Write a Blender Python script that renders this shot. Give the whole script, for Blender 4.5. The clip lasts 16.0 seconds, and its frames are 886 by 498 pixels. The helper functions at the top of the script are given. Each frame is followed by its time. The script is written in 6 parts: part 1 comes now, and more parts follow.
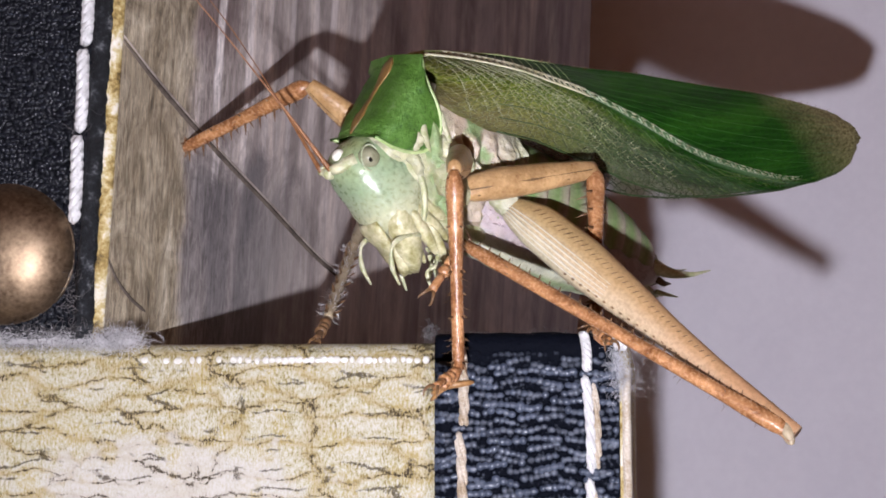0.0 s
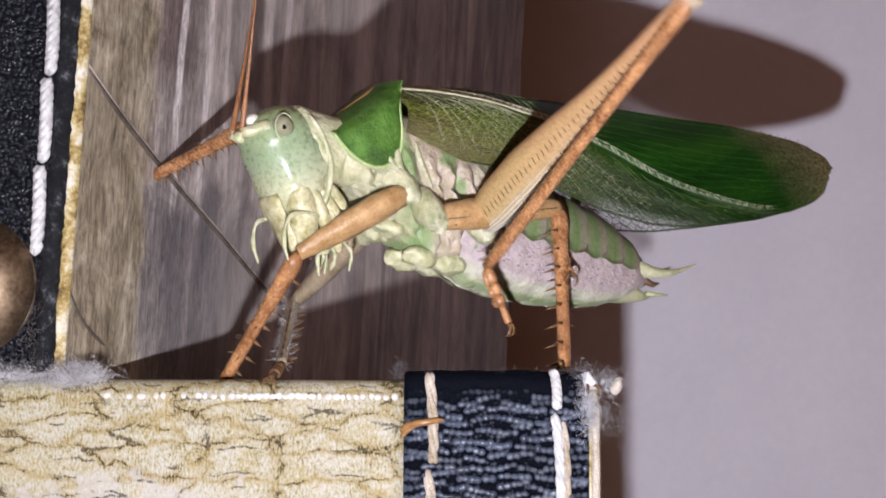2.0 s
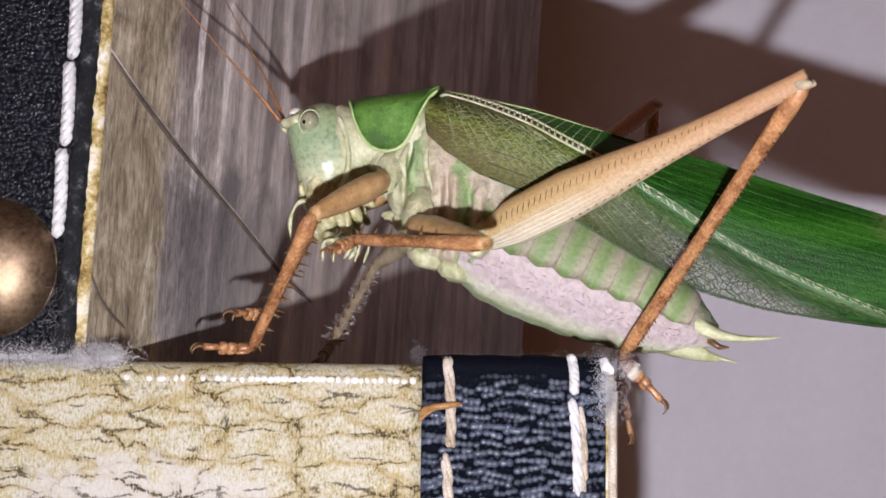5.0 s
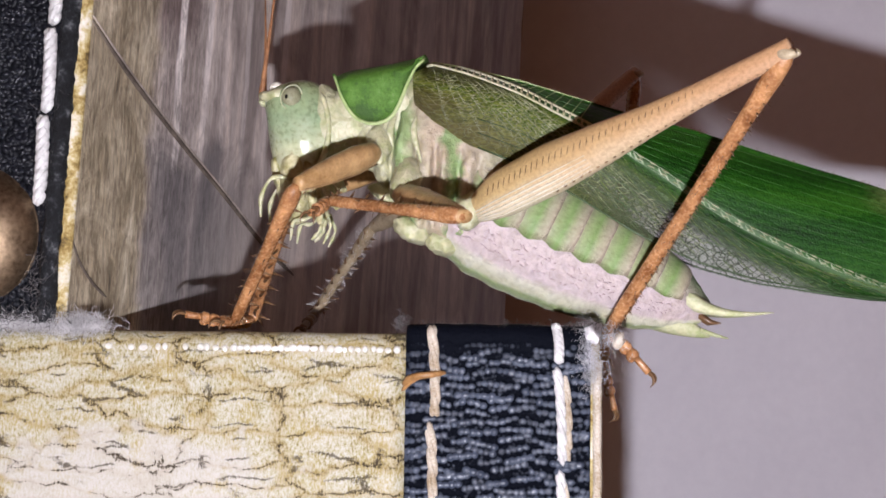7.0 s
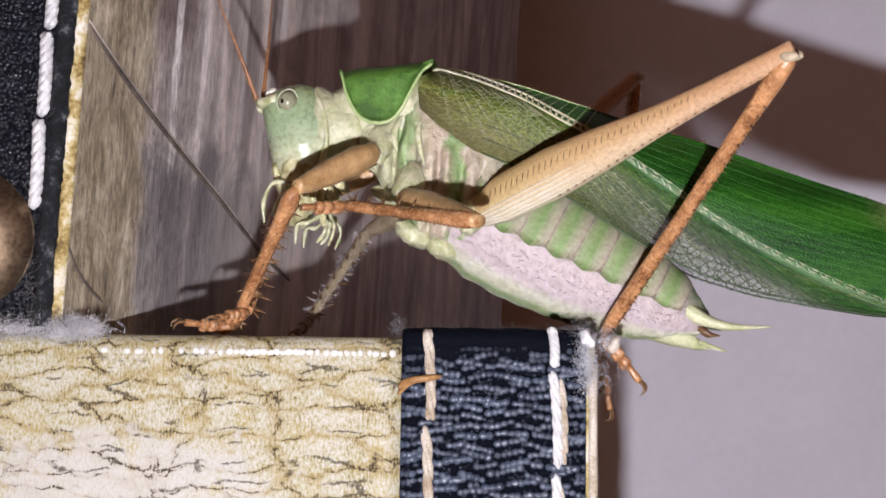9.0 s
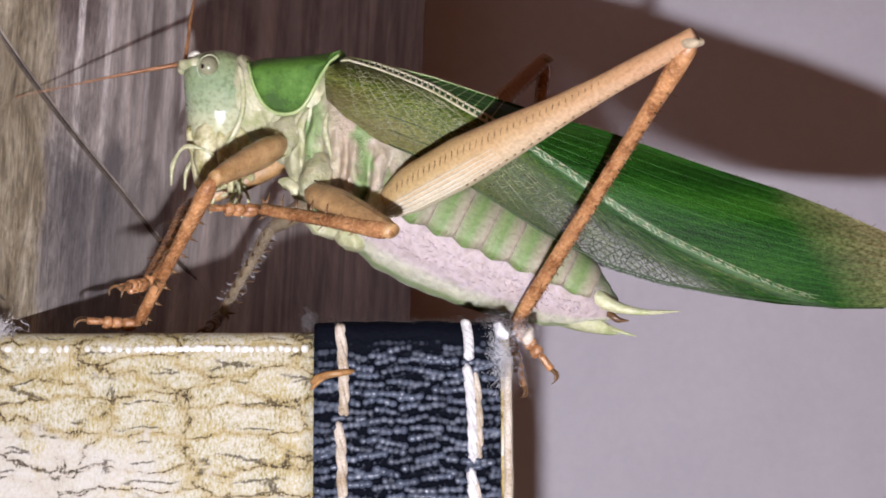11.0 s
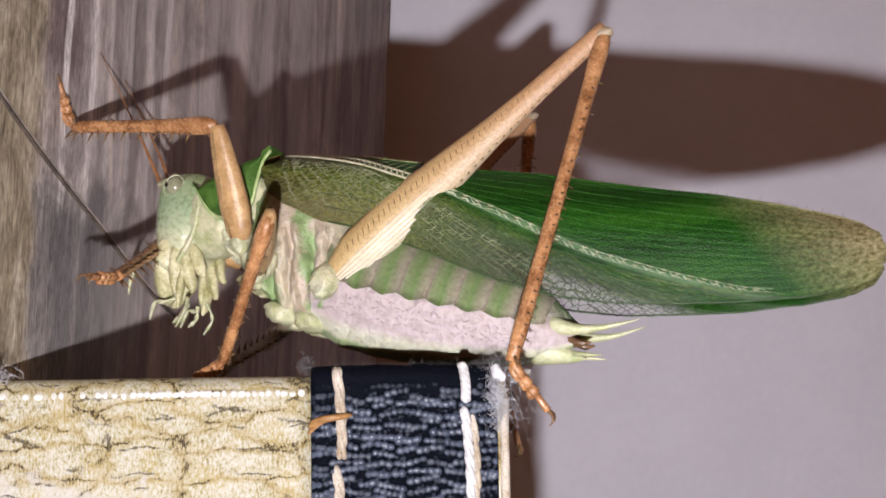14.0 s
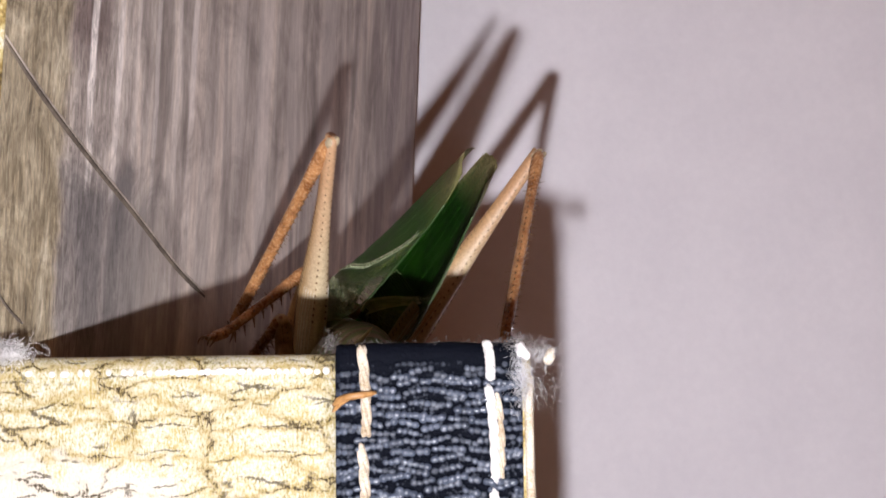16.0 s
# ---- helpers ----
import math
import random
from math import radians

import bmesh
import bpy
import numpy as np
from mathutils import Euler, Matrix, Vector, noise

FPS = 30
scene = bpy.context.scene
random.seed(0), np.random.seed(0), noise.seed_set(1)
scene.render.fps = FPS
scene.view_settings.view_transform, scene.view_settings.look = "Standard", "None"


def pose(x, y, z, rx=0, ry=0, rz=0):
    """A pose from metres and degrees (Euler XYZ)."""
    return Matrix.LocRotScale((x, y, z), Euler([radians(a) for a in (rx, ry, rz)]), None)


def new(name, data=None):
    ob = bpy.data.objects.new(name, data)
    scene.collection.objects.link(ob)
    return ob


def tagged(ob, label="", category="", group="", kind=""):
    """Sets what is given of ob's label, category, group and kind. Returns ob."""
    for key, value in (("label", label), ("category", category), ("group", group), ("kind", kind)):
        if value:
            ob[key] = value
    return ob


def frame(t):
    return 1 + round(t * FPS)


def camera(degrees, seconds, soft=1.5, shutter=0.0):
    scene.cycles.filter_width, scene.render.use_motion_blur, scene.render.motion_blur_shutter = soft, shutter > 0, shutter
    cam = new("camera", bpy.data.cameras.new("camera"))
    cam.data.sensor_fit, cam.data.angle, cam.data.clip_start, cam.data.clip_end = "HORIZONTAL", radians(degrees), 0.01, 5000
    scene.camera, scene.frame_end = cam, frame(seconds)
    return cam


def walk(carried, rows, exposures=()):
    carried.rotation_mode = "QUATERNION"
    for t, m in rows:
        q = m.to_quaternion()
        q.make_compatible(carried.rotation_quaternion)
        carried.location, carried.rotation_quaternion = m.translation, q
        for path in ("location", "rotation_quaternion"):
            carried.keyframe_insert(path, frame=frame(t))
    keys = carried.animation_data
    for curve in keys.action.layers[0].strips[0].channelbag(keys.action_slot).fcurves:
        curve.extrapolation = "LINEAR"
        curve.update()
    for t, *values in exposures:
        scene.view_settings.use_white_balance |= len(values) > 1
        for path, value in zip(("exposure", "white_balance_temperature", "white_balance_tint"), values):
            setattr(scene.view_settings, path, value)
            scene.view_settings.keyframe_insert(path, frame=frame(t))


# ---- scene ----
S = 0.001          # the place is planned in millimetres
SECONDS = 16.0

# ---- camera ----
cam = camera(30.0, SECONDS, soft=1.7, shutter=0.35)


def eye(x, y, z, yaw, pitch, roll):
    """Camera pose from millimetres and degrees: yaw to the left of +y, pitch up, roll."""
    turn = Euler((radians(90 + pitch), 0, radians(yaw))).to_matrix().to_4x4()
    return Matrix.Translation((x * S, y * S, z * S)) @ turn @ pose(0, 0, 0, 0, 0, roll)


PATH = [
    (0, eye(11.56, -109.37, -3.13, 6.85, 4.91, 0.01)),
    (0.5, eye(6.04, -108.37, -3.32, 3.29, 4.79, 0.15)),
    (1, eye(5.65, -108.19, -4.39, 2.46, 4.94, 0.24)),
    (1.5, eye(5.32, -108.71, -2.54, 2.28, 4.72, 0.60)),
    (2, eye(5.95, -109.59, -2.58, 2.89, 5.91, 0.32)),
    (2.5, eye(5.71, -110.17, -2.31, 3.48, 6.35, 0.31)),
    (3, eye(6.07, -110.54, -2.63, 3.79, 6.45, 0.38)),
    (5.5, eye(5.55, -109.73, -3.69, 3.27, 5.54, 0.83)),
    (6, eye(5.74, -109.42, -4.33, 3.09, 5.37, 0.82)),
    (6.5, eye(4.95, -109.42, -5.34, 2.56, 5.42, 0.93)),
    (7, eye(5.28, -109.38, -4.56, 2.64, 5.34, 0.84)),
    (7.5, eye(5.17, -109.62, -4.23, 2.62, 5.16, 0.91)),
    (8, eye(5.30, -109.45, -5.19, 2.62, 5.40, 0.88)),
    (10.5, eye(5.38, -109.27, -4.87, 1.58, 5.85, 0.25)),
    (11, eye(4.77, -108.10, -5.76, -0.83, 5.93, -0.17)),
    (11.5, eye(2.52, -108.37, -2.55, -2.18, 6.35, -0.51)),
    (12, eye(1.90, -108.56, -2.37, -2.56, 6.48, -0.74)),
    (12.5, eye(1.48, -108.42, -3.54, -3.03, 6.82, -0.85)),
    (13, eye(1.09, -108.28, -3.75, -3.31, 6.69, -0.98)),
    (13.5, eye(1.10, -108.50, -3.12, -3.12, 6.44, -0.95)),
    (14, eye(0.68, -108.54, -4.07, -3.16, 6.49, -0.88)),
    (14.5, eye(0.73, -108.56, -5.17, -2.53, 6.54, -0.80)),
    (15, eye(0.74, -108.51, -5.57, -2.47, 6.38, -0.63)),
    (15.5, eye(0.79, -108.36, -5.59, -2.41, 5.95, -0.58)),
    (16, eye(1.57, -108.39, -4.35, -1.82, 5.90, -0.70)),
]
walk(cam, PATH, exposures=[(0, 0.0, 6400, 8.5), (1.5, 0.0, 6420, 8), (2.5, 0.0, 6620, 8), (11.0, 0.0, 6580, 8), (12.5, 0.03, 6740, 8), (14.0, 0.06, 6840, 7), (14.3, 0.07, 6850, 7), (14.8, 0.30, 6850, 6.5), (15.2, 0.45, 6860, 5.5), (16.0, 0.54, 6930, 4)])

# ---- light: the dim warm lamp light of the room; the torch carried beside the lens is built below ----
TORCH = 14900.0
world = bpy.data.worlds.new("dim_room")
scene.world = world
world.use_nodes = True
world.node_tree.nodes["Background"].inputs[0].default_value = (1.0, 0.36, 0.17, 1)
world.node_tree.nodes["Background"].inputs[1].default_value = 0.10



# ---- materials ----
def shade(name):
    m = bpy.data.materials.new(name)
    m.use_nodes = True
    return m, m.node_tree, m.node_tree.nodes["Principled BSDF"]


def node(tree, kind, props=None, **inputs):
    n = tree.nodes.new(kind)
    props = props or {}
    if "operation" in props:
        n.operation = props["operation"]
    if "flat" in props:
        n.voronoi_dimensions = "2D"
    if "feature" in props:
        n.feature = props["feature"]
    if "data_type" in props:
        n.data_type, n.blend_type = props["data_type"], props["blend_type"]
    if "bands_direction" in props:
        n.bands_direction = props["bands_direction"]
    for k, v in inputs.items():
        k = k.replace("_", " ")
        sock = n.inputs[int(k[1:])] if k[0] == "i" and k[1:].isdigit() else n.inputs[k]
        if isinstance(v, bpy.types.NodeSocket):
            tree.links.new(v, sock)
        else:
            sock.default_value = v
    return n


def rgba(c):
    return (*c, 1.0)


def ramp(tree, fac, stops):
    n = node(tree, "ShaderNodeValToRGB", Fac=fac)
    els = n.color_ramp.elements
    while len(els) < len(stops):
        els.new(0.5)
    for e, (p, c) in zip(els, stops):
        e.position, e.color = p, rgba(c)
    return n.outputs[0]


def mix(tree, fac, a, b, blend="MIX"):
    n = node(tree, "ShaderNodeMix", {"data_type": "RGBA", "blend_type": blend})
    for sock, v in ((n.inputs[0], fac), (n.inputs[6], a), (n.inputs[7], b)):
        if isinstance(v, bpy.types.NodeSocket):
            tree.links.new(v, sock)
        else:
            sock.default_value = v if isinstance(v, (int, float)) else rgba(v)
    return n.outputs[2]


def calc(tree, op, a, b=0.0):
    return node(tree, "ShaderNodeMath", {"operation": op}, i0=a, i1=b).outputs[0]


def place(tree, scale, kind="Object"):
    co = node(tree, "ShaderNodeTexCoord").outputs[kind]
    return node(tree, "ShaderNodeMapping", Vector=co, Scale=scale).outputs[0]


def noise_of(tree, vec, scale, detail=4.0, rough=0.55, warp=0.0):
    return node(tree, "ShaderNodeTexNoise", Vector=vec, Scale=scale, Detail=detail, Roughness=rough, Distortion=warp).outputs[0]


def bump(tree, bsdf, height, strength, distance):
    n = node(tree, "ShaderNodeBump", Height=height, Strength=strength, Distance=distance)
    tree.links.new(n.outputs[0], bsdf.inputs["Normal"])


def plain(name, dark, light, rough=0.5, scale=900.0, metal=0.0, spec=0.5, depth=0.3, fine=4000.0, sub=0.0, size=0.0001):
    """A surface that wavers between two colours at two scales, with fine relief."""
    m, t, b = shade(name)
    v = place(t, (1, 1, 1))
    n1, n2 = noise_of(t, v, scale), noise_of(t, v, fine, 3)
    f = calc(t, "ADD", calc(t, "MULTIPLY", n1, 0.65), calc(t, "MULTIPLY", n2, 0.35))
    t.links.new(ramp(t, f, [(0.36, dark), (0.64, light)]), b.inputs["Base Color"])
    t.links.new(calc(t, "ADD", calc(t, "MULTIPLY", n2, 0.24), rough - 0.12), b.inputs["Roughness"])
    b.inputs["Metallic"].default_value, b.inputs["Specular IOR Level"].default_value = metal, spec
    if sub:
        b.inputs["Subsurface Weight"].default_value, b.inputs["Subsurface Radius"].default_value = sub, (0.0008, 0.0007, 0.0004)
        b.inputs["Subsurface Scale"].default_value = 1.0
    bump(t, b, n2, depth, size)
    return m


def make_crackle():
    m, t, b = shade("crackled_cream_board")
    v = place(t, (1, 1, 1))
    xyz = node(t, "ShaderNodeSeparateXYZ", Vector=v)
    face = node(t, "ShaderNodeCombineXYZ", X=xyz.outputs[0], Y=xyz.outputs[2], Z=0.0).outputs[0]
    warp = node(t, "ShaderNodeTexNoise", Vector=v, Scale=380.0, Detail=2.5, Roughness=0.6)
    vec = node(t, "ShaderNodeVectorMath", {"operation": "ADD"}, i0=node(t, "ShaderNodeMapping", Vector=face, Scale=(150, 540, 0)).outputs[0],
               i1=node(t, "ShaderNodeVectorMath", {"operation": "SCALE"}, i0=warp.outputs[1], Scale=1.1).outputs[0]).outputs[0]
    edge = node(t, "ShaderNodeTexVoronoi", {"feature": "DISTANCE_TO_EDGE", "flat": True}, Vector=vec, Scale=1.0).outputs[0]
    patch, jag = noise_of(t, v, 420.0, 3), noise_of(t, place(t, (1.5, 1.0, 0.5)), 5200.0, 4, 0.8)
    broken = ramp(t, noise_of(t, place(t, (0.55, 1, 1)), 640.0, 4, 0.7), [(0.47, (0, 0, 0)), (0.53, (1, 1, 1))])
    wide = calc(t, "ADD", calc(t, "MULTIPLY", calc(t, "SUBTRACT", patch, 0.36), 0.07), calc(t, "MULTIPLY", calc(t, "SUBTRACT", jag, 0.44), 0.38))
    crack = ramp(t, calc(t, "SUBTRACT", wide, edge), [(0.0, (0, 0, 0)), (0.022, (1, 1, 1))])
    crack = calc(t, "MULTIPLY", crack, calc(t, "ADD", 0.05, calc(t, "MULTIPLY", broken, 0.95)))
    vec2 = node(t, "ShaderNodeVectorMath", {"operation": "ADD"}, i0=node(t, "ShaderNodeMapping", Vector=face, Scale=(150, 760, 0)).outputs[0],
                i1=node(t, "ShaderNodeVectorMath", {"operation": "SCALE"}, i0=warp.outputs[1], Scale=0.9).outputs[0]).outputs[0]
    edge2 = node(t, "ShaderNodeTexVoronoi", {"feature": "DISTANCE_TO_EDGE", "flat": True}, Vector=vec2, Scale=1.0).outputs[0]
    dash = ramp(t, noise_of(t, place(t, (0.5, 1, 1.3)), 500.0, 3, 0.6), [(0.51, (0, 0, 0)), (0.57, (1, 1, 1))])
    fine = ramp(t, calc(t, "SUBTRACT", calc(t, "MULTIPLY", calc(t, "SUBTRACT", jag, 0.36), 0.42), edge2), [(0.0, (0, 0, 0)), (0.025, (1, 1, 1))])
    crack = calc(t, "MAXIMUM", crack, calc(t, "MULTIPLY", calc(t, "MULTIPLY", fine, dash), 0.85))
    speck = noise_of(t, place(t, (1.0, 1.0, 0.45)), 6200.0, 4, 0.85)
    mid = noise_of(t, v, 520.0, 4)
    sep = node(t, "ShaderNodeSeparateXYZ", Vector=node(t, "ShaderNodeTexCoord").outputs["Object"])
    # a bleached stretch low on the board
    far = calc(t, "ADD", calc(t, "POWER", calc(t, "MULTIPLY", calc(t, "ADD", sep.outputs[0], 0.0205), 95.0), 2.0),
               calc(t, "POWER", calc(t, "MULTIPLY", calc(t, "ADD", sep.outputs[2], 0.0105), 230.0), 2.0))
    bleach = ramp(t, calc(t, "ADD", far, calc(t, "MULTIPLY", calc(t, "SUBTRACT", mid, 0.5), 4.2)), [(0.55, (1, 1, 1)), (1.0, (0, 0, 0))])
    gold = calc(t, "ADD", calc(t, "MULTIPLY", speck, 0.8), calc(t, "MULTIPLY", mid, 0.2))
    base = ramp(t, gold, [(0.37, (0.14, 0.10, 0.03)), (0.44, (0.28, 0.24, 0.11)), (0.49, (0.375, 0.345, 0.24)), (0.57, (0.455, 0.43, 0.37))])
    near = ramp(t, edge, [(0.0, (0.74, 0.60, 0.30)), (0.17, (1, 1, 1))])
    base = mix(t, 0.75, base, mix(t, 1.0, base, near, "MULTIPLY"))
    gilt = calc(t, "MULTIPLY", ramp(t, patch, [(0.50, (0, 0, 0)), (0.60, (1, 1, 1))]), ramp(t, speck, [(0.42, (1, 1, 1)), (0.56, (0, 0, 0))]))
    base = mix(t, calc(t, "MULTIPLY", gilt, 0.6), base, (0.34, 0.26, 0.09))
    base = mix(t, calc(t, "MULTIPLY", bleach, 0.62), base, (0.46, 0.44, 0.415))
    col = mix(t, calc(t, "MULTIPLY", crack, 0.95), base, (0.026, 0.016, 0.005))
    t.links.new(col, b.inputs["Base Color"])
    t.links.new(calc(t, "ADD", calc(t, "MULTIPLY", speck, 0.5), 0.30), b.inputs["Roughness"])
    b.inputs["Specular IOR Level"].default_value = 0.15
    hgt = calc(t, "SUBTRACT", noise_of(t, v, 3400.0, 3), calc(t, "MULTIPLY", crack, 0.6))
    bump(t, b, hgt, 0.45, 0.00007)
    return m


def make_leather(name, dark, light, strength, rows):
    """Grained leather: small round grains that gather in wavering rows."""
    m, t, b = shade(name)
    v = place(t, (1, 1, 1))
    warp = node(t, "ShaderNodeTexNoise", Vector=v, Scale=520.0, Detail=2.0)
    shift = node(t, "ShaderNodeVectorMath", {"operation": "SCALE"}, i0=warp.outputs[1], Scale=0.0011).outputs[0]
    vec = node(t, "ShaderNodeVectorMath", {"operation": "ADD"}, i0=v, i1=shift).outputs[0]
    cell = node(t, "ShaderNodeTexVoronoi", {"feature": "F1"}, Vector=vec, Scale=3100.0, Randomness=0.75).outputs[0]
    dome = calc(t, "SUBTRACT", 1.0, calc(t, "MINIMUM", calc(t, "POWER", calc(t, "MULTIPLY", cell, 1.25), 2.0), 1.0))
    z = node(t, "ShaderNodeSeparateXYZ", Vector=vec).outputs[2]
    wave = calc(t, "SINE", calc(t, "ADD", calc(t, "MULTIPLY", z, 9200.0), calc(t, "MULTIPLY", noise_of(t, v, 330.0, 2), 9.0)))
    row = ramp(t, calc(t, "ADD", calc(t, "ADD", wave, 0.55), calc(t, "MULTIPLY", calc(t, "SUBTRACT", noise_of(t, v, 1500.0, 2), 0.5), 3.2)), [(0.0, (1 - rows, 1 - rows, 1 - rows)), (0.7, (1, 1, 1))])
    dome = calc(t, "MULTIPLY", dome, row)
    fine = noise_of(t, v, 8000.0, 3)
    t.links.new(mix(t, dome, dark, light), b.inputs["Base Color"])
    t.links.new(calc(t, "SUBTRACT", calc(t, "ADD", calc(t, "MULTIPLY", fine, 0.3), 0.62), calc(t, "MULTIPLY", dome, 0.48)), b.inputs["Roughness"])
    t.links.new(calc(t, "ADD", calc(t, "MULTIPLY", dome, 0.25), 0.06), b.inputs["Specular IOR Level"])
    h = calc(t, "ADD", calc(t, "ADD", dome, calc(t, "MULTIPLY", row, 0.15)), calc(t, "MULTIPLY", fine, 0.12))
    bump(t, b, h, strength, 0.00042)
    return m


def make_grain():
    """Navy leather whose raised grain is smoother and paler; the hollows between stay matt and dark."""
    m, t, b = shade("navy_raised_grain")
    v = place(t, (1, 1, 1))
    high = node(t, "ShaderNodeAttribute")
    high.attribute_name = "rise"
    n1, n2 = noise_of(t, v, 700.0, 3), noise_of(t, v, 7000.0, 3)
    grain_top = ramp(t, calc(t, "ADD", high.outputs["Fac"], calc(t, "MULTIPLY", calc(t, "SUBTRACT", n2, 0.5), 0.35)), [(0.30, (0, 0, 0)), (0.80, (1, 1, 1))])
    t.links.new(mix(t, grain_top, (0.0025, 0.0032, 0.006), ramp(t, n1, [(0.35, (0.026, 0.034, 0.053)), (0.65, (0.055, 0.068, 0.098))])), b.inputs["Base Color"])
    t.links.new(calc(t, "SUBTRACT", 0.72, calc(t, "MULTIPLY", grain_top, 0.36)), b.inputs["Roughness"])
    t.links.new(calc(t, "ADD", 0.03, calc(t, "MULTIPLY", grain_top, 0.42)), b.inputs["Specular IOR Level"])
    bump(t, b, n2, 0.25, 0.0001)
    return m


def make_spots(name, stops, scale, rough=0.8, fine=5200.0, stretch=(1, 1, 1), depth=0.7):
    """Blotches of several colours along one noise."""
    m, t, b = shade(name)
    v = place(t, stretch)
    n1, n2 = noise_of(t, v, scale, 4, 0.65), noise_of(t, v, fine, 4, 0.7)
    f = calc(t, "ADD", calc(t, "MULTIPLY", n1, 0.65), calc(t, "MULTIPLY", n2, 0.35))
    t.links.new(ramp(t, f, stops), b.inputs["Base Color"])
    b.inputs["Roughness"].default_value = rough
    b.inputs["Specular IOR Level"].default_value = 0.3
    bump(t, b, calc(t, "ADD", n2, n1), depth, 0.0002)
    return m


def make_wood_print():
    """A printed weathered-plank picture: bark-like strip by the edge, then grey planks with pale streaks."""
    m, t, b = shade("printed_plank_paper")
    uv = node(t, "ShaderNodeTexCoord").outputs["UV"]
    sep = node(t, "ShaderNodeSeparateXYZ", Vector=uv)
    s, z = sep.outputs[0], sep.outputs[1]
    grain = node(t, "ShaderNodeMapping", Vector=uv, Scale=(75.0, 6.0, 1.0)).outputs[0]
    thin = node(t, "ShaderNodeMapping", Vector=uv, Scale=(230.0, 26.0, 1.0)).outputs[0]
    soft = node(t, "ShaderNodeMapping", Vector=uv, Scale=(17.0, 11.0, 1.0)).outputs[0]
    g1, g2, g3 = noise_of(t, grain, 1.0, 8, 0.68, 1.4), noise_of(t, thin, 1.0, 5, 0.7, 1.2), noise_of(t, soft, 1.0, 7, 0.66, 1.2)
    bark = ramp(t, calc(t, "ADD", calc(t, "MULTIPLY", g1, 0.3), calc(t, "MULTIPLY", g3, 0.7)),
                [(0.36, (0.06, 0.045, 0.03)), (0.44, (0.25, 0.205, 0.14)), (0.53, (0.42, 0.36, 0.265)), (0.62, (0.58, 0.52, 0.41))])
    plank = ramp(t, calc(t, "ADD", calc(t, "MULTIPLY", g1, 0.38), calc(t, "MULTIPLY", g3, 0.62)),
                 [(0.34, (0.25, 0.213, 0.197)), (0.5, (0.425, 0.37, 0.34)), (0.66, (0.59, 0.53, 0.485))])
    figure = noise_of(t, node(t, "ShaderNodeMapping", Vector=uv, Scale=(17.0, 1.9, 1.0)).outputs[0], 1.0, 3, 0.5, 2.0)
    plank = mix(t, 0.85, plank, mix(t, 1.0, plank, ramp(t, figure, [(0.38, (0.66, 0.64, 0.64)), (0.5, (1.0, 1.0, 1.0)), (0.62, (1.34, 1.32, 1.28))]), "MULTIPLY"))
    weave = node(t, "ShaderNodeTexWave", {"bands_direction": "X"}, Vector=node(t, "ShaderNodeMapping", Vector=uv, Scale=(1.0, 0.14, 1.0), Rotation=(0, 0, 0.0)).outputs[0], Scale=190.0, Distortion=3.5, Detail=4.0).outputs[1]
    bark = mix(t, 0.5, bark, mix(t, 1.0, bark, ramp(t, weave, [(0.1, (0.50, 0.46, 0.40)), (0.55, (1.0, 0.98, 0.95)), (0.9, (1.55, 1.55, 1.52))]), "MULTIPLY"))
    edge = calc(t, "ADD", s, calc(t, "MULTIPLY", calc(t, "SUBTRACT", noise_of(t, node(t, "ShaderNodeMapping", Vector=uv, Scale=(3, 22, 1)).outputs[0], 1.0, 4), 0.5), 0.05))
    col = mix(t, ramp(t, edge, [(0.084, (0, 0, 0)), (0.097, (1, 1, 1))]), bark, plank)
    # dark stained boards beside the bark, high and low
    low = calc(t, "MULTIPLY", ramp(t, calc(t, "ADD", z, calc(t, "MULTIPLY", g3, 0.16)), [(0.20, (1, 1, 1)), (0.235, (0, 0, 0))]),
               ramp(t, edge, [(0.086, (0, 0, 0)), (0.097, (1, 1, 1))]))
    low = calc(t, "MULTIPLY", low, ramp(t, s, [(0.20, (1, 1, 1)), (0.30, (0, 0, 0))]))
    col = mix(t, calc(t, "MULTIPLY", low, 0.6), col, (0.085, 0.085, 0.095))
    high = calc(t, "MULTIPLY", ramp(t, edge, [(0.086, (0, 0, 0)), (0.097, (1, 1, 1))]), ramp(t, edge, [(0.135, (1, 1, 1)), (0.165, (0, 0, 0))]))
    high = calc(t, "MULTIPLY", high, ramp(t, z, [(0.19, (0, 0, 0)), (0.23, (1, 1, 1))]))
    col = mix(t, calc(t, "MULTIPLY", high, 0.85), col, (0.15, 0.105, 0.098))
    streak = None
    for at_s, w, amp in ((0.127, 0.0062, 0.95), (0.168, 0.0055, 0.85), (0.199, 0.004, 0.35), (0.236, 0.005, 0.4), (0.274, 0.006, 0.4), (0.306, 0.007, 0.65), (0.41, 0.012, 0.2), (0.47, 0.022, 0.4), (0.55, 0.02, 0.25), (0.65, 0.03, 0.3)):
        wob = calc(t, "ADD", s, calc(t, "MULTIPLY", calc(t, "SUBTRACT", noise_of(t, node(t, "ShaderNodeMapping", Vector=uv, Scale=(6, 12, 1), Location=(at_s * 50, 0, 0)).outputs[0], 1.0, 3), 0.5), 0.012))
        d = calc(t, "ABSOLUTE", calc(t, "SUBTRACT", wob, at_s))
        line = calc(t, "MULTIPLY", ramp(t, calc(t, "DIVIDE", d, w), [(0.6, (1, 1, 1)), (1.0, (0, 0, 0))]), amp)
        streak = line if streak is None else calc(t, "MAXIMUM", streak, line)
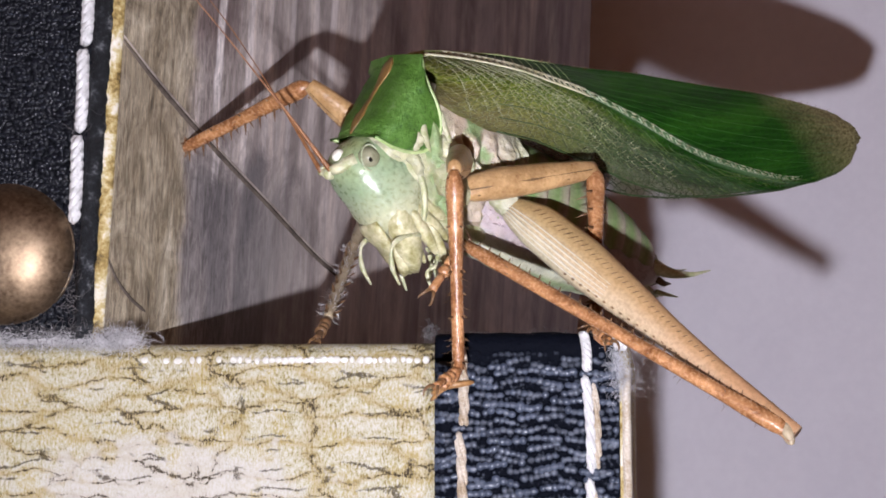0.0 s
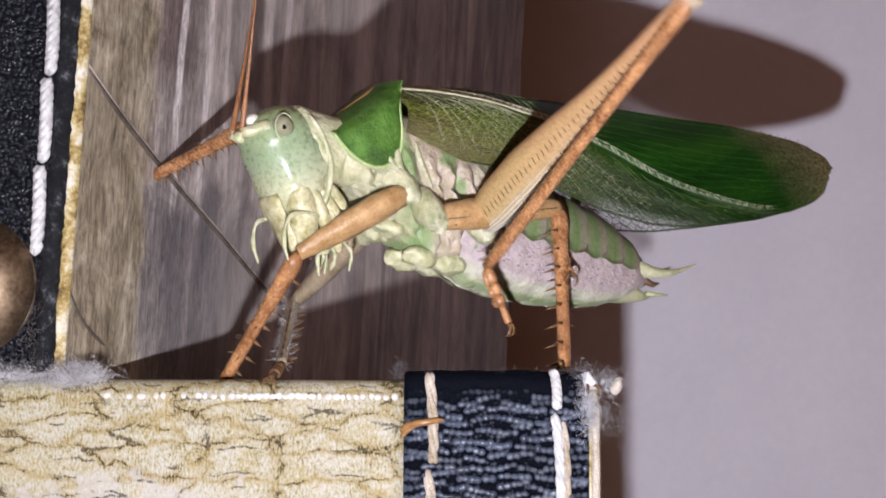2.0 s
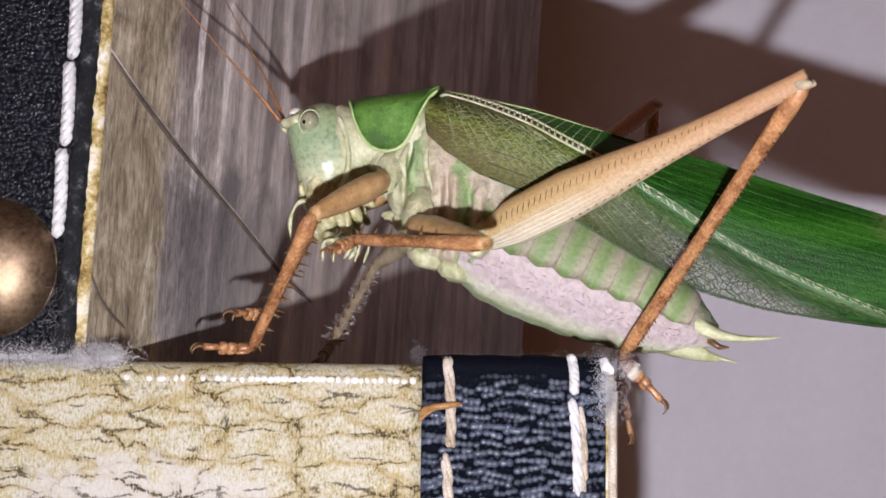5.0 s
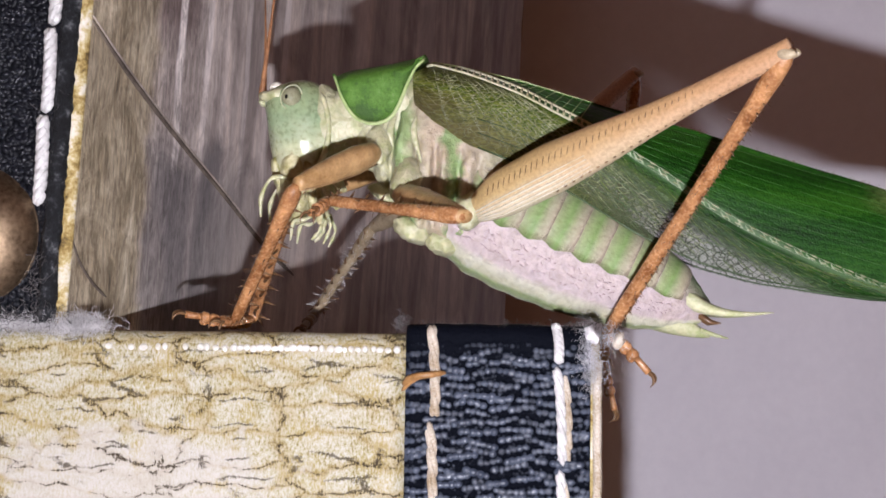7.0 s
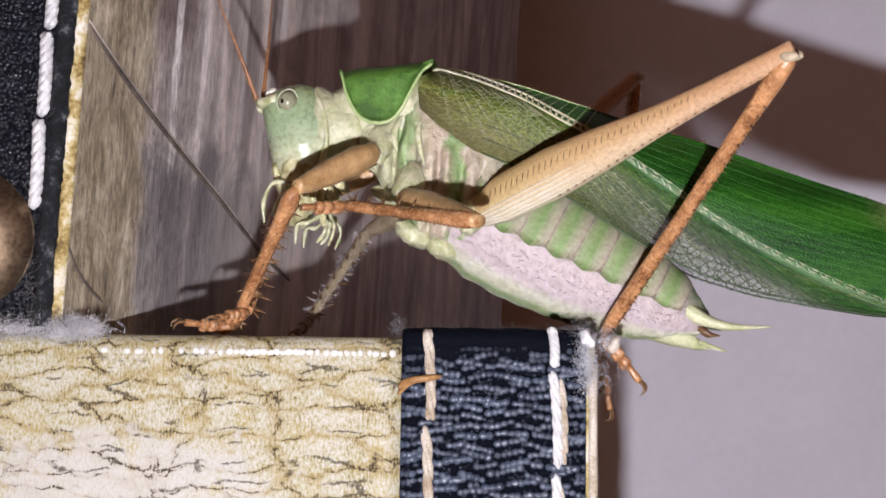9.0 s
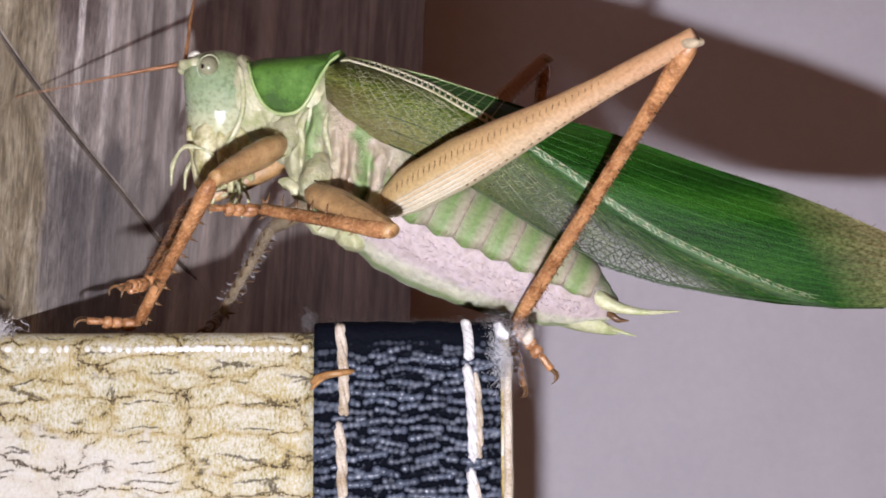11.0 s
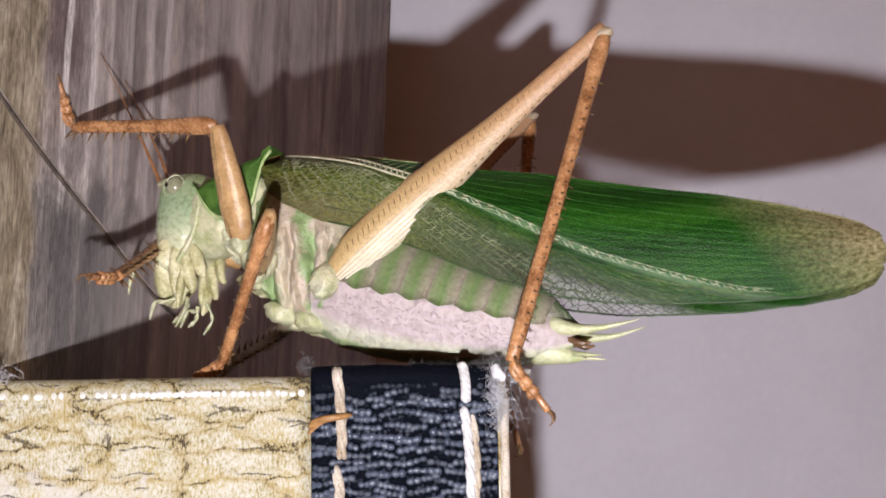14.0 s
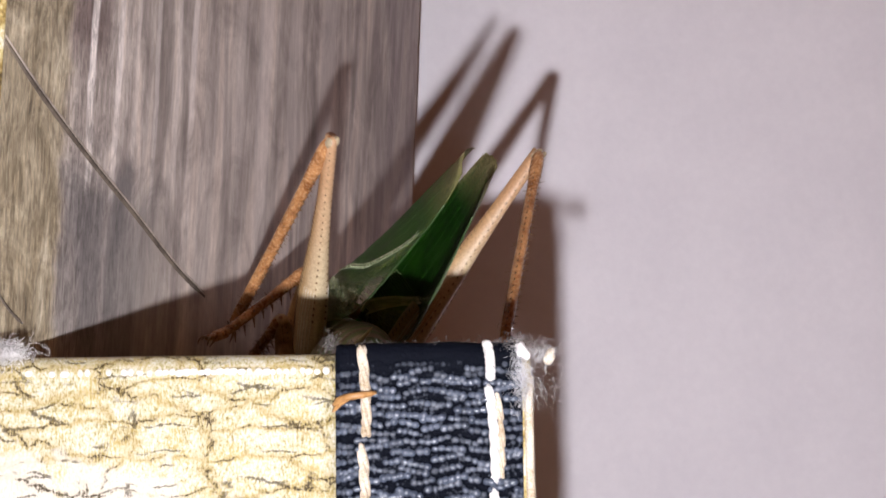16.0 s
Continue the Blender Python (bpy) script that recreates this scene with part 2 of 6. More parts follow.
    streak = calc(t, "MULTIPLY", streak, ramp(t, calc(t, "ADD", z, calc(t, "MULTIPLY", g3, 0.3)), [(0.26, (0, 0, 0)), (0.34, (1, 1, 1))]))
    col = mix(t, streak, col, (0.78, 0.72, 0.69))
    last = ramp(t, s, [(0.80, (0, 0, 0)), (0.9, (1, 1, 1))])
    col = mix(t, calc(t, "MULTIPLY", last, 0.45), col, (0.24, 0.205, 0.22))
    g4 = noise_of(t, node(t, "ShaderNodeMapping", Vector=uv, Scale=(260.0, 60.0, 1.0)).outputs[0], 1.0, 5, 0.75, 0.8)
    crisp = ramp(t, s, [(0.12, (0.8, 0.8, 0.8)), (0.22, (0.30, 0.30, 0.30)), (0.5, (0.16, 0.16, 0.16))])
    col = mix(t, crisp, col, mix(t, 1.0, col, ramp(t, calc(t, "ADD", calc(t, "MULTIPLY", g2, 0.35), calc(t, "MULTIPLY", g4, 0.65)), [(0.40, (0.32, 0.30, 0.29)), (0.52, (0.95, 0.95, 0.95)), (0.64, (1.5, 1.48, 1.44))]), "MULTIPLY"))
    t.links.new(col, b.inputs["Base Color"])
    b.inputs["Roughness"].default_value = 0.62
    b.inputs["Specular IOR Level"].default_value = 0.3
    bump(t, b, g2, 0.25, 0.00006)
    return m


def make_wing(name):
    """Green tegmen: deep green with finely speckled cells, olive and fleshy towards the base below the main vein, a clear netted
    hind field along the lower edge, and a straw-brown tip."""
    m, t, b = shade(name)
    uv = node(t, "ShaderNodeTexCoord").outputs["UV"]
    sep = node(t, "ShaderNodeSeparateXYZ", Vector=uv)
    u, v = sep.outputs[0], sep.outputs[1]
    flat = node(t, "ShaderNodeMapping", Vector=uv, Scale=(40.0, 10.0, 1.0)).outputs[0]
    n1, n2 = noise_of(t, place(t, (0.10, 1, 1)), 520.0, 4), noise_of(t, place(t, (0.6, 1, 1)), 4600.0, 3, 0.6)
    # slanting cells: long across the fan, small and square on the front field
    slant = node(t, "ShaderNodeMapping", Vector=node(t, "ShaderNodeMapping", Vector=flat, Rotation=(0, 0, 0.75)).outputs[0], Scale=(1.15, 2.3, 1)).outputs[0]
    net = node(t, "ShaderNodeTexVoronoi", {"feature": "DISTANCE_TO_EDGE", "flat": True}, Vector=slant, Scale=1.0, Randomness=0.8).outputs[0]
    veins = ramp(t, net, [(0.025, (1, 1, 1)), (0.075, (0, 0, 0))])
    tiny = node(t, "ShaderNodeTexVoronoi", {"feature": "DISTANCE_TO_EDGE", "flat": True}, Vector=node(t, "ShaderNodeMapping", Vector=flat, Scale=(3.4, 3.9, 1), Rotation=(0, 0, 0.3)).outputs[0], Scale=1.0).outputs[0]
    cells = ramp(t, tiny, [(0.04, (0, 0, 0)), (0.30, (1, 1, 1))])
    long = node(t, "ShaderNodeTexWave", {"bands_direction": "Y"}, Vector=node(t, "ShaderNodeMapping", Vector=uv, Scale=(0.25, 1, 1), Rotation=(0, 0, -0.05)).outputs[0], Scale=5.5, Distortion=1.2, Detail=2.0).outputs[1]
    green = ramp(t, calc(t, "ADD", calc(t, "MULTIPLY", n1, 0.6), calc(t, "MULTIPLY", n2, 0.4)), [(0.38, (0.003, 0.020, 0.002)), (0.5, (0.010, 0.058, 0.004)), (0.62, (0.030, 0.110, 0.010))])
    green = mix(t, calc(t, "MULTIPLY", cells, 0.20), green, (0.03, 0.13, 0.016))
    green = mix(t, calc(t, "MULTIPLY", ramp(t, long, [(0.6, (0, 0, 0)), (0.95, (1, 1, 1))]), 0.18), green, (0.05, 0.20, 0.03))
    under = calc(t, "SUBTRACT", v, calc(t, "SUBTRACT", calc(t, "MULTIPLY", u, 1.3), 0.065))
    fan = ramp(t, under, [(0.02, (0, 0, 0)), (0.10, (1, 1, 1))])
    olive = calc(t, "MULTIPLY", ramp(t, u, [(0.16, (1, 1, 1)), (0.50, (0, 0, 0))]), fan)
    col = mix(t, calc(t, "MULTIPLY", olive, 0.80), green, ramp(t, n2, [(0.36, (0.045, 0.070, 0.006)), (0.5, (0.12, 0.155, 0.016)), (0.64, (0.26, 0.28, 0.055))]))
    stain = calc(t, "MULTIPLY", ramp(t, u, [(0.06, (1, 1, 1)), (0.16, (0, 0, 0))]), ramp(t, n1, [(0.45, (0, 0, 0)), (0.58, (1, 1, 1))]))
    col = mix(t, calc(t, "MULTIPLY", calc(t, "MULTIPLY", stain, fan), 0.6), col, (0.085, 0.055, 0.016))
    flesh = calc(t, "MULTIPLY", ramp(t, u, [(0.10, (1, 1, 1)), (0.34, (0, 0, 0))]), ramp(t, calc(t, "ADD", v, calc(t, "MULTIPLY", u, 0.7)), [(0.55, (0, 0, 0)), (0.92, (1, 1, 1))]))
    col = mix(t, calc(t, "MULTIPLY", flesh, 0.4), col, (0.42, 0.33, 0.18))
    clearing = calc(t, "MULTIPLY", ramp(t, under, [(0.09, (0, 0, 0)), (0.22, (1, 1, 1))]), ramp(t, u, [(0.20, (0, 0, 0)), (0.40, (0.85, 0.85, 0.85)), (0.62, (1, 1, 1)), (0.80, (0.1, 0.1, 0.1))]))
    col = mix(t, calc(t, "MULTIPLY", clearing, 0.7), col, (0.20, 0.23, 0.15))
    # a soft pale streak along the main vein's rear half
    streak = ramp(t, calc(t, "ABSOLUTE", calc(t, "ADD", under, 0.015)), [(0.008, (1, 1, 1)), (0.045, (0, 0, 0))])
    streak = calc(t, "MULTIPLY", streak, ramp(t, u, [(0.22, (0, 0, 0)), (0.30, (1, 1, 1)), (0.55, (0.9, 0.9, 0.9)), (0.97, (0.3, 0.3, 0.3))]))
    col = mix(t, calc(t, "MULTIPLY", streak, 0.45), col, (0.26, 0.38, 0.22))
    tip = ramp(t, calc(t, "ADD", calc(t, "ADD", u, calc(t, "MULTIPLY", calc(t, "SUBTRACT", 0.5, v), 0.13)), calc(t, "MULTIPLY", calc(t, "SUBTRACT", n1, 0.5), 0.12)), [(0.80, (0, 0, 0)), (1.0, (1, 1, 1))])
    col = mix(t, calc(t, "MULTIPLY", tip, 0.9), col, ramp(t, n2, [(0.35, (0.13, 0.10, 0.03)), (0.65, (0.44, 0.37, 0.20))]))
    # veins: silvery over the base, dark over the hind field, unseen on the front
    base = ramp(t, u, [(0.20, (1, 1, 1)), (0.42, (0, 0, 0))])
    col = mix(t, calc(t, "MULTIPLY", calc(t, "MULTIPLY", veins, fan), 0.62), col, mix(t, base, (0.022, 0.045, 0.014), (0.34, 0.34, 0.20)))
    t.links.new(col, b.inputs["Base Color"])
    t.links.new(calc(t, "SUBTRACT", calc(t, "ADD", calc(t, "MULTIPLY", n2, 0.3), 0.26), calc(t, "MULTIPLY", clearing, 0.1)), b.inputs["Roughness"])
    b.inputs["Specular IOR Level"].default_value = 0.17
    a = calc(t, "SUBTRACT", 1.0, calc(t, "MULTIPLY", calc(t, "MULTIPLY", clearing, calc(t, "SUBTRACT", 1.0, calc(t, "MULTIPLY", veins, 0.7))), 0.88))
    t.links.new(a, b.inputs["Alpha"])
    h = calc(t, "ADD", calc(t, "MULTIPLY", calc(t, "MULTIPLY", veins, fan), 0.8), calc(t, "ADD", calc(t, "MULTIPLY", n2, 0.35), calc(t, "MULTIPLY", cells, -0.15)))
    bump(t, b, calc(t, "ADD", h, calc(t, "MULTIPLY", long, 0.12)), 0.7, 0.00014)
    return m


def make_banded(name, stops, rough=0.45, along=False, wob=0.06, fine=3000.0, sub=0.25, depth=0.35, dist=0.00008):
    """Colour bands across (v) or along (u) the form, with a waver."""
    m, t, b = shade(name)
    uv = node(t, "ShaderNodeTexCoord").outputs["UV"]
    sep = node(t, "ShaderNodeSeparateXYZ", Vector=uv)
    v3 = place(t, (1, 1, 1))
    n1, n2 = noise_of(t, v3, 650.0, 3), noise_of(t, v3, fine, 4)
    f = calc(t, "ADD", sep.outputs[0 if along else 1], calc(t, "MULTIPLY", calc(t, "SUBTRACT", n1, 0.5), wob * 2))
    col = ramp(t, f, stops)
    col = mix(t, 0.5, col, mix(t, 1.0, col, ramp(t, n2, [(0.3, (0.5, 0.48, 0.42)), (0.62, (1, 1, 1))]), "MULTIPLY"))
    t.links.new(col, b.inputs["Base Color"])
    t.links.new(calc(t, "ADD", calc(t, "MULTIPLY", n2, 0.3), rough - 0.15), b.inputs["Roughness"])
    b.inputs["Subsurface Weight"].default_value = sub
    b.inputs["Subsurface Radius"].default_value, b.inputs["Subsurface Scale"].default_value = (0.0007, 0.0006, 0.0003), 1.0
    bump(t, b, n2, depth, dist)
    return m


def make_femur(name):
    """Hind thigh: rosy back, tan flank, pale underside; oranger towards the knee."""
    m, t, b = shade(name)
    uv = node(t, "ShaderNodeTexCoord").outputs["UV"]
    sep = node(t, "ShaderNodeSeparateXYZ", Vector=uv)
    v3 = place(t, (1, 1, 1))
    n1, n2 = noise_of(t, v3, 600.0, 3), noise_of(t, v3, 4200.0, 4)
    f = calc(t, "ADD", sep.outputs[1], calc(t, "MULTIPLY", calc(t, "SUBTRACT", n1, 0.5), 0.08))
    top, flank, pale = (0.42, 0.24, 0.11), (0.50, 0.355, 0.165), (0.60, 0.50, 0.33)
    col = ramp(t, f, [(0.0, top), (0.10, (0.47, 0.32, 0.14)), (0.24, flank), (0.34, pale), (0.5, (0.58, 0.53, 0.36)), (0.66, pale), (0.76, flank), (0.9, (0.47, 0.32, 0.14)), (1.0, top)])
    knee = ramp(t, calc(t, "ADD", sep.outputs[0], calc(t, "MULTIPLY", calc(t, "SUBTRACT", n1, 0.5), 0.2)), [(0.2, (0, 0, 0)), (0.85, (1, 1, 1))])
    col = mix(t, calc(t, "MULTIPLY", knee, 0.8), col, (0.43, 0.225, 0.12))
    col = mix(t, 0.45, col, mix(t, 1.0, col, ramp(t, n2, [(0.34, (0.45, 0.40, 0.34)), (0.6, (1, 1, 1))]), "MULTIPLY"))
    t.links.new(col, b.inputs["Base Color"])
    t.links.new(calc(t, "ADD", calc(t, "MULTIPLY", n2, 0.35), 0.26), b.inputs["Roughness"])
    bump(t, b, n2, 0.5, 0.0001)
    return m


M = {
    "board": make_crackle(),
    "leather": make_leather("navy_grained_leather", (0.002, 0.0025, 0.005), (0.008, 0.011, 0.020), 0.45, 0.3),
    "leather_black": make_leather("black_grained_leather", (0.0015, 0.002, 0.003), (0.005, 0.006, 0.010), 0.4, 0.3),
    "grain": make_grain(),
    "grain_black": plain("black_leather_grain", (0.0035, 0.0042, 0.007), (0.015, 0.018, 0.026), 0.36, 1400, spec=0.32, fine=9000, depth=0.3),
    "cut": make_spots("cut_leather_edge", [(0.42, (0.002, 0.002, 0.003)), (0.52, (0.007, 0.008, 0.010)), (0.58, (0.03, 0.032, 0.036)), (0.66, (0.16, 0.165, 0.17))], 1000.0, 0.7, 3800.0, depth=1.0),
    "thread": plain("white_thread", (0.42, 0.41, 0.40), (0.70, 0.69, 0.68), 0.8, 1200, fine=9000, depth=0.5),
    "old_thread": plain("yellowed_thread", (0.26, 0.19, 0.11), (0.62, 0.56, 0.48), 0.75, 500, fine=8000, depth=0.5),
    "amber": plain("amber_thread", (0.20, 0.095, 0.03), (0.42, 0.23, 0.09), 0.4, 900),
    "brass": plain("aged_brass", (0.13, 0.088, 0.055), (0.41, 0.30, 0.195), 0.48, 420, metal=1.0, fine=3500, depth=0.15),
    "paper": make_spots("stained_paper_edge", [(0.38, (0.07, 0.045, 0.015)), (0.46, (0.30, 0.21, 0.07)), (0.52, (0.48, 0.39, 0.19)), (0.57, (0.60, 0.55, 0.43)), (0.66, (0.72, 0.69, 0.64))], 300.0, 0.75, 2600.0),
    "print": make_wood_print(),
    "crease": plain("paper_crease", (0.045, 0.034, 0.026), (0.17, 0.135, 0.105), 0.8, 500),
    "pale_crease": plain("pale_paper_crease", (0.24, 0.20, 0.17), (0.52, 0.45, 0.40), 0.8, 500),
    "wall": plain("white_wall_paint", (0.77, 0.745, 0.81), (0.83, 0.805, 0.865), 0.85, 60, fine=900, depth=0.12, size=0.0002),
    "table": plain("table_wood", (0.05, 0.032, 0.02), (0.10, 0.065, 0.04), 0.5, 30, fine=300),
    "lint": plain("grey_lint", (0.42, 0.41, 0.41), (0.74, 0.72, 0.72), 0.9),
    "dark_lint": plain("dark_dust", (0.05, 0.045, 0.045), (0.16, 0.15, 0.15), 0.9),
    "bead": plain("glossy_cream_sparkle", (0.50, 0.48, 0.42), (0.70, 0.69, 0.66), 0.14, 2500, spec=0.8),
    "web": plain("cobweb", (0.5, 0.5, 0.52), (0.75, 0.75, 0.78), 0.6),
    # the insect
    "wing": make_wing("green_tegmen"),
    "cream_vein": plain("cream_vein", (0.36, 0.36, 0.20), (0.62, 0.60, 0.42), 0.4, sub=0.2),
    "green_vein": plain("green_vein", (0.02, 0.10, 0.01), (0.06, 0.19, 0.03), 0.4),
    "dark_vein": plain("dark_vein", (0.02, 0.05, 0.012), (0.05, 0.09, 0.03), 0.45),
    "pronotum": make_spots("leaf_green_shield", [(0.38, (0.055, 0.125, 0.025)), (0.46, (0.085, 0.20, 0.028)), (0.56, (0.13, 0.275, 0.05)), (0.66, (0.25, 0.36, 0.15))], 420.0, 0.38, 3600.0, depth=0.75),
    "dotted": plain("pale_dotted_vein", (0.16, 0.26, 0.12), (0.48, 0.54, 0.38), 0.3, 1600, spec=0.7),
    "glint": plain("pale_vein_glint", (0.17, 0.20, 0.09), (0.52, 0.52, 0.36), 0.2, 1500, spec=0.7),
    "mouth": plain("yellowish_mouthparts", (0.24, 0.22, 0.07), (0.66, 0.62, 0.40), 0.36, 900, fine=3800, sub=0.2, depth=0.7),
    "saddle": plain("brown_saddle", (0.10, 0.06, 0.015), (0.28, 0.15, 0.04), 0.45, 700),
    "rim": plain("pale_green_rim", (0.25, 0.36, 0.12), (0.46, 0.54, 0.26), 0.4),
    "head": make_banded("pale_green_head", [(0.0, (0.29, 0.34, 0.16)), (0.12, (0.29, 0.365, 0.20)), (0.30, (0.28, 0.37, 0.22)), (0.44, (0.38, 0.44, 0.28)), (0.58, (0.50, 0.52, 0.34)), (1.0, (0.56, 0.54, 0.34))], 0.30, wob=0.16, depth=0.2, dist=0.0001),
    "flesh": plain("cream_green_membrane", (0.32, 0.34, 0.17), (0.60, 0.57, 0.39), 0.34, 800, sub=0.3, depth=0.9, fine=2400, size=0.00018),
    "cream": plain("cream_cuticle", (0.28, 0.31, 0.14), (0.60, 0.57, 0.40), 0.36, 1100, sub=0.3, depth=0.6),
    "eye": plain("grey_green_eye", (0.15, 0.155, 0.09), (0.30, 0.29, 0.19), 0.16, 1200, fine=9000, depth=0.1),
    "pupil": plain("dark_pupil", (0.006, 0.006, 0.005), (0.02, 0.017, 0.014), 0.16),
    "ocellus": plain("white_spot", (0.62, 0.60, 0.50), (0.75, 0.73, 0.64), 0.3),
    "core": make_banded("abdomen_side", [(0.0, (0.10, 0.22, 0.06)), (0.40, (0.34, 0.30, 0.26)), (0.50, (0.47, 0.39, 0.38)), (0.72, (0.49, 0.41, 0.41)), (0.77, (0.56, 0.55, 0.44)), (0.84, (0.52, 0.52, 0.38)), (0.88, (0.30, 0.38, 0.19)), (0.93, (0.36, 0.41, 0.24)), (1.0, (0.50, 0.49, 0.35))], 0.5, wob=0.015, depth=0.9, dist=0.00025, fine=1900),
    "tergite": make_banded("green_tergite", [(0.0, (0.40, 0.38, 0.26)), (0.25, (0.29, 0.36, 0.17)), (0.5, (0.21, 0.33, 0.11)), (0.72, (0.36, 0.36, 0.23)), (1.0, (0.48, 0.41, 0.32))], 0.5, along=True, wob=0.07, depth=0.6),
    "tail": plain("yellow_green_tail", (0.30, 0.34, 0.15), (0.62, 0.60, 0.41), 0.5, 700, sub=0.2),
    "hind_femur": make_femur("hind_thigh"),
    "fold": plain("rosy_fold", (0.36, 0.28, 0.28), (0.48, 0.39, 0.39), 0.5, 900),
    "dim_vein": plain("dim_green_vein", (0.07, 0.13, 0.02), (0.24, 0.28, 0.09), 0.26, 1500, spec=0.6),
    "thorax": make_banded("banded_thorax", [(0.0, (0.46, 0.45, 0.30)), (0.24, (0.46, 0.45, 0.29)), (0.30, (0.25, 0.35, 0.15)), (0.36, (0.29, 0.38, 0.18)), (0.42, (0.46, 0.41, 0.29)), (0.56, (0.48, 0.39, 0.30)), (0.61, (0.23, 0.33, 0.14)), (0.66, (0.28, 0.37, 0.17)), (0.70, (0.48, 0.40, 0.31)), (0.9, (0.46, 0.43, 0.31)), (1.0, (0.42, 0.42, 0.28))], 0.4, along=True, wob=0.11, depth=1.0, dist=0.0003, fine=1500),
    "keel": plain("keel_gloss_white", (0.60, 0.55, 0.40), (0.76, 0.72, 0.60), 0.14, sub=0.2, spec=0.7),
    "chevron": plain("brown_chevron", (0.09, 0.05, 0.02), (0.24, 0.14, 0.06), 0.45),
    "leg": plain("orange_brown_leg", (0.17, 0.066, 0.024), (0.50, 0.255, 0.115), 0.26, 900, fine=4500, depth=0.6, sub=0.12),
    "thigh": plain("tan_thigh", (0.28, 0.155, 0.06), (0.54, 0.345, 0.165), 0.32, 900, fine=4500, depth=0.6, sub=0.12),
    "far_leg": plain("pale_tan_leg", (0.20, 0.15, 0.09), (0.42, 0.34, 0.23), 0.45, 900, fine=4500, depth=0.6, sub=0.12),
    "spine": plain("brown_spine", (0.09, 0.045, 0.02), (0.20, 0.11, 0.05), 0.4),
    "feeler": plain("orange_feeler", (0.16, 0.065, 0.025), (0.36, 0.17, 0.075), 0.4),
}


# ---- mesh helpers (all in millimetres) ----
def finish(name, bm, mats, parent=None, label="", smooth=True):
    """Links a bmesh as one mesh object, under a thing or a part."""
    me = bpy.data.meshes.new(name)
    for f in bm.faces:
        f.smooth = smooth
    for v in bm.verts:
        v.co *= S
    bm.to_mesh(me)
    bm.free()
    for m in mats if isinstance(mats, (list, tuple)) else [mats]:
        me.materials.append(m)
    ob = new(name, me)
    if parent is not None:
        ob.parent = parent
    if label:
        tagged(ob, label)
    return ob


part = finish


def thing(name, label, category, group="", kind="", at=(0, 0, 0)):
    ob = new(name)
    ob.empty_display_size = 0.002
    ob.location = Vector(at) * S
    return tagged(ob, label, category, group, kind)


def loft(bm, rings, closed=True, cap=True, slot=0):
    """Skin over rings of points; UV: u from first to last ring, v round the ring."""
    uv = bm.loops.layers.uv.verify()
    rows = [[bm.verts.new(p) for p in r] for r in rings]
    n, k = len(rows), len(rows[0])
    for i in range(n - 1):
        for j in range(k if closed else k - 1):
            a, b = rows[i][j], rows[i][(j + 1) % k]
            c, d = rows[i + 1][(j + 1) % k], rows[i + 1][j]
            f = bm.faces.new((a, b, c, d))
            f.material_index = slot
            jj = j + 1
            w = k if closed else k - 1
            for lp, (x, y) in zip(f.loops, ((i, j), (i, jj), (i + 1, jj), (i + 1, j))):
                lp[uv].uv = (x / (n - 1), y / w)
    if closed and cap:
        for r, flip in ((rows[0], True), (rows[-1], False)):
            f = bm.faces.new(list(reversed(r)) if flip else r)
            f.material_index = slot
            for lp in f.loops:
                lp[uv].uv = (0.0 if flip else 1.0, 0.5)
    return rows


def tube(bm, path, radii, n=8, flat=1.0, up=(0, 0, 1), slot=0):
    """A round or flattened tube along a path."""
    pts = [Vector(p) for p in path]
    if not isinstance(radii, (list, tuple)):
        radii = [radii] * len(pts)
    rings = []
    for i, p in enumerate(pts):
        d = (pts[min(i + 1, len(pts) - 1)] - pts[max(i - 1, 0)]).normalized()
        side = d.cross(Vector(up))
        side = side.normalized() if side.length > 1e-4 else d.cross(Vector((0, 1, 0))).normalized()
        over = side.cross(d)
        rings.append([p + (side * flat * math.cos(a) + over * math.sin(a)) * radii[i] for a in (2 * math.pi * j / n for j in range(n))])
    loft(bm, rings, slot=slot)


def blob(bm, centre, axis, length, radius, squash=1.0, n=10, slot=0, up=(0, 0, 1)):
    """A rounded, pointed-oval form along an axis."""
    c, d = Vector(centre), Vector(axis).normalized()
    ts = [-0.98, -0.9, -0.7, -0.4, 0.0, 0.4, 0.7, 0.9, 0.98]
    tube(bm, [c + d * t * length / 2 for t in ts], [radius * math.sqrt(1 - t * t) for t in ts], n, squash, up, slot)


def slab(bm, x0, x1, y0, y1, z0, z1, r=0.0, seg=4):
    """A box with its edges rounded by r."""
    g = bmesh.ops.create_cube(bm, size=1.0)
    for v in g["verts"]:
        v.co = Vector((x0 + (v.co.x + 0.5) * (x1 - x0), y0 + (v.co.y + 0.5) * (y1 - y0), z0 + (v.co.z + 0.5) * (z1 - z0)))
    if r:
        es = list({e for v in g["verts"] for e in v.link_edges})
        bmesh.ops.bevel(bm, geom=es, offset=r, segments=seg, affect="EDGES", profile=0.5)


def smooth_path(pts, n):
    """n points on a Catmull-Rom line through pts."""
    P = [Vector(p) for p in pts]
    P = [2 * P[0] - P[1]] + P + [2 * P[-1] - P[-2]]
    out = []
    for i in range(n):
        f = i / (n - 1) * (len(P) - 3)
        k = min(int(f), len(P) - 4)
        t = f - k
        a, b, c, d = P[k:k + 4]
        out.append(0.5 * (2 * b + (c - a) * t + (2 * a - 5 * b + 4 * c - d) * t * t + (3 * b - a - 3 * c + d) * t ** 3))
    return out


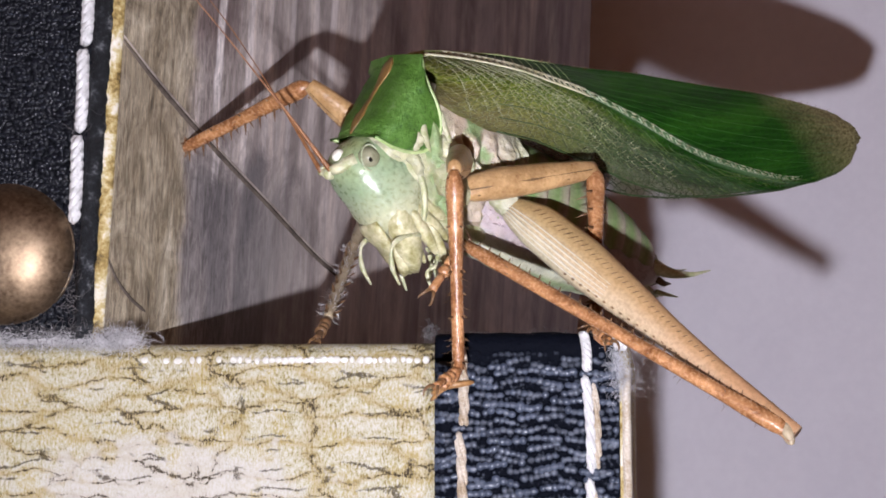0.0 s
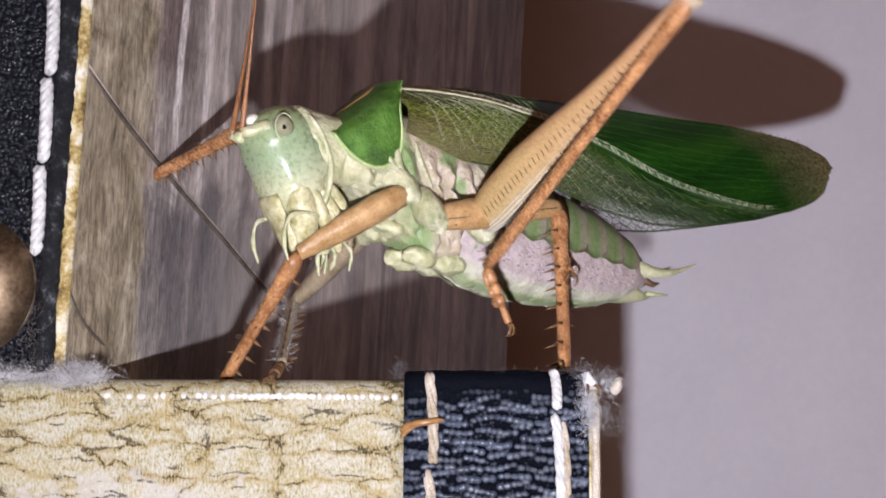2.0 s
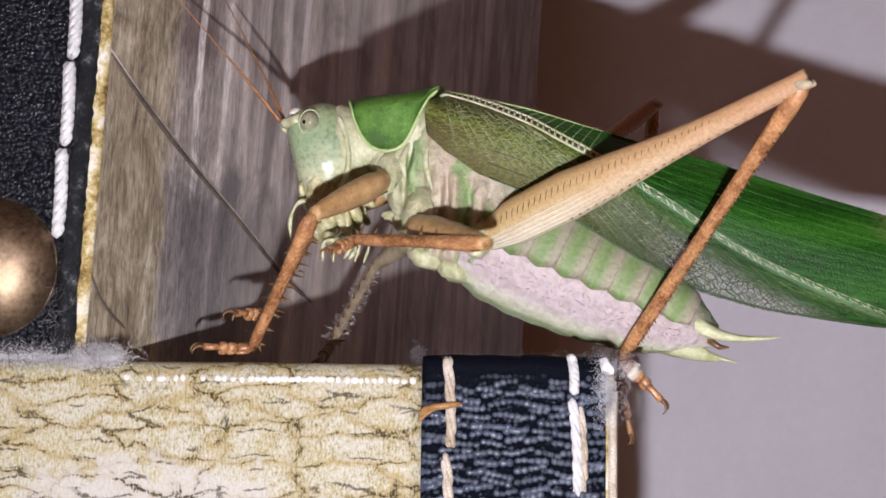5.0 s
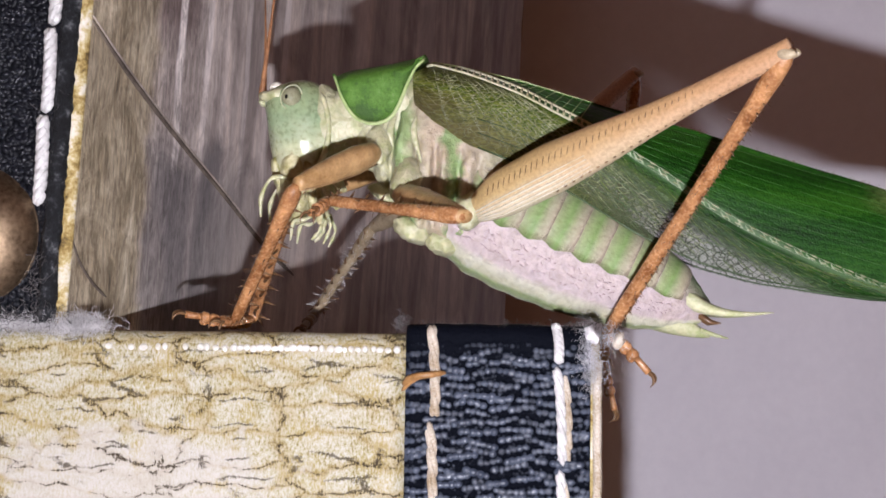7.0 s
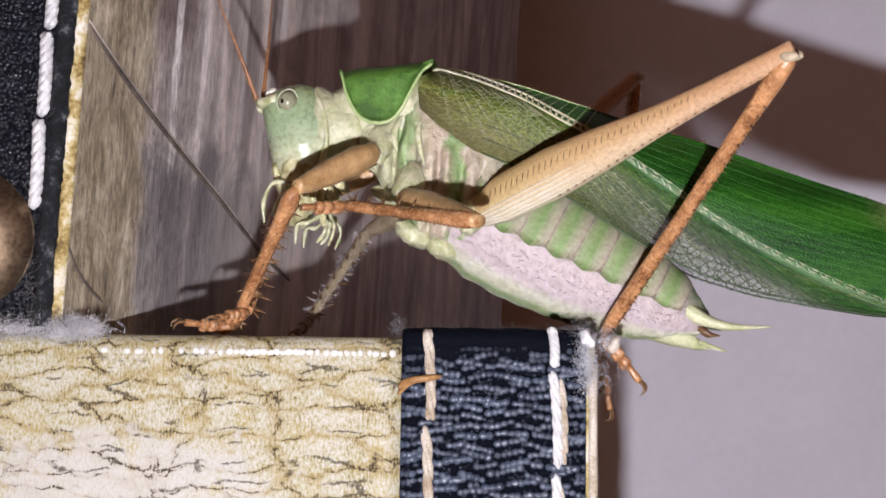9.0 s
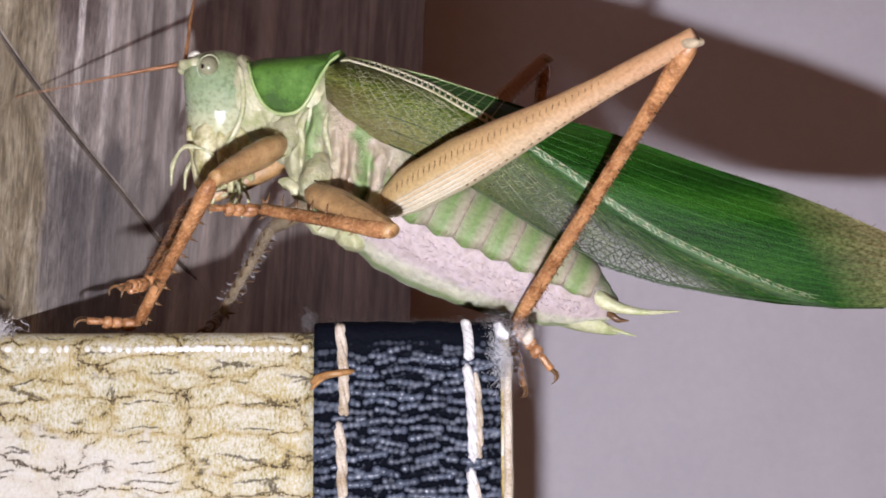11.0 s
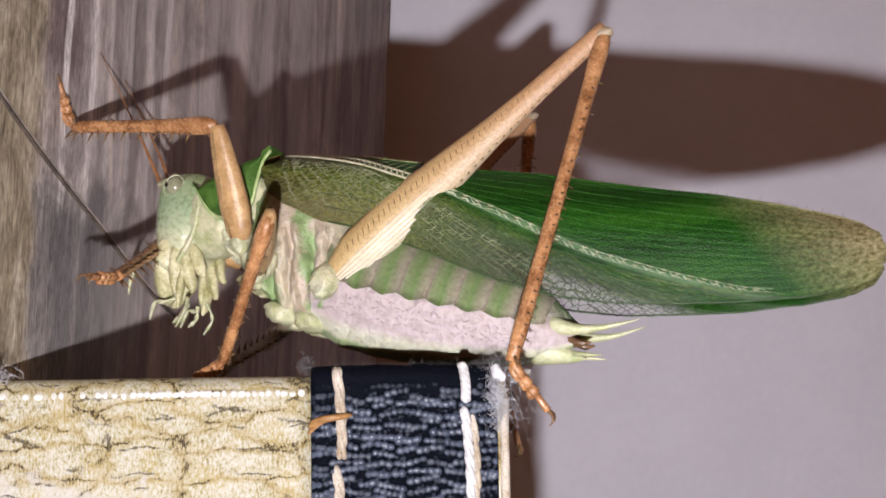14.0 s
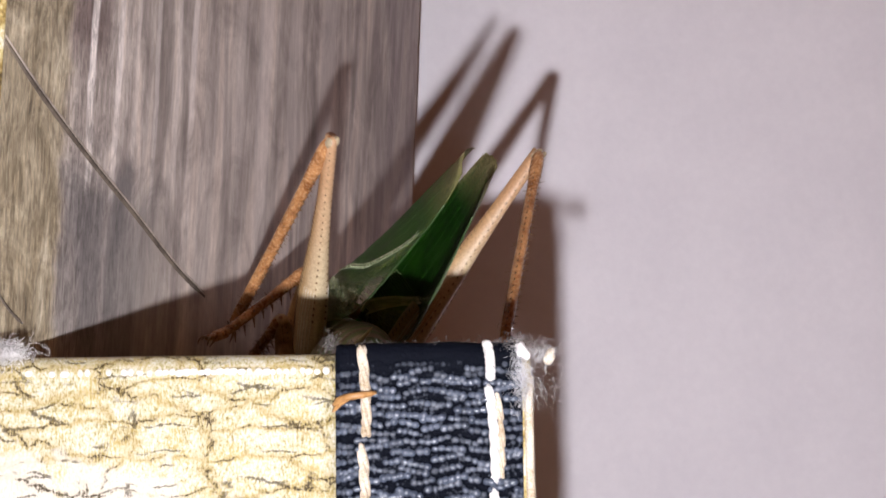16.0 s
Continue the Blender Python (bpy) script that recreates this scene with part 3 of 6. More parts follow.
def table_of(xs, ys):
    return lambda x: float(np.interp(x, xs, ys))


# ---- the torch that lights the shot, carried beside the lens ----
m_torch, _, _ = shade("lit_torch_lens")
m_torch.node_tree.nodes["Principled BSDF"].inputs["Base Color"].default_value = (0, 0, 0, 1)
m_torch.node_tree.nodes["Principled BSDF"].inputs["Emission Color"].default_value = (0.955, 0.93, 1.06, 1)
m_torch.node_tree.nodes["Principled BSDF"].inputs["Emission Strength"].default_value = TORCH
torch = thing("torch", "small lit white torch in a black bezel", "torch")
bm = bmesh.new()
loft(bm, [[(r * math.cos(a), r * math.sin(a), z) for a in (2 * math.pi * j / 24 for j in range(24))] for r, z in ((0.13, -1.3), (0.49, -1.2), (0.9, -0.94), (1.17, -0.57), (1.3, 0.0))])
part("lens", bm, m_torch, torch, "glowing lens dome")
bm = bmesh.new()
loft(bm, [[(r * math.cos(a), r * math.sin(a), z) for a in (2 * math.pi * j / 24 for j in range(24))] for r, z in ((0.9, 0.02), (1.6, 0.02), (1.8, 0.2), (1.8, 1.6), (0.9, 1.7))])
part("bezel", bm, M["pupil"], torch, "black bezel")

# ---- the setting ----
WALL_Y, BOX_BACK, TABLE_Z = 116.0, 112.0, -62.0
bm = bmesh.new()
slab(bm, -420, 420, WALL_Y, WALL_Y + 60, TABLE_Z - 30, 420)
tagged(finish("wall_back", bm, M["wall"], smooth=False), "plain white painted wall behind the boxes", "wall", kind="structure")
bm = bmesh.new()
slab(bm, -420, 420, -420, WALL_Y, TABLE_Z - 30, TABLE_Z, 1.0, 2)
tagged(finish("table_top", bm, M["table"], smooth=False), "brown wooden table top under the boxes", "table", kind="structure")


def ground_edge(x):
    """Slow waver of hand-made edges."""
    return noise.noise(Vector((x * 0.35, 1.7, 0.3)))


def rounded_board(x0, x1, y0, y1, z0, z1, r, nx, waver=0.05):
    """A board whose top front edge is rolled over, slightly uneven along its length."""
    bm = bmesh.new()
    rings = []
    for i in range(nx + 1):
        x = x0 + (x1 - x0) * i / nx
        w = waver * ground_edge(x)
        ring = [(x, y0, z0), (x, y0, z0 + (z1 - z0) * 0.8), (x, y0 + w, z1 - r)]
        ring += [(x, y0 + w + r * (1 - math.cos(a)), z1 + w - r * (1 - math.sin(a))) for a in (math.pi / 2 * k / 6 for k in range(1, 7))]
        ring += [(x, y1, z1 + w), (x, y1, z0)]
        rings.append(ring)
    loft(bm, rings)
    return bm


def stitch(name, parent, material, x0, z0, x1, z1, y, r, turns=4.0):
    """One stitch: three twisted strands that dip into the leather at both ends."""
    bm = bmesh.new()
    n = 22
    for k in range(3):
        path, rad = [], []
        for i in range(n):
            f = i / (n - 1)
            a = 2 * math.pi * (k / 3 + turns * f)
            arch = math.sin(math.pi * f) ** 0.35
            bow = 0.12 * math.sin(math.pi * f)
            path.append((x0 + (x1 - x0) * f + bow + 0.48 * r * math.cos(a), y - r * 0.75 * arch + r * 0.55 + 0.48 * r * math.sin(a), z0 + (z1 - z0) * f))
            rad.append(r * (0.60 if 0 < i < n - 1 else 0.25))
        tube(bm, path, rad, 6, up=(1, 0, 0))
    return part(name, bm, material, parent)


def fuzz(bm, rng, centre, spread, count, length, r, curl=1.0, slot=0):
    """Loose curled fibres round a place."""
    for _ in range(count):
        p = Vector([c + rng.gauss(0, s) for c, s in zip(centre, spread)])
        d = Vector((rng.gauss(0, 1), rng.gauss(0, 0.6), rng.gauss(0, 1))).normalized()
        step, path = length * rng.uniform(0.4, 1.2) / 5, [p]
        for _ in range(5):
            d = (d + Vector((rng.gauss(0, 0.5), rng.gauss(0, 0.4), rng.gauss(0, 0.5))) * curl).normalized()
            path.append(path[-1] + d * step)
        tube(bm, path, r * rng.uniform(0.6, 1.3), 3, slot=slot)


# ---- lower box: crackled cream board with a navy leather band at its end ----
lower = thing("storage_box", "cream crackle-finish box with a stitched navy leather band", "box", at=(0, 0, TABLE_Z))


def low(ob):
    ob.location = (0, 0, -TABLE_Z * S)
    return ob


low(part("board", rounded_board(-80, -2.05, 0, BOX_BACK, TABLE_Z, 0.08, 1.25, 60, 0.07), M["board"], lower, "cream board printed with brown crackle lines"))
# pale glossy blobs added to imitate highlights on the rolled edge
bm = bmesh.new()
rng = random.Random(21)
x = -22.0
while x < -2.4:
    dense = 1.0 if x > -16 else 0.4
    if rng.random() < dense:
        blob(bm, (x, -0.005, -1.07 + rng.uniform(-0.05, 0.05)), (1, 0, 0.1), rng.uniform(0.34, 0.6), rng.uniform(0.17, 0.28), squash=0.45, n=8)
    x += rng.uniform(0.38, 0.62)
low(part("edge_bead", bm, M["bead"], lower, "glinting varnish bead along the edge"))
# leather band, wrapped over the top edge, with uneven cut sides
bm = bmesh.new()
rings = []
for i in range(25):
    f = i / 24
    x = -2.12 + 12.2 * f
    out = -0.42 - 0.16 * math.sin(math.pi * min(1, f * 9)) * (f < 0.12) - 0.12 * math.sin(math.pi * f)
    top = 0.62 + 0.10 * ground_edge(x * 2.2) + 0.08 * math.sin(math.pi * f)
    if i in (0, 24):
        out, top = -0.05, 0.2
    r = 0.85
    ring = [(x, out, TABLE_Z), (x, out, -20), (x, out, -5), (x, out, top - r)]
    ring += [(x, out + r * (1 - math.cos(a)), top - r * (1 - math.sin(a))) for a in (math.pi / 2 * k / 5 for k in range(1, 6))]
    ring += [(x, 6, top), (x, BOX_BACK - 1, top), (x, BOX_BACK - 1, 0), (x, 0.6, 0), (x, 0.6, TABLE_Z)]
    rings.append(ring)
loft(bm, rings)
low(part("band", bm, M["leather"], lower, "navy grained leather band"))


def grains(rng, spots):
    """Small flattened domes of grained leather, joined: (x, y, z, width, height, rise)."""
    verts, faces = [], []
    for x, y, z, w, h, rise in spots:
        k = len(verts)
        for r, d in ((1.0, 0.0), (0.72, 0.66)):
            for j in range(6):
                a = 2 * math.pi * (j + 0.5 * (r < 1)) / 6
                verts.append(((x + w * r * math.cos(a)) * S, (y - rise * d) * S, (z + h * r * math.sin(a)) * S))
        verts.append((x * S, (y - rise) * S, z * S))
        for j in range(6):
            n = (j + 1) % 6
            faces += [(k + j, k + n, k + 6 + j), (k + n, k + 6 + n, k + 6 + j), (k + 6 + j, k + 6 + n, k + 12)]
    me = bpy.data.meshes.new("grain")
    me.from_pydata(verts, [], faces)
    me.polygons.foreach_set("use_smooth", [True] * len(faces))
    return me


def grain_part(name, me, material, parent, label):
    me.materials.append(material)
    ob = new(name, me)
    ob.parent = parent
    tagged(ob, label, kind="stuff")
    return ob


# the band's face: wavering chains of small swollen grains, flattened towards the top
NXB, NZB = 196, 352
relief = np.zeros((NXB + 1, NZB + 1))
gx, gd = -2.08 + 12.12 * np.arange(NXB + 1) / NXB, 22.4 * np.arange(NZB + 1) / NZB
rng = random.Random(33)
d0 = 0.1
while d0 < 22.0:
    x, tilt, left, shift = -2.2 + rng.uniform(0, 0.4), 0.0, 0, 0.0
    while x < 10.1:
        if left == 0:
            left, tilt, shift, crest = rng.randint(2, 6), rng.choice((-1, 1)) * rng.uniform(0.01, 0.08), rng.uniform(-0.14, 0.14), rng.uniform(0.14, 0.24)
            x += rng.uniform(0.0, 0.2)
        d = d0 + shift + 0.3 * noise.noise(Vector((x * 0.4, d0 * 0.2, 1))) + rng.uniform(-0.04, 0.04)
        near_top = min(1.0, max(0.15, (21.3 - d) / 1.9))
        rx, rd, rise_ = rng.uniform(0.25, 0.36), rng.uniform(0.22, 0.30), crest * rng.uniform(0.75, 1.15) * near_top
        i0, i1 = np.searchsorted(gx, (x - rx, x + rx))
        j0, j1 = np.searchsorted(gd, (d - rd, d + rd))
        if i1 > i0 and j1 > j0:
            dome = np.clip(1 - ((gx[i0:i1, None] - x) / rx) ** 2 - ((gd[None, j0:j1] - d) / rd) ** 2, 0, 1) ** 0.5 * rise_
            relief[i0:i1, j0:j1] = np.maximum(relief[i0:i1, j0:j1], dome)
        x, shift, left = x + rx * rng.uniform(1.2, 1.45), shift + tilt, left - 1
    d0 += rng.uniform(0.56, 0.68)
for k in range(2400):
    x, d, r = rng.uniform(-2.1, 10.1), rng.uniform(0, 22), rng.uniform(0.14, 0.24)
    rise_ = rng.uniform(0.04, 0.105) * (1 if d < 20.2 else 0.45)
    i0, i1 = np.searchsorted(gx, (x - r, x + r))
    j0, j1 = np.searchsorted(gd, (d - r, d + r))
    if i1 > i0 and j1 > j0:
        dome = np.clip(1 - ((gx[i0:i1, None] - x) / r) ** 2 - ((gd[None, j0:j1] - d) / r) ** 2, 0, 1) ** 0.6 * rise_
        relief[i0:i1, j0:j1] = np.maximum(relief[i0:i1, j0:j1], dome)
verts, faces, rise = [], [], []
for i in range(NXB + 1):
    x = -2.08 + 12.12 * i / NXB
    f = (x + 2.12) / 12.2
    out = -0.42 - 0.16 * math.sin(math.pi * min(1, f * 9)) * (f < 0.12) - 0.12 * math.sin(math.pi * f)
    top = 0.62 + 0.10 * ground_edge(x * 2.2) + 0.08 * math.sin(math.pi * f)
    tuck = 0.07 * min(1.0, min(i, NXB - i) / 4) - 0.03
    for j in range(NZB + 1):
        d = 22.4 * j / NZB
        flat = 22.4 - 1.3
        if d < flat:
            p, n = Vector((x, out, top - 0.85 - flat + d)), Vector((0, -1, 0))
        else:
            a = (d - flat) / 0.85
            p, n = Vector((x, out + 0.85 * (1 - math.cos(a)), top - 0.85 * (1 - math.sin(a)))), Vector((0, -math.cos(a), math.sin(a)))
        up = float(relief[i, j]) + 0.015 * noise.noise(Vector((x * 5, p.z * 5, 2)))
        verts.append((p + n * (tuck + up)) * S)
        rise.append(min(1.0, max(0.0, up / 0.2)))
for i in range(NXB):
    for j in range(NZB):
        k = i * (NZB + 1) + j
        faces.append((k, k + NZB + 1, k + NZB + 2, k + 1))
me = bpy.data.meshes.new("leather_grain")
me.from_pydata(verts, [], faces)
me.polygons.foreach_set("use_smooth", [True] * len(faces))
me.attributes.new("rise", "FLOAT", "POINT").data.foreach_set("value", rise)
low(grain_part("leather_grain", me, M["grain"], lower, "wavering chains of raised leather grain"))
bm = bmesh.new()
slab(bm, -2.0, 10.7, 0.3, BOX_BACK - 2, TABLE_Z, 0.05, 0.15, 2)
low(part("core_board", bm, M["paper"], lower))
bm = bmesh.new()
for k in range(1):
    rings = []
    for i in range(40):
        z = TABLE_Z + (-1.6 - TABLE_Z) * i / 39
        w = 0.10 * noise.noise(Vector((z * 0.9, k * 3.1, 0)))
        x = 10.35 + 0.62 * k + w
        rings.append([(x - 0.1, -0.2, z), (x + 0.15, -0.34 + w, z), (x + 0.42, -0.26 + w * 0.6, z), (x + 0.55, 0.5, z), (x - 0.1, 0.5, z)])
    loft(bm, rings)
low(part("paper_edge", bm, M["old_thread"], lower, "frayed yellowed paper edge"))
for x0, z0, x1, z1 in ((-0.42, 0.55, -0.12, -5.5), (-0.45, -5.75, -0.25, -11.6), (-0.45, -11.9, -0.3, -17.8)):
    low(stitch("stitch", lower, M["old_thread"], x0, z0, x1, z1, -0.55, 0.36, 1.3))
for x0, z0, x1, z1 in ((7.75, 0.75, 7.95, -1.85), (7.85, -2.05, 8.22, -8.5), (8.1, -8.75, 8.2, -15.0)):
    low(stitch("stitch", lower, M["thread"], x0, z0, x1, z1, -0.62, 0.34, 2.2))
for z0, z1 in ((-2.0, -8.3), (-8.9, -15.0)):
    low(stitch("stitch", lower, M["old_thread"], 8.4, z0 - 0.5, 8.62, z1, -0.5, 0.26, 1.2))
bm = bmesh.new()
tube(bm, smooth_path([(-2.25, -0.55, -3.35), (-1.6, -0.95, -2.9), (-0.6, -1.25, -2.72), (0.55, -0.8, -2.55)], 12), [0.1, 0.2, 0.26, 0.27, 0.25, 0.26, 0.25, 0.22, 0.24, 0.22, 0.2, 0.1], 7)
tube(bm, smooth_path([(-2.3, -0.5, -3.75), (-1.7, -0.9, -3.2), (-0.9, -1.15, -2.85)], 8), [0.08, 0.14, 0.15, 0.14, 0.14, 0.12, 0.1, 0.06], 6)
low(part("cross_thread", bm, M["amber"], lower, "amber cross thread over the seam"))

# ---- upper box: black leather front corner, brass stud and printed plank side, leaning a little ----
LEAN = 0.05
upper = thing("keepsake_box", "box with black stitched leather front and printed wood side", "box", at=(-24, 0, 0.1))


def up_part(ob):
    ob.location = (24 * S, 0, -0.1 * S)
    return ob


def lean(bm):
    for v in bm.verts:
        v.co.x += LEAN * (v.co.z - 20)
    return bm


PA, PB, TOPZ = Vector((-24.03, 0.0, 0)), Vector((4.2, 102.1, 0)), 125.0
# printed side panel, gently bowed like pasted paper
bm = bmesh.new()
uvl = bm.loops.layers.uv.verify()
grid = []
NS, NZ = 60, 40
out_n = Vector((102.1, -28.23, 0)).normalized()
for i in range(NS + 1):
    col = []
    for j in range(NZ + 1):
        f, z = i / NS, 0.1 + TOPZ * j / NZ
        p = PA.lerp(PB, f) + out_n * 0.10 * noise.noise(Vector((f * 9, z * 0.12, 4)))
        col.append((bm.verts.new((p.x, p.y, z)), f, j / NZ * TOPZ / 106.2))
    grid.append(col)
for i in range(NS):
    for j in range(NZ):
        q = (grid[i][j], grid[i + 1][j], grid[i + 1][j + 1], grid[i][j + 1])
        f = bm.faces.new([a[0] for a in q])
        for lp, a in zip(f.loops, q):
            lp[uvl].uv = (a[1], a[2])
back = [bm.verts.new(p) for p in ((-62, 108, 0.1), (-62, 108, TOPZ), (-88, 4, TOPZ), (-88, 4, 0.1), (-24.6, 0.9, 0.1), (-24.6, 0.9, TOPZ))]
bm.faces.new((grid[NS][0][0], back[0], back[1], grid[NS][NZ][0]))
bm.faces.new((back[0], back[3], back[2], back[1]))
bm.faces.new((back[5], grid[0][NZ][0], grid[NS][NZ][0], back[1], back[2]))
bm.faces.new((back[3], back[4], back[5], back[2]))
up_part(part("side_panel", lean(bm), M["print"], upper, "side covered with printed weathered-plank paper"))


def on_side(s, z, out=0.0):
    p = PA + (PB - PA).normalized() * s + out_n * out
    return (p.x, p.y, z)


for name, material, pts, r in (("crease_lip", M["pale_crease"], [(0.2, 21.45), (6, 18.65), (14, 15.35), (22, 12.35), (31, 8.85), (37.5, 6.9)], 0.12), ("crease", M["crease"], [(0.2, 21.1), (6, 18.3), (14, 15.0), (22, 12.0), (31, 8.5), (37.5, 6.6)], 0.25),
                               ("crease", M["crease"], [(-0.1, 6.1), (1.2, 4.6), (3.0, 3.4), (5.1, 2.5)], 0.16)):
    bm = bmesh.new()
    path = smooth_path([on_side(s, z, 0.02) for s, z in pts], 30)
    tube(bm, path, [r * (0.35 + 0.65 * math.sin(math.pi / 2 * min(1, (i + 1) / 8))) * (1 if i < 28 else 0.5) for i in range(30)], 6, flat=0.28, up=(0, 0, 1))
    up_part(part(name, lean(bm), material, upper))
# leather over the front corner
bm = bmesh.new()
rings = []
for i in range(61):
    z = 0.4 + (TOPZ - 0.4) * i / 60
    e = 0.10 * noise.noise(Vector((z * 0.5, 0, 9))) + (0.25 * max(0, 3 - z) / 3)
    x = -24.75 + e
    rings.append([(-88, -0.3, z), (-60, -0.35, z), (-27.6, -0.45, z), (-26.6, -0.30, z), (-25.9, -0.62, z), (x - 0.25, -0.72, z), (x, -0.45, z), (x - 0.05, 0.35, z), (-26, 0.6, z), (-88, 3.8, z)])
loft(bm, rings)
up_part(part("leather_front", lean(bm), M["leather_black"], upper, "black grained leather covering"))
rng = random.Random(34)
spots = []
z = 0.7
while z < 46:
    x = -38 + rng.uniform(0, 0.4)
    lx = LEAN * (z - 20)
    while x + 0 < -26.2 + 0.0:
        if noise.noise(Vector((x * 1.1, z * 2.3, 7))) > -0.12 and not (abs(x + 26.85) < 0.6):
            zz = z + 0.3 * noise.noise(Vector((x * 0.8, z * 0.5, 2))) + rng.uniform(-0.06, 0.06)
            y = -0.35 - 0.1 * max(0, min(1, (x + 60) / 32.4)) + (0.13 if x > -27.4 else 0.0)
            r = rng.uniform(0.10, 0.17)
            spots.append((x + lx, y + 0.04, zz, r * rng.uniform(1.0, 1.7), r, rng.uniform(0.08, 0.15)))
        x += rng.uniform(0.28, 0.46)
    z += rng.uniform(0.42, 0.56)
up_part(grain_part("leather_grain", grains(rng, spots), M["grain_black"], upper, "raised grain of the black leather"))
bm = bmesh.new()
rng = random.Random(4)
rings = []
for i in range(160):
    z = 0.5 + 60 * i / 159
    e = 0.10 * noise.noise(Vector((z * 0.5, 0, 9))) + (0.25 * max(0, 3 - z) / 3)
    x = -24.75 + e
    w = lambda k: 0.09 * rng.uniform(-1, 1)
    rings.append([(x - 1.15 + w(0), -0.66, z), (x - 0.9 + w(0), -0.86 + w(1), z), (x - 0.35, -0.92 + w(1), z), (x + 0.06 + w(0), -0.62 + w(1), z), (x + 0.10 + w(0), 0.1, z), (x - 0.6, 0.2, z)])
loft(bm, rings)
up_part(part("leather_rim", lean(bm), M["cut"], upper, "rough cut black leather edge"))
bm = bmesh.new()
rings = []
for i in range(120):
    z = 0.3 + (TOPZ - 0.4) * i / 119
    w = 0.12 * noise.noise(Vector((z * 0.8, 2, 1)))
    rings.append([(-24.9, -0.30, z), (-24.45 + w, -0.42 + w * 0.3, z), (-23.98, -0.12, z), (-23.95, 0.05, z), (-24.2, 0.5, z), (-24.9, 0.5, z)])
loft(bm, rings)
up_part(part("paper_edge", lean(bm), M["paper"], upper, "yellow-stained paper edge"))
zs = [8.25, 14.55, 20.55, 26.3, 32.2, 38.0]
for i, z in enumerate(zs[:-1]):
    # the lean of the box is laid into the stitch line
    x0, x1 = -26.75 + LEAN * (z - 14) + 0.10, -26.75 + LEAN * (zs[i + 1] - 14) - 0.14
    up_part(stitch("stitch", upper, M["thread"], x0, z + 0.05, x1, zs[i + 1] - 0.15, -0.55, 0.47, 3.0))
# stud
stud = thing("upholstery_stud", "round aged brass stud on black leather", "stud", at=(-31.75, -0.4, 6.25))
bm = bmesh.new()
rings = [[(r * math.cos(a), y, r * math.sin(a)) for a in (2 * math.pi * j / 40 for j in range(40))]
         for r, y in ((0.15, -2.55), (1.0, -2.5), (2.0, -2.3), (3.0, -1.92), (3.8, -1.38), (4.4, -0.78), (4.75, -0.28), (4.88, -0.02), (4.9, 0.08), (4.6, 0.1))]
for ring in rings:
    for j, p in enumerate(ring):
        d = 0.05 * noise.noise(Vector(p) * 0.7)
        ring[j] = (p[0] * (1 + d * 0.2), p[1] + d, p[2] * (1 + d * 0.2))
loft(bm, rings)
part("dome", bm, M["brass"], stud)
bm = bmesh.new()
tube(bm, [(4.75 * math.cos(a), 0.0, 4.75 * math.sin(a)) for a in (2 * math.pi * j / 48 for j in range(49))], 0.16, 6, up=(0, 1, 0))
part("flange", bm, M["brass"], stud)

# ---- dust, lint and cobweb ----
rng = random.Random(11)
bm = bmesh.new()
for x in np.linspace(-36, -22.6, 40):
    fuzz(bm, rng, (x, -0.35, 0.35), (0.5, 0.25, 0.22), 60, 1.1, 0.012, 1.8)
fuzz(bm, rng, (-24.2, -0.3, 0.4), (1.1, 0.3, 0.28), 700, 1.1, 0.013, 1.8)
for x in np.linspace(-35, -23.2, 26):
    blob(bm, (x, -0.2, 0.35 + rng.uniform(-0.1, 0.15)), (1, 0, rng.uniform(-0.2, 0.2)), rng.uniform(0.8, 1.6), rng.uniform(0.18, 0.4), n=6)
tagged(finish("lint", bm, M["lint"]), "grey lint gathered along the foot of the leather", "lint", kind="stuff")
bm = bmesh.new()
for x in np.linspace(-35, -25.0, 30):
    fuzz(bm, rng, (x, -0.75, 0.8), (0.5, 0.2, 0.4), 8, 1.0, 0.018, 1.5)
fuzz(bm, rng, (-26.9, -0.8, 3.2), (0.35, 0.2, 1.2), 60, 1.3, 0.022)
for z in np.linspace(8, 38, 40):
    fuzz(bm, rng, (-26.6 + LEAN * (z - 14), -0.9, z), (0.35, 0.1, 0.3), 3, 1.1, 0.012, 0.8)
tagged(finish("dust_fibres", bm, M["dark_lint"]), "dark dust fibres beside the brass stud", "dust", kind="stuff")
bm = bmesh.new()
fuzz(bm, rng, (9.9, -0.55, -1.4), (0.3, 0.2, 1.1), 420, 1.0, 0.006, 1.5)
fuzz(bm, rng, (10.0, -0.5, -1.7), (0.3, 0.2, 0.9), 600, 0.7, 0.008, 1.8)
fuzz(bm, rng, (11.4, -0.3, 0.0), (0.55, 0.3, 0.35), 160, 0.9, 0.008, 1.5)
fuzz(bm, rng, (11.6, -0.2, -2.3), (0.5, 0.3, 0.8), 50, 1.8, 0.006, 1.2)
tagged(finish("cobweb", bm, M["web"]), "white cobweb wad clinging to the leather corner", "cobweb", kind="stuff")
bm = bmesh.new()
for x in np.linspace(-2.6, 10.5, 46):
    fuzz(bm, rng, (x, 0.2, 0.62), (0.25, 0.2, 0.06), 5, 0.6, 0.012, 1.4)
fuzz(bm, rng, (-2.4, 0.0, 0.75), (0.2, 0.2, 0.35), 80, 0.7, 0.014, 1.5)
fuzz(bm, rng, (9.4, -0.1, 0.4), (0.7, 0.2, 0.45), 160, 0.7, 0.015, 1.5)
tagged(finish("band_fluff", bm, M["dark_lint"]), "frayed fluff along the leather band's top edge", "fluff", kind="stuff")
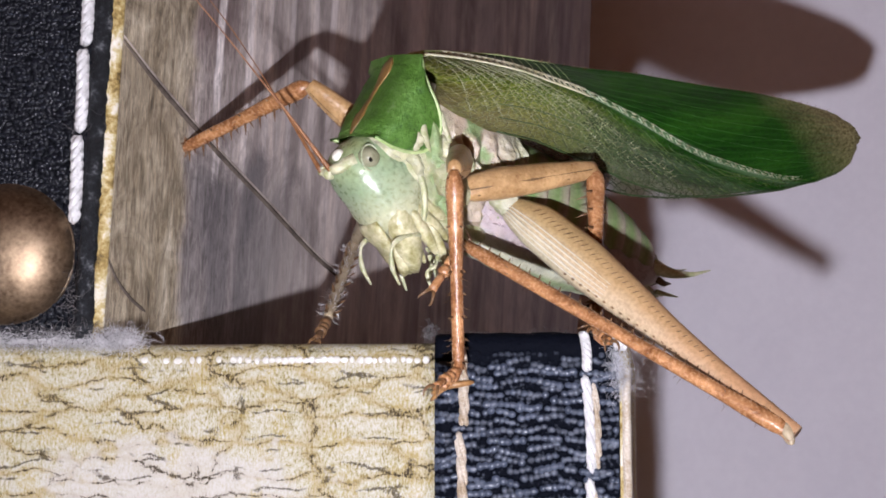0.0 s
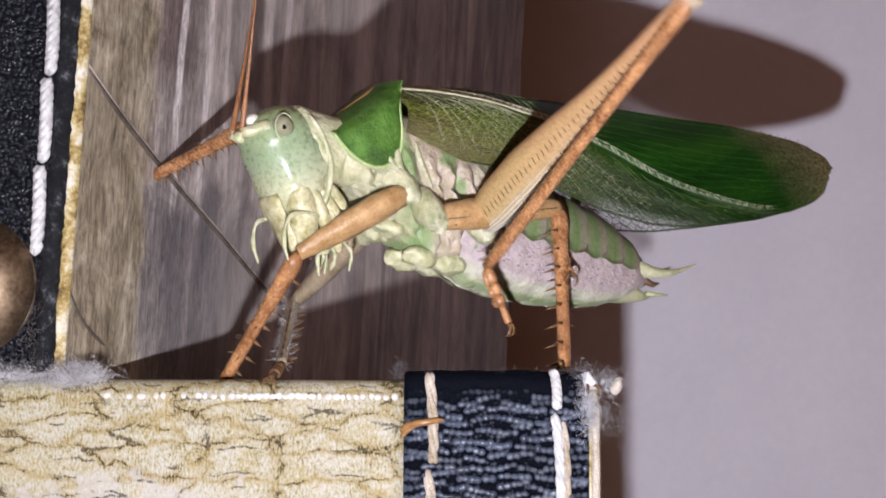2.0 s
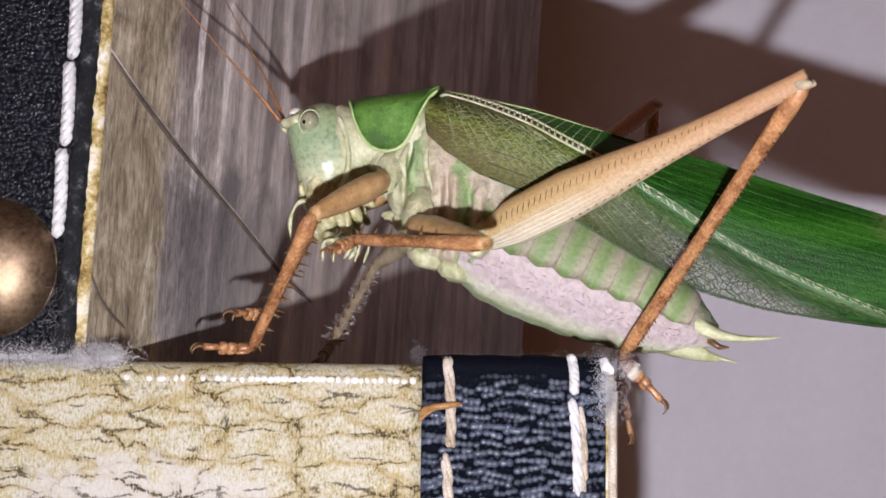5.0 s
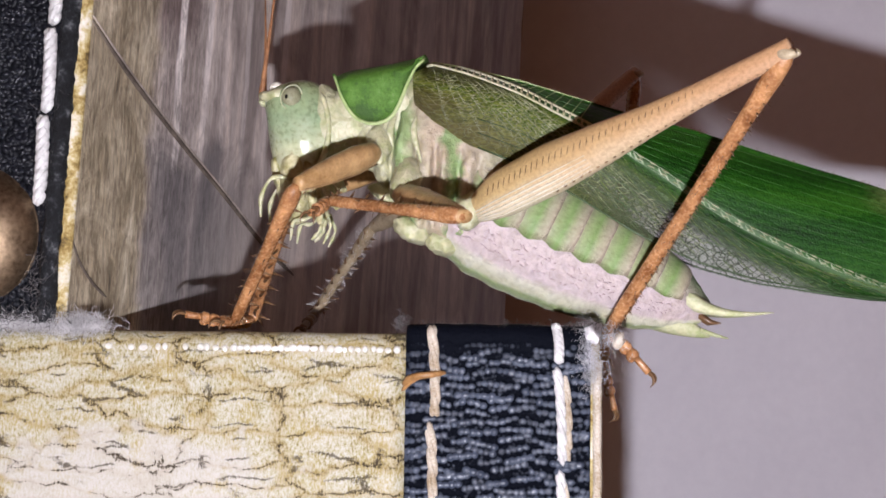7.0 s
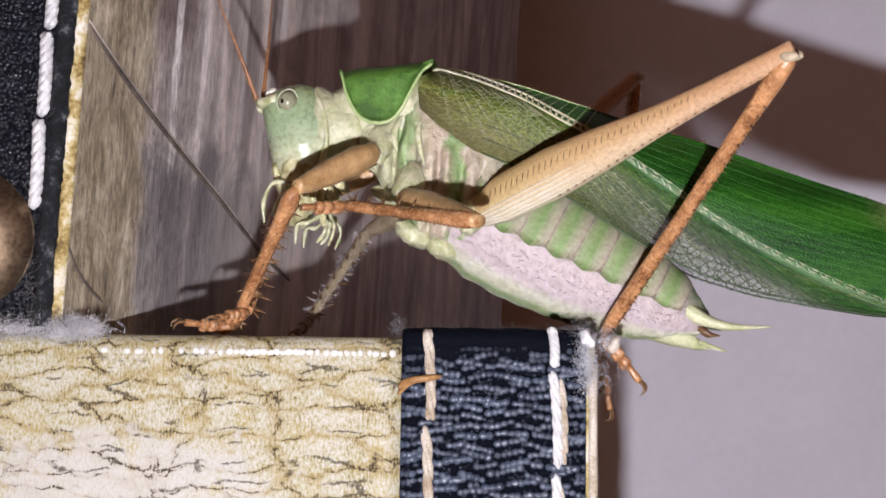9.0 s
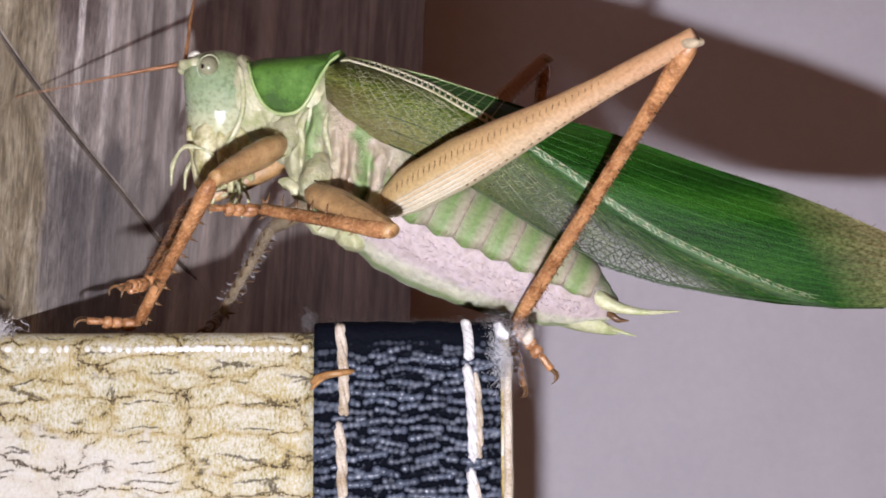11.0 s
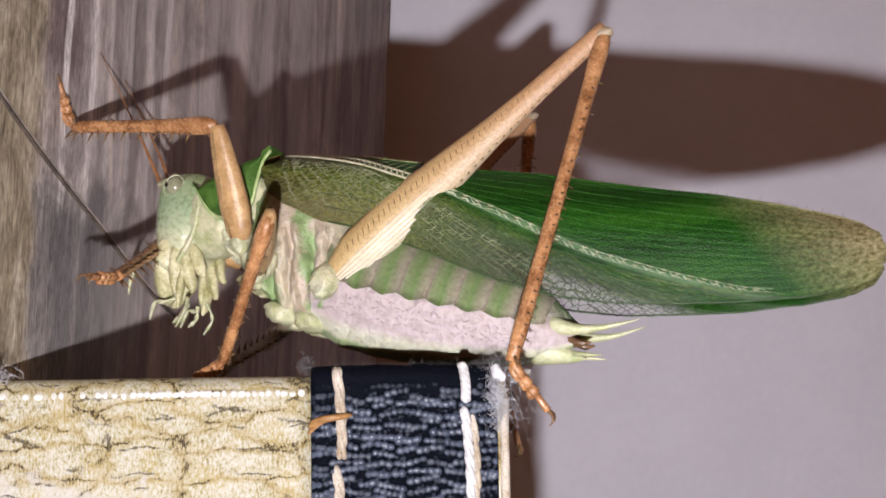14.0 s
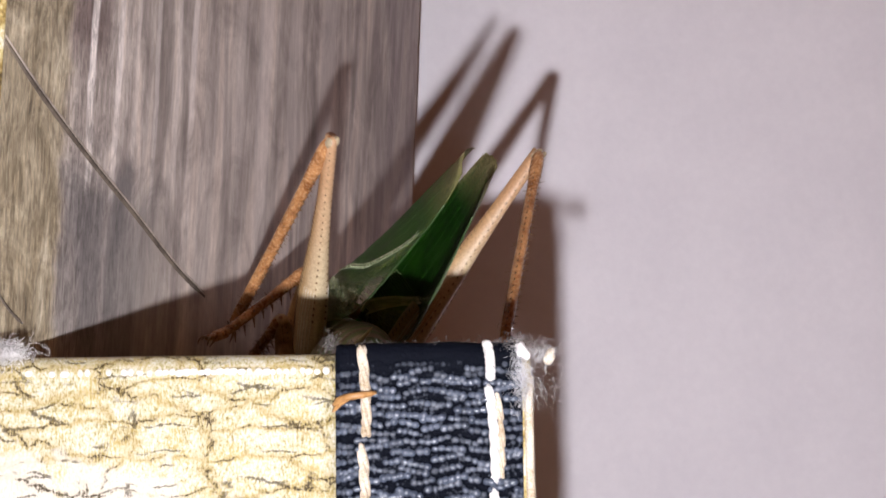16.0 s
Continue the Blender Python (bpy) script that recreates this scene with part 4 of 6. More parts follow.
for name, pos, ax, ln, rad, mat_, lab in (("cocoon", (10.15, -0.55, 0.05), (0.6, 0, -0.8), 1.3, 0.42, "lint", "small white cocoon on the leather corner"),
                                         ("crumb", (11.9, -0.3, -0.3), (0.3, 0, 0.9), 1.2, 0.36, "old_thread", "tan crumb caught in the cobweb")):
    bm = bmesh.new()
    blob(bm, (0, 0, 0), ax, ln, rad, n=10)
    for v in bm.verts:
        v.co += Vector((1, 1, 1)) * 0.22 * noise.noise(v.co * 2.6)
    o = finish(name, bm, M[mat_])
    o.location = Vector(pos) * S
    tagged(o, lab, name)


# ---- the bush-cricket, modelled facing -x, its left side towards -y ----
cricket = thing("bush_cricket", "large green bush-cricket with long wings and orange-brown legs", "insect")
BROAD = 1.2        # and broader across
K = 1.04           # the body a little over the plan's size


def part(name, bm, mats, parent=None, label=""):
    for v in bm.verts:
        v.co *= K
        v.co.y *= BROAD
    return finish(name, bm, mats, parent, label)


LEN = {"F": (8.6, 12.5, 3.4), "M": (10.5, 12.0, 3.5), "H": (26.7, 24.6, 4.0)}
HIP = {"F": (-6.0, 3.0, 4.9), "M": (-4.0, 3.7, 2.0), "H": (0.2, 2.8, 0.3)}

# thorax: one folded body with grooves between its side plates
TH = np.array([(-7.6, 6.9, 5.6, 1.5), (-6.9, 7.4, 4.4, 2.1), (-5.6, 8.2, 2.6, 2.5), (-4.0, 9.3, 0.3, 2.8), (-2.6, 9.5, -1.2, 2.85),
               (-1.2, 8.8, -1.8, 2.85), (0.4, 7.4, -2.0, 2.75), (2.0, 6.2, -2.2, 2.5), (3.2, 5.4, -2.0, 2.2)])
bm = bmesh.new()
rings = []
for i in range(109):
    x0 = -7.6 + 10.8 * i / 108
    zt, zb, w = (float(np.interp(x0, TH[:, 0], TH[:, k])) for k in (1, 2, 3))
    c, h, ring = (zt + zb) / 2, (zt - zb) / 2, []
    for j in range(80):
        a = 2 * math.pi * j / 80
        sn, cs = math.sin(a), math.cos(a)
        p = Vector((x0, w * math.copysign(abs(sn) ** 0.8, sn), c + h * cs))
        tilt = x0 - 0.16 * (p.z - 5) + 0.25 * noise.noise(Vector((x0 * 0.6, p.z * 0.5, sn)))
        groove = sum(d * math.exp(-((tilt - g) / 0.17) ** 2) for g, d in ((-6.1, 0.35), (-4.7, 0.5), (-3.15, 0.55), (-1.75, 0.45), (-0.1, 0.5), (1.2, 0.35)))
        cross = 0.3 * math.exp(-((p.z - 3.1 + 0.35 * x0) / 0.22) ** 2) + 0.2 * math.exp(-((p.z - 6.2 + 0.2 * x0) / 0.2) ** 2)
        ridge = 1 - abs(noise.noise(Vector((x0 * 0.95 + 0.3 * p.z, p.z * 0.5, 3.1 * sn)))) * 2.4
        bulge = 0.2 * math.cos((tilt + 3.9) * 2 * math.pi / 1.5) + 0.34 * max(0, ridge) ** 2 - 0.15 + 0.16 * noise.noise(p * 1.5) + 0.09 * noise.noise(p * 3.4)
        k = abs(sn) ** 0.7 * (1.0 if x0 < -3 else min(1.0, max(0.0, (6.2 - 0.35 * (x0 + 3) - p.z) / 1.2)))
        p.y += math.copysign(1, sn) * (bulge - groove - cross) * k
        p.z -= (bulge - groove) * 0.5 * max(0, -cs)
        ring.append(p)
    rings.append(ring)
loft(bm, rings)
thorax = part("thorax", bm, M["thorax"], cricket, "cream, rosy and green folded thorax")
front_coxae = []
for side in (-1, 1):
    for pts, rad in (([(-4.3, 2.55, 7.4), (-4.75, 2.85, 6.2), (-4.7, 2.8, 4.9)], 0.26), ([(-3.05, 2.75, 7.2), (-3.1, 2.95, 6.0), (-2.7, 2.9, 4.0)], 0.2)):
        bm = bmesh.new()
        path = smooth_path([(x + 0.12 * math.sin(z * 3), side * (y - 0.12), z) for x, y, z in pts], 15)
        tube(bm, path, [rad * math.sin(math.pi * (0.04 + 0.92 * i / 14)) ** 0.8 for i in range(15)], 8, flat=0.5, up=(1, 0, 0))
        part("flank_ridge", bm, M["cream"], thorax)
    for leg, (x, y, z) in HIP.items():
        bm = bmesh.new()
        a = Vector((x, side * y, z))
        top = a + Vector((0.4, -side * (1.6 if leg != "H" else 0.9), 1.9 if leg != "H" else 1.3))
        k = {"F": 0.95, "M": 1.0, "H": 1.1}[leg]
        blob(bm, (top + a) / 2, a - top, (top - a).length + 1.5, k, n=10)
        blob(bm, a + Vector((0, side * 0.1, -0.1)), (0.3, side * 0.3, -1), 1.5, 0.62 * k, n=10)
        bmesh.ops.subdivide_edges(bm, edges=bm.edges[:], cuts=1, use_grid_fill=True)
        for v in bm.verts:
            p = v.co * 1.15
            v.co += Vector((0.26, 0.22, 0.2)) * (noise.noise(p) + 0.5 * (1 - 2 * abs(noise.noise(p * 1.7))) - 0.25)
        if leg == "F":
            front_coxae.append((bm, side))
        else:
            part("coxa", bm, M["flesh"], cricket)
for x, z, r in ((-5.4, 2.2, 0.6), (-3.7, -0.2, 0.75), (-1.6, -1.2, 0.8), (0.4, -1.5, 0.7)):
    for side in (-1, 1):
        bm = bmesh.new()
        blob(bm, (x, side * 0.9, z), (1, 0, -0.55), 2.6, r, squash=1.3, n=10)
        bmesh.ops.subdivide_edges(bm, edges=bm.edges[:], cuts=1, use_grid_fill=True)
        for v in bm.verts:
            v.co += Vector((0.25, 0.25, 0.25)) * noise.noise(v.co * 1.2) + Vector((0.1, 0.1, 0.12)) * noise.noise(v.co * 3.1)
        part("breast_lobe", bm, M["flesh"], thorax)

# pronotum shield; its own space starts at the rear of the saddle
PRO = Vector((-2.6, 0, 9.2))
low_z = table_of([-8.5, -8.3, -8.1, -7.8, -7.4, -7.0, -6.5, -5.9, -5.3, -4.8, -4.35, -3.95, -3.5, -3.0, -2.2], [11.25, 10.35, 9.25, 8.40, 7.75, 7.37, 7.12, 7.03, 7.12, 7.40, 7.95, 8.65, 9.55, 10.40, 11.05])
top_z = table_of([-8.5, -7.5, -5.5, -3.6, -2.2], [10.9, 11.1, 11.15, 11.3, 11.55])
wid = table_of([-8.5, -7, -4, -2.2], [2.35, 2.75, 2.95, 2.6])
bm = bmesh.new()
rings, rim_l = [], []
for i in range(48):
    x = -8.5 + 6.3 * i / 47
    zt, zl, w = top_z(x), min(low_z(x), top_z(x) - 0.35), wid(x)
    ring = []
    for j in range(25):
        a = -1 + 2 * j / 24
        s_ = abs(a)
        y = w * min(1, s_ / 0.55) ** 0.85 if s_ < 0.55 else w * (1 - 0.12 * ((s_ - 0.55) / 0.45) ** 2)
        z = zt - (0.9 * (s_ / 0.55) ** 2.6 if s_ < 0.55 else 0.9 + (zt - zl - 0.9) * (s_ - 0.55) / 0.45) if zt - zl > 1.0 else zt - (zt - zl) * s_
        ring.append(Vector((x, math.copysign(y, a) if s_ > 1e-6 else 0, z)) - PRO)
    rings.append(ring)
    rim_l.append(ring[0])
loft(bm, rings, closed=False)
for v in bm.verts:
    v.co += Vector((0, 0, 0.08)) * noise.noise(v.co * 1.6)
bmesh.ops.solidify(bm, geom=bm.faces[:], thickness=0.18)
pronotum = part("pronotum", bm, M["pronotum"], cricket, "glossy leaf-green saddle shield")
bm = bmesh.new()
rings = []
for x, zt, zb, w in ((-9.1, 9.6, 7.8, 1.5), (-8.4, 9.9, 6.9, 1.9), (-7.0, 10.2, 6.0, 2.2), (-5.4, 10.4, 5.4, 2.25), (-4.0, 10.4, 6.0, 2.15), (-3.0, 10.2, 7.5, 1.85)):
    c, h = (zt + zb) / 2, (zt - zb) / 2
    rings.append([Vector((x, w * math.copysign(abs(math.sin(a)) ** 0.8, math.sin(a)), c + h * math.cos(a))) - PRO for a in (2 * math.pi * j / 24 for j in range(24))])
loft(bm, rings)
bmesh.ops.subdivide_edges(bm, edges=bm.edges[:], cuts=2, use_grid_fill=True)
for v in bm.verts:
    fold = max(0, 1 - abs(noise.noise(Vector((v.co.x * 0.8, v.co.y * 0.8, v.co.z * 0.35)))) * 2.6)
    v.co += Vector((0.1, math.copysign(0.32, v.co.y), 0.1)) * (fold - 0.35 + 0.4 * noise.noise(v.co * 1.7))
part("prothorax", bm, M["flesh"], pronotum, "cream-green collar under the shield")
for bm, side in front_coxae:
    for v in bm.verts:
        v.co -= PRO
    part("coxa", bm, M["flesh"], pronotum)
for side in (1, -1):
    bm = bmesh.new()
    pts = [Vector((p.x, side * (p.y - 0.02), p.z)) for p in rim_l[1:-1]]
    tube(bm, smooth_path(pts, 46), 0.13, 6)
    part("rim", bm, M["rim"], pronotum, "pale green rim")
bm = bmesh.new()
tube(bm, [Vector((x, 0, top_z(x) + 0.02)) - PRO for x in np.linspace(-8.3, -2.4, 14)], [0.06, 0.16, 0.26, 0.3, 0.2, 0.16, 0.13, 0.13, 0.15, 0.2, 0.3, 0.34, 0.3, 0.1], 8, flat=1.5, up=(0, 0, 1))
for v in bm.verts:
    v.co.z = min(v.co.z, top_z(v.co.x + PRO.x) - PRO.z + 0.06)
part("back_stripe", bm, M["saddle"], pronotum, "brown stripe along the back")

# wings
w_top = table_of([-3.2, -2, 0, 4, 8, 12, 16, 20, 24, 28, 32, 35.5, 37.0, 37.6], [10.6, 11.1, 10.7, 9.7, 8.4, 7.1, 6.0, 4.6, 3.25, 2.0, 0.5, -1.0, -1.8, -2.4])
w_low = table_of([-3.2, -2, 0, 4, 8, 12, 16, 20, 24, 28, 32, 35.5, 37.0, 37.6], [8.0, 6.4, 5.3, 3.6, 1.2, -1.3, -3.2, -4.4, -5.1, -5.7, -6.0, -6.0, -5.6, -5.0])
w_out = table_of([-3.2, 0, 8, 18, 28, 37.6], [2.9, 3.35, 3.3, 2.5, 1.7, 1.0])


def wing_point(x, v, side, lift=0.0):
    v = max(v, 0.0)
    zt, zl, w = w_top(x), w_low(x), w_out(x)
    y = 0.35 + (w - 0.35) * math.sin(math.pi / 2 * min(1, v / 0.45)) ** 0.9 if v < 0.45 else w - (w * 0.28) * ((v - 0.45) / 0.55) ** 2
    return Vector((x - 0.04 * max(0.0, x - 2), side * (y + lift), zt + (zl - zt) * v))


for side in (-1, 1):
    bm = bmesh.new()
    rings = []
    for i in range(61):
        x = -3.2 + 40.8 * i / 60
        ring = []
        for j in range(21):
            p = wing_point(x, j / 20, side)
            p.y += side * 0.05 * noise.noise(Vector((x * 1.3, j * 0.8, side)))
            if i == 60:
                p.x += 0.5 * math.sin(math.pi * j / 20) + 0.45 * noise.noise(Vector((j * 1.7, 0, 3)))
            ring.append(p)
        rings.append(ring)
    loft(bm, rings, closed=False)
    bmesh.ops.solidify(bm, geom=bm.faces[:], thickness=0.07)
    wing = part("wing", bm, M["wing"], cricket, "folded green wing with straw-brown tip")
    # the pale main vein: two rails with white rungs, narrowing to the rear
    v_of = table_of([-2.4, 1, 6, 9.2, 13, 16, 18, 21, 25.5, 29, 32], [0.04, 0.12, 0.27, 0.34, 0.45, 0.56, 0.63, 0.70, 0.82, 0.91, 0.95])
    gap = table_of([-2.4, 4, 8.5, 16, 32], [0.085, 0.085, 0.065, 0.05, 0.03])
    for name, x0, x1, r0, r1, mat_, lab in (("main_vein", -2.4, 9.0, 0.12, 0.085, "cream_vein", "cream ladder vein"), ("rear_vein", 9.0, 30.5, 0.02, 0.01, "dotted", "pale dotted rear vein")):
        bm = bmesh.new()
        xs = np.linspace(x0, x1, 40)
        for k in (0, 1):
            tube(bm, [wing_point(x, v_of(x) - k * gap(x), side, 0.035) for x in xs], [r0 + (r1 - r0) * i / 39 for i in range(40)], 5)
        n = int((x1 - x0) / 0.42)
        skip = random.Random(17)
        for i in range(n):
            x = x0 + 0.3 + (x1 - x0 - 0.4) * i / n
            if x > 9.5 and skip.random() < 0.35:
                continue
            tube(bm, [wing_point(x, v_of(x) - 0.1 * gap(x), side, 0.02), wing_point(x + (0.06 if x < 9 else -0.22), v_of(x) - 0.9 * gap(x), side, 0.02)], 0.085 if x < 9 else 0.055 - 0.0015 * (x - 9), 5)
        part(name, bm, M[mat_], wing, lab)
    for k in range(7):
        bm = bmesh.new()
        v0, v1 = 0.06 + 0.045 * k, 0.05 + 0.125 * k
        xs = np.linspace(2 + 1.3 * k, 36 - 0.3 * k, 30)
        tube(bm, [wing_point(x, v0 + (v1 - v0) * ((x - xs[0]) / (xs[-1] - xs[0])) ** 0.8, side, 0.0) for x in xs], 0.012, 4)
        part("vein", bm, M["green_vein"], wing, "raised green vein")
    bm = bmesh.new()
    for k in range(26):
        x = -1.5 + 1.0 * k + 0.3 * math.sin(k * 1.9)
        v0, v1 = v_of(x) + 0.05, 0.98
        tube(bm, [wing_point(min(x + 5.5 * f, 37), v0 + (v1 - v0) * f, side, 0.015) for f in (0, 0.25, 0.5, 0.75, 1)], 0.018, 4)
    for f in (0.66, 0.82, 0.985):
        tube(bm, [wing_point(x, max(f, v_of(x) + 0.05), side, 0.015) for x in np.linspace(1, 35, 36)], 0.03 if f < 0.95 else 0.055, 4)
    # fine veins broken into pale dashes that imitate their glints
    fan = bmesh.new()
    dash = random.Random(7 + side)
    for k in range(26):
        x = -2.2 + 1.02 * k + 0.25 * math.sin(k * 2.3)
        v0 = v_of(x) + 0.05
        v1 = min(0.97, 0.60 + 0.03 * k)
        reach = 4.2 + 0.25 * k
        pts = [wing_point(min(x + reach * f, 37), v0 + (v1 - v0) * f ** 0.85, side, 0.03) for f in np.linspace(0, 1, 19)]
        i = dash.randint(0, 2)
        while i < 17:
            n = dash.choice((1, 1, 2, 3) if k > 5 else (2, 3, 4))
            seg = pts[i:min(i + n + 1, 19)]
            if len(seg) > 1:
                tube(fan, seg, [dash.uniform(0.008, 0.018 if k > 7 else 0.026)] * len(seg), 4)
            i += n + dash.choice((0, 1, 1, 2) if k > 5 else (0, 1))
    part("vein_fan", fan, M["dim_vein"], wing, "pale glinting fan of fine veins")
    part("vein_net", bm, M["dark_vein"], wing, "dark net of fine veins")
    # base net of veins, glints put in as pale dashes; the pale front edge with its slanting rungs
    bm = bmesh.new()
    rr = random.Random(90 + side)
    for k in range(15):
        x = -1.9 + 0.42 * k + 0.14 * math.sin(k * 2.1)
        v0 = v_of(x) + 0.03
        reach = 1.0 + 0.95 * k
        line = [wing_point(x + reach * f, min(0.97, v0 + (0.93 - v0) * f ** 0.9), side, 0.025) for f in np.linspace(0, 1, 15)]
        i = 0
        while i < 13:
            n = rr.randint(2, 5)
            seg = line[i:i + n + 1]
            if len(seg) > 1:
                tube(bm, seg, [0.022 - 0.0009 * min(14, i + j) for j in range(len(seg))], 4)
            i += n + rr.choice((0, 1, 1))
        for i in range(2, 13):
            for h in (0.0, 0.5):
                if rr.random() < 0.8:
                    c = line[i].lerp(line[i + 1], h)
                    tube(bm, [c, c + Vector((0.40 * rr.uniform(0.5, 1.2), 0, 0.12 * rr.uniform(-1, 1.8)))], rr.uniform(0.008, 0.024), 4)
    # beads of the pale rear vein, widely set
    for x in np.arange(8.5, 30.0, 0.83):
        for k in (0.25, 0.75):
            p = wing_point(x + 0.3 * k, v_of(x) - k * gap(x) - 0.004, side, 0.02)
            blob(bm, p, (1, 0, -0.5), 0.5, 0.08 - 0.0018 * (x - 8), n=5)
    part("vein_glint", bm, M["glint"], wing)
    bm = bmesh.new()
    tube(bm, [wing_point(x, 0.005, side, 0.03) for x in np.linspace(-2.4, 9, 24)], [0.11 - 0.004 * i for i in range(24)], 5)
    for x in np.linspace(0.5, 8, 13):
        v0 = v_of(x) - gap(x)
        tube(bm, [wing_point(x + 0.9 * f, v0 + (0.01 - v0) * f, side, 0.0) for f in (0, 0.25, 0.5, 0.75, 1)], 0.03, 4)
    part("front_edge", bm, M["rim"], wing, "pale front edge of the wing")
    bm = bmesh.new()
    rr = random.Random(40 + side)
    for k in range(150):
        x = rr.uniform(-2.5, 36)
        p = wing_point(x, 0.01, side)
        tube(bm, [p, p + Vector((rr.uniform(-0.1, 0.35), rr.uniform(-0.1, 0.1), rr.uniform(0.06, 0.24)))], [0.02, 0.006], 3)
    part("hair_fringe", bm, M["spine"], wing)

# abdomen; its own space starts at the waist and runs along +x
ABD = Vector((-0.2, 0, 2.0))
AB_H = table_of([0, 2, 5, 9, 13, 15.5, 17.0, 18.0], [3.3, 3.9, 4.0, 3.7, 3.0, 2.2, 1.4, 0.7])
AB_W = table_of([0, 2, 5, 9, 13, 15.5, 17.0, 18.0], [2.4, 2.7, 2.8, 2.6, 2.2, 1.7, 1.2, 0.6])


def ab_ring(x, grow=0.0, lo=-1.0, hi=1.0, n=32, wave=0.0):
    """Ring round the abdomen: 0 is the back, +-1 the belly; starts at the back so that v mirrors."""
    h, w, out = AB_H(x) + grow, AB_W(x) + grow, []
    for j in range(n + 1):
        a = lo + (hi - lo) * j / n
        out.append((x, w * math.sin(a * math.pi), h * math.cos(a * math.pi) - 0.09 * h * (1 - math.cos(a * math.pi))))
    return out


bm = bmesh.new()
for lo, hi in ((0.0, 1.0), (0.0, -1.0)):
    rings = []
    for i in range(72):
        x = 18.0 * i / 71
        fold = 0.035 * math.sin(x * 2 * math.pi / 1.95) + 0.05 * noise.noise(Vector((x * 2.5, lo + hi, 0)))
        rings.append([(p[0], p[1] * (1 + 0.03 * noise.noise(Vector((x * 1.7, j * 0.9, hi)))), p[2]) for j, p in enumerate(ab_ring(x, fold, lo, hi, 26))])
    loft(bm, rings, closed=False)
bmesh.ops.remove_doubles(bm, verts=bm.verts[:], dist=0.01)
abdomen = part("abdomen", bm, M["core"], cricket, "plump pink-sided abdomen with green back")
for k in range(8):
    bm = bmesh.new()
    x0, x1 = 0.3 + 1.95 * k, 0.3 + 1.95 * (k + 1) + 0.25
    rings = []
    for i in range(9):
        f = i / 8
        x = x0 + (x1 - x0) * f
        reach = 0.55 - 0.03 * abs(2 * f - 0.9) - 0.004 * k
        rings.append(ab_ring(x, 0.06 + 0.12 * f ** 1.5 - (0.08 if i == 8 else 0), -reach, reach, 22))
    loft(bm, rings, closed=False)
    for v in bm.verts:
        v.co += v.co.normalized() * 0.05 * noise.noise(v.co * 1.5 + Vector((k, 0, 0)))
    bmesh.ops.solidify(bm, geom=bm.faces[:], thickness=0.1)
    part("tergite", bm, M["tergite"], abdomen, "green back plate with rosy hind edge")
    for side in (-1, 1):
        bm = bmesh.new()
        rr = random.Random(k * 2 + side)
        for row in (0.585, 0.625, 0.67):
            x = x0 + 0.2
            pts = []
            for i in range(6):
                xx, a = x + 1.5 * i / 5, row + rr.uniform(-0.012, 0.012)
                pts.append((xx, side * (AB_W(xx) + 0.06) * math.sin(a * math.pi), (AB_H(xx) + 0.06) * math.cos(a * math.pi) - 0.09 * AB_H(xx) * (1 - math.cos(a * math.pi))))
            for i in range(1, 6):
                p = Vector(pts[i]) + Vector((rr.uniform(-0.12, 0.12), 0, rr.uniform(-0.1, 0.1)))
                blob(bm, p, (rr.uniform(0.3, 1), 0, rr.uniform(-0.9, 0.5)), rr.uniform(0.22, 0.42), rr.uniform(0.045, 0.075), n=5)
        part("side_fold", bm, M["fold"], abdomen)
bm = bmesh.new()
tube(bm, smooth_path([(13.2, 0, -1.1), (15.4, 0, -1.45), (17.4, 0, -1.5), (19.0, 0, -1.4)], 12), [1.65, 1.56, 1.44, 1.3, 1.15, 1.0, 0.84, 0.68, 0.53, 0.39, 0.25, 0.06], 12, flat=0.9)
part("subgenital_plate", bm, M["tail"], abdomen, "pale yellow tail plate")
for side in (-1, 1):
    bm = bmesh.new()
    tube(bm, smooth_path([(16.4, side * 0.8, 0.2), (18.0, side * 1.2, 0.15), (19.8, side * 1.35, 0.65), (22.0, side * 1.1, 1.8)], 14), [0.62, 0.60, 0.55, 0.49, 0.43, 0.38, 0.33, 0.28, 0.24, 0.20, 0.16, 0.12, 0.08, 0.03], 9)
    part("cercus", bm, M["tail"], abdomen, "tapered yellow-green cercus")
    bm = bmesh.new()
    tube(bm, [(18.2, side * 0.5, -1.3), (19.3, side * 0.65, -1.15), (20.1, side * 0.7, -1.0)], [0.2, 0.13, 0.04], 6)
    part("stylus", bm, M["tail"], abdomen)
    bm = bmesh.new()
    tube(bm, [(17.6, side * 0.5, -0.4), (18.6, side * 0.6, -0.55), (19.2, side * 0.6, -0.3)], [0.3, 0.22, 0.05], 6)
    part("titillator", bm, M["spine"], abdomen)

# head; its own space starts at the neck; a tenth larger than its plan
body_part = part


def part(name, bm, mats, parent=None, label=""):
    for v in bm.verts:
        v.co = Vector((v.co.x * 1.02, v.co.y * 1.0, v.co.z * 1.1))
    return body_part(name, bm, mats, parent, label)


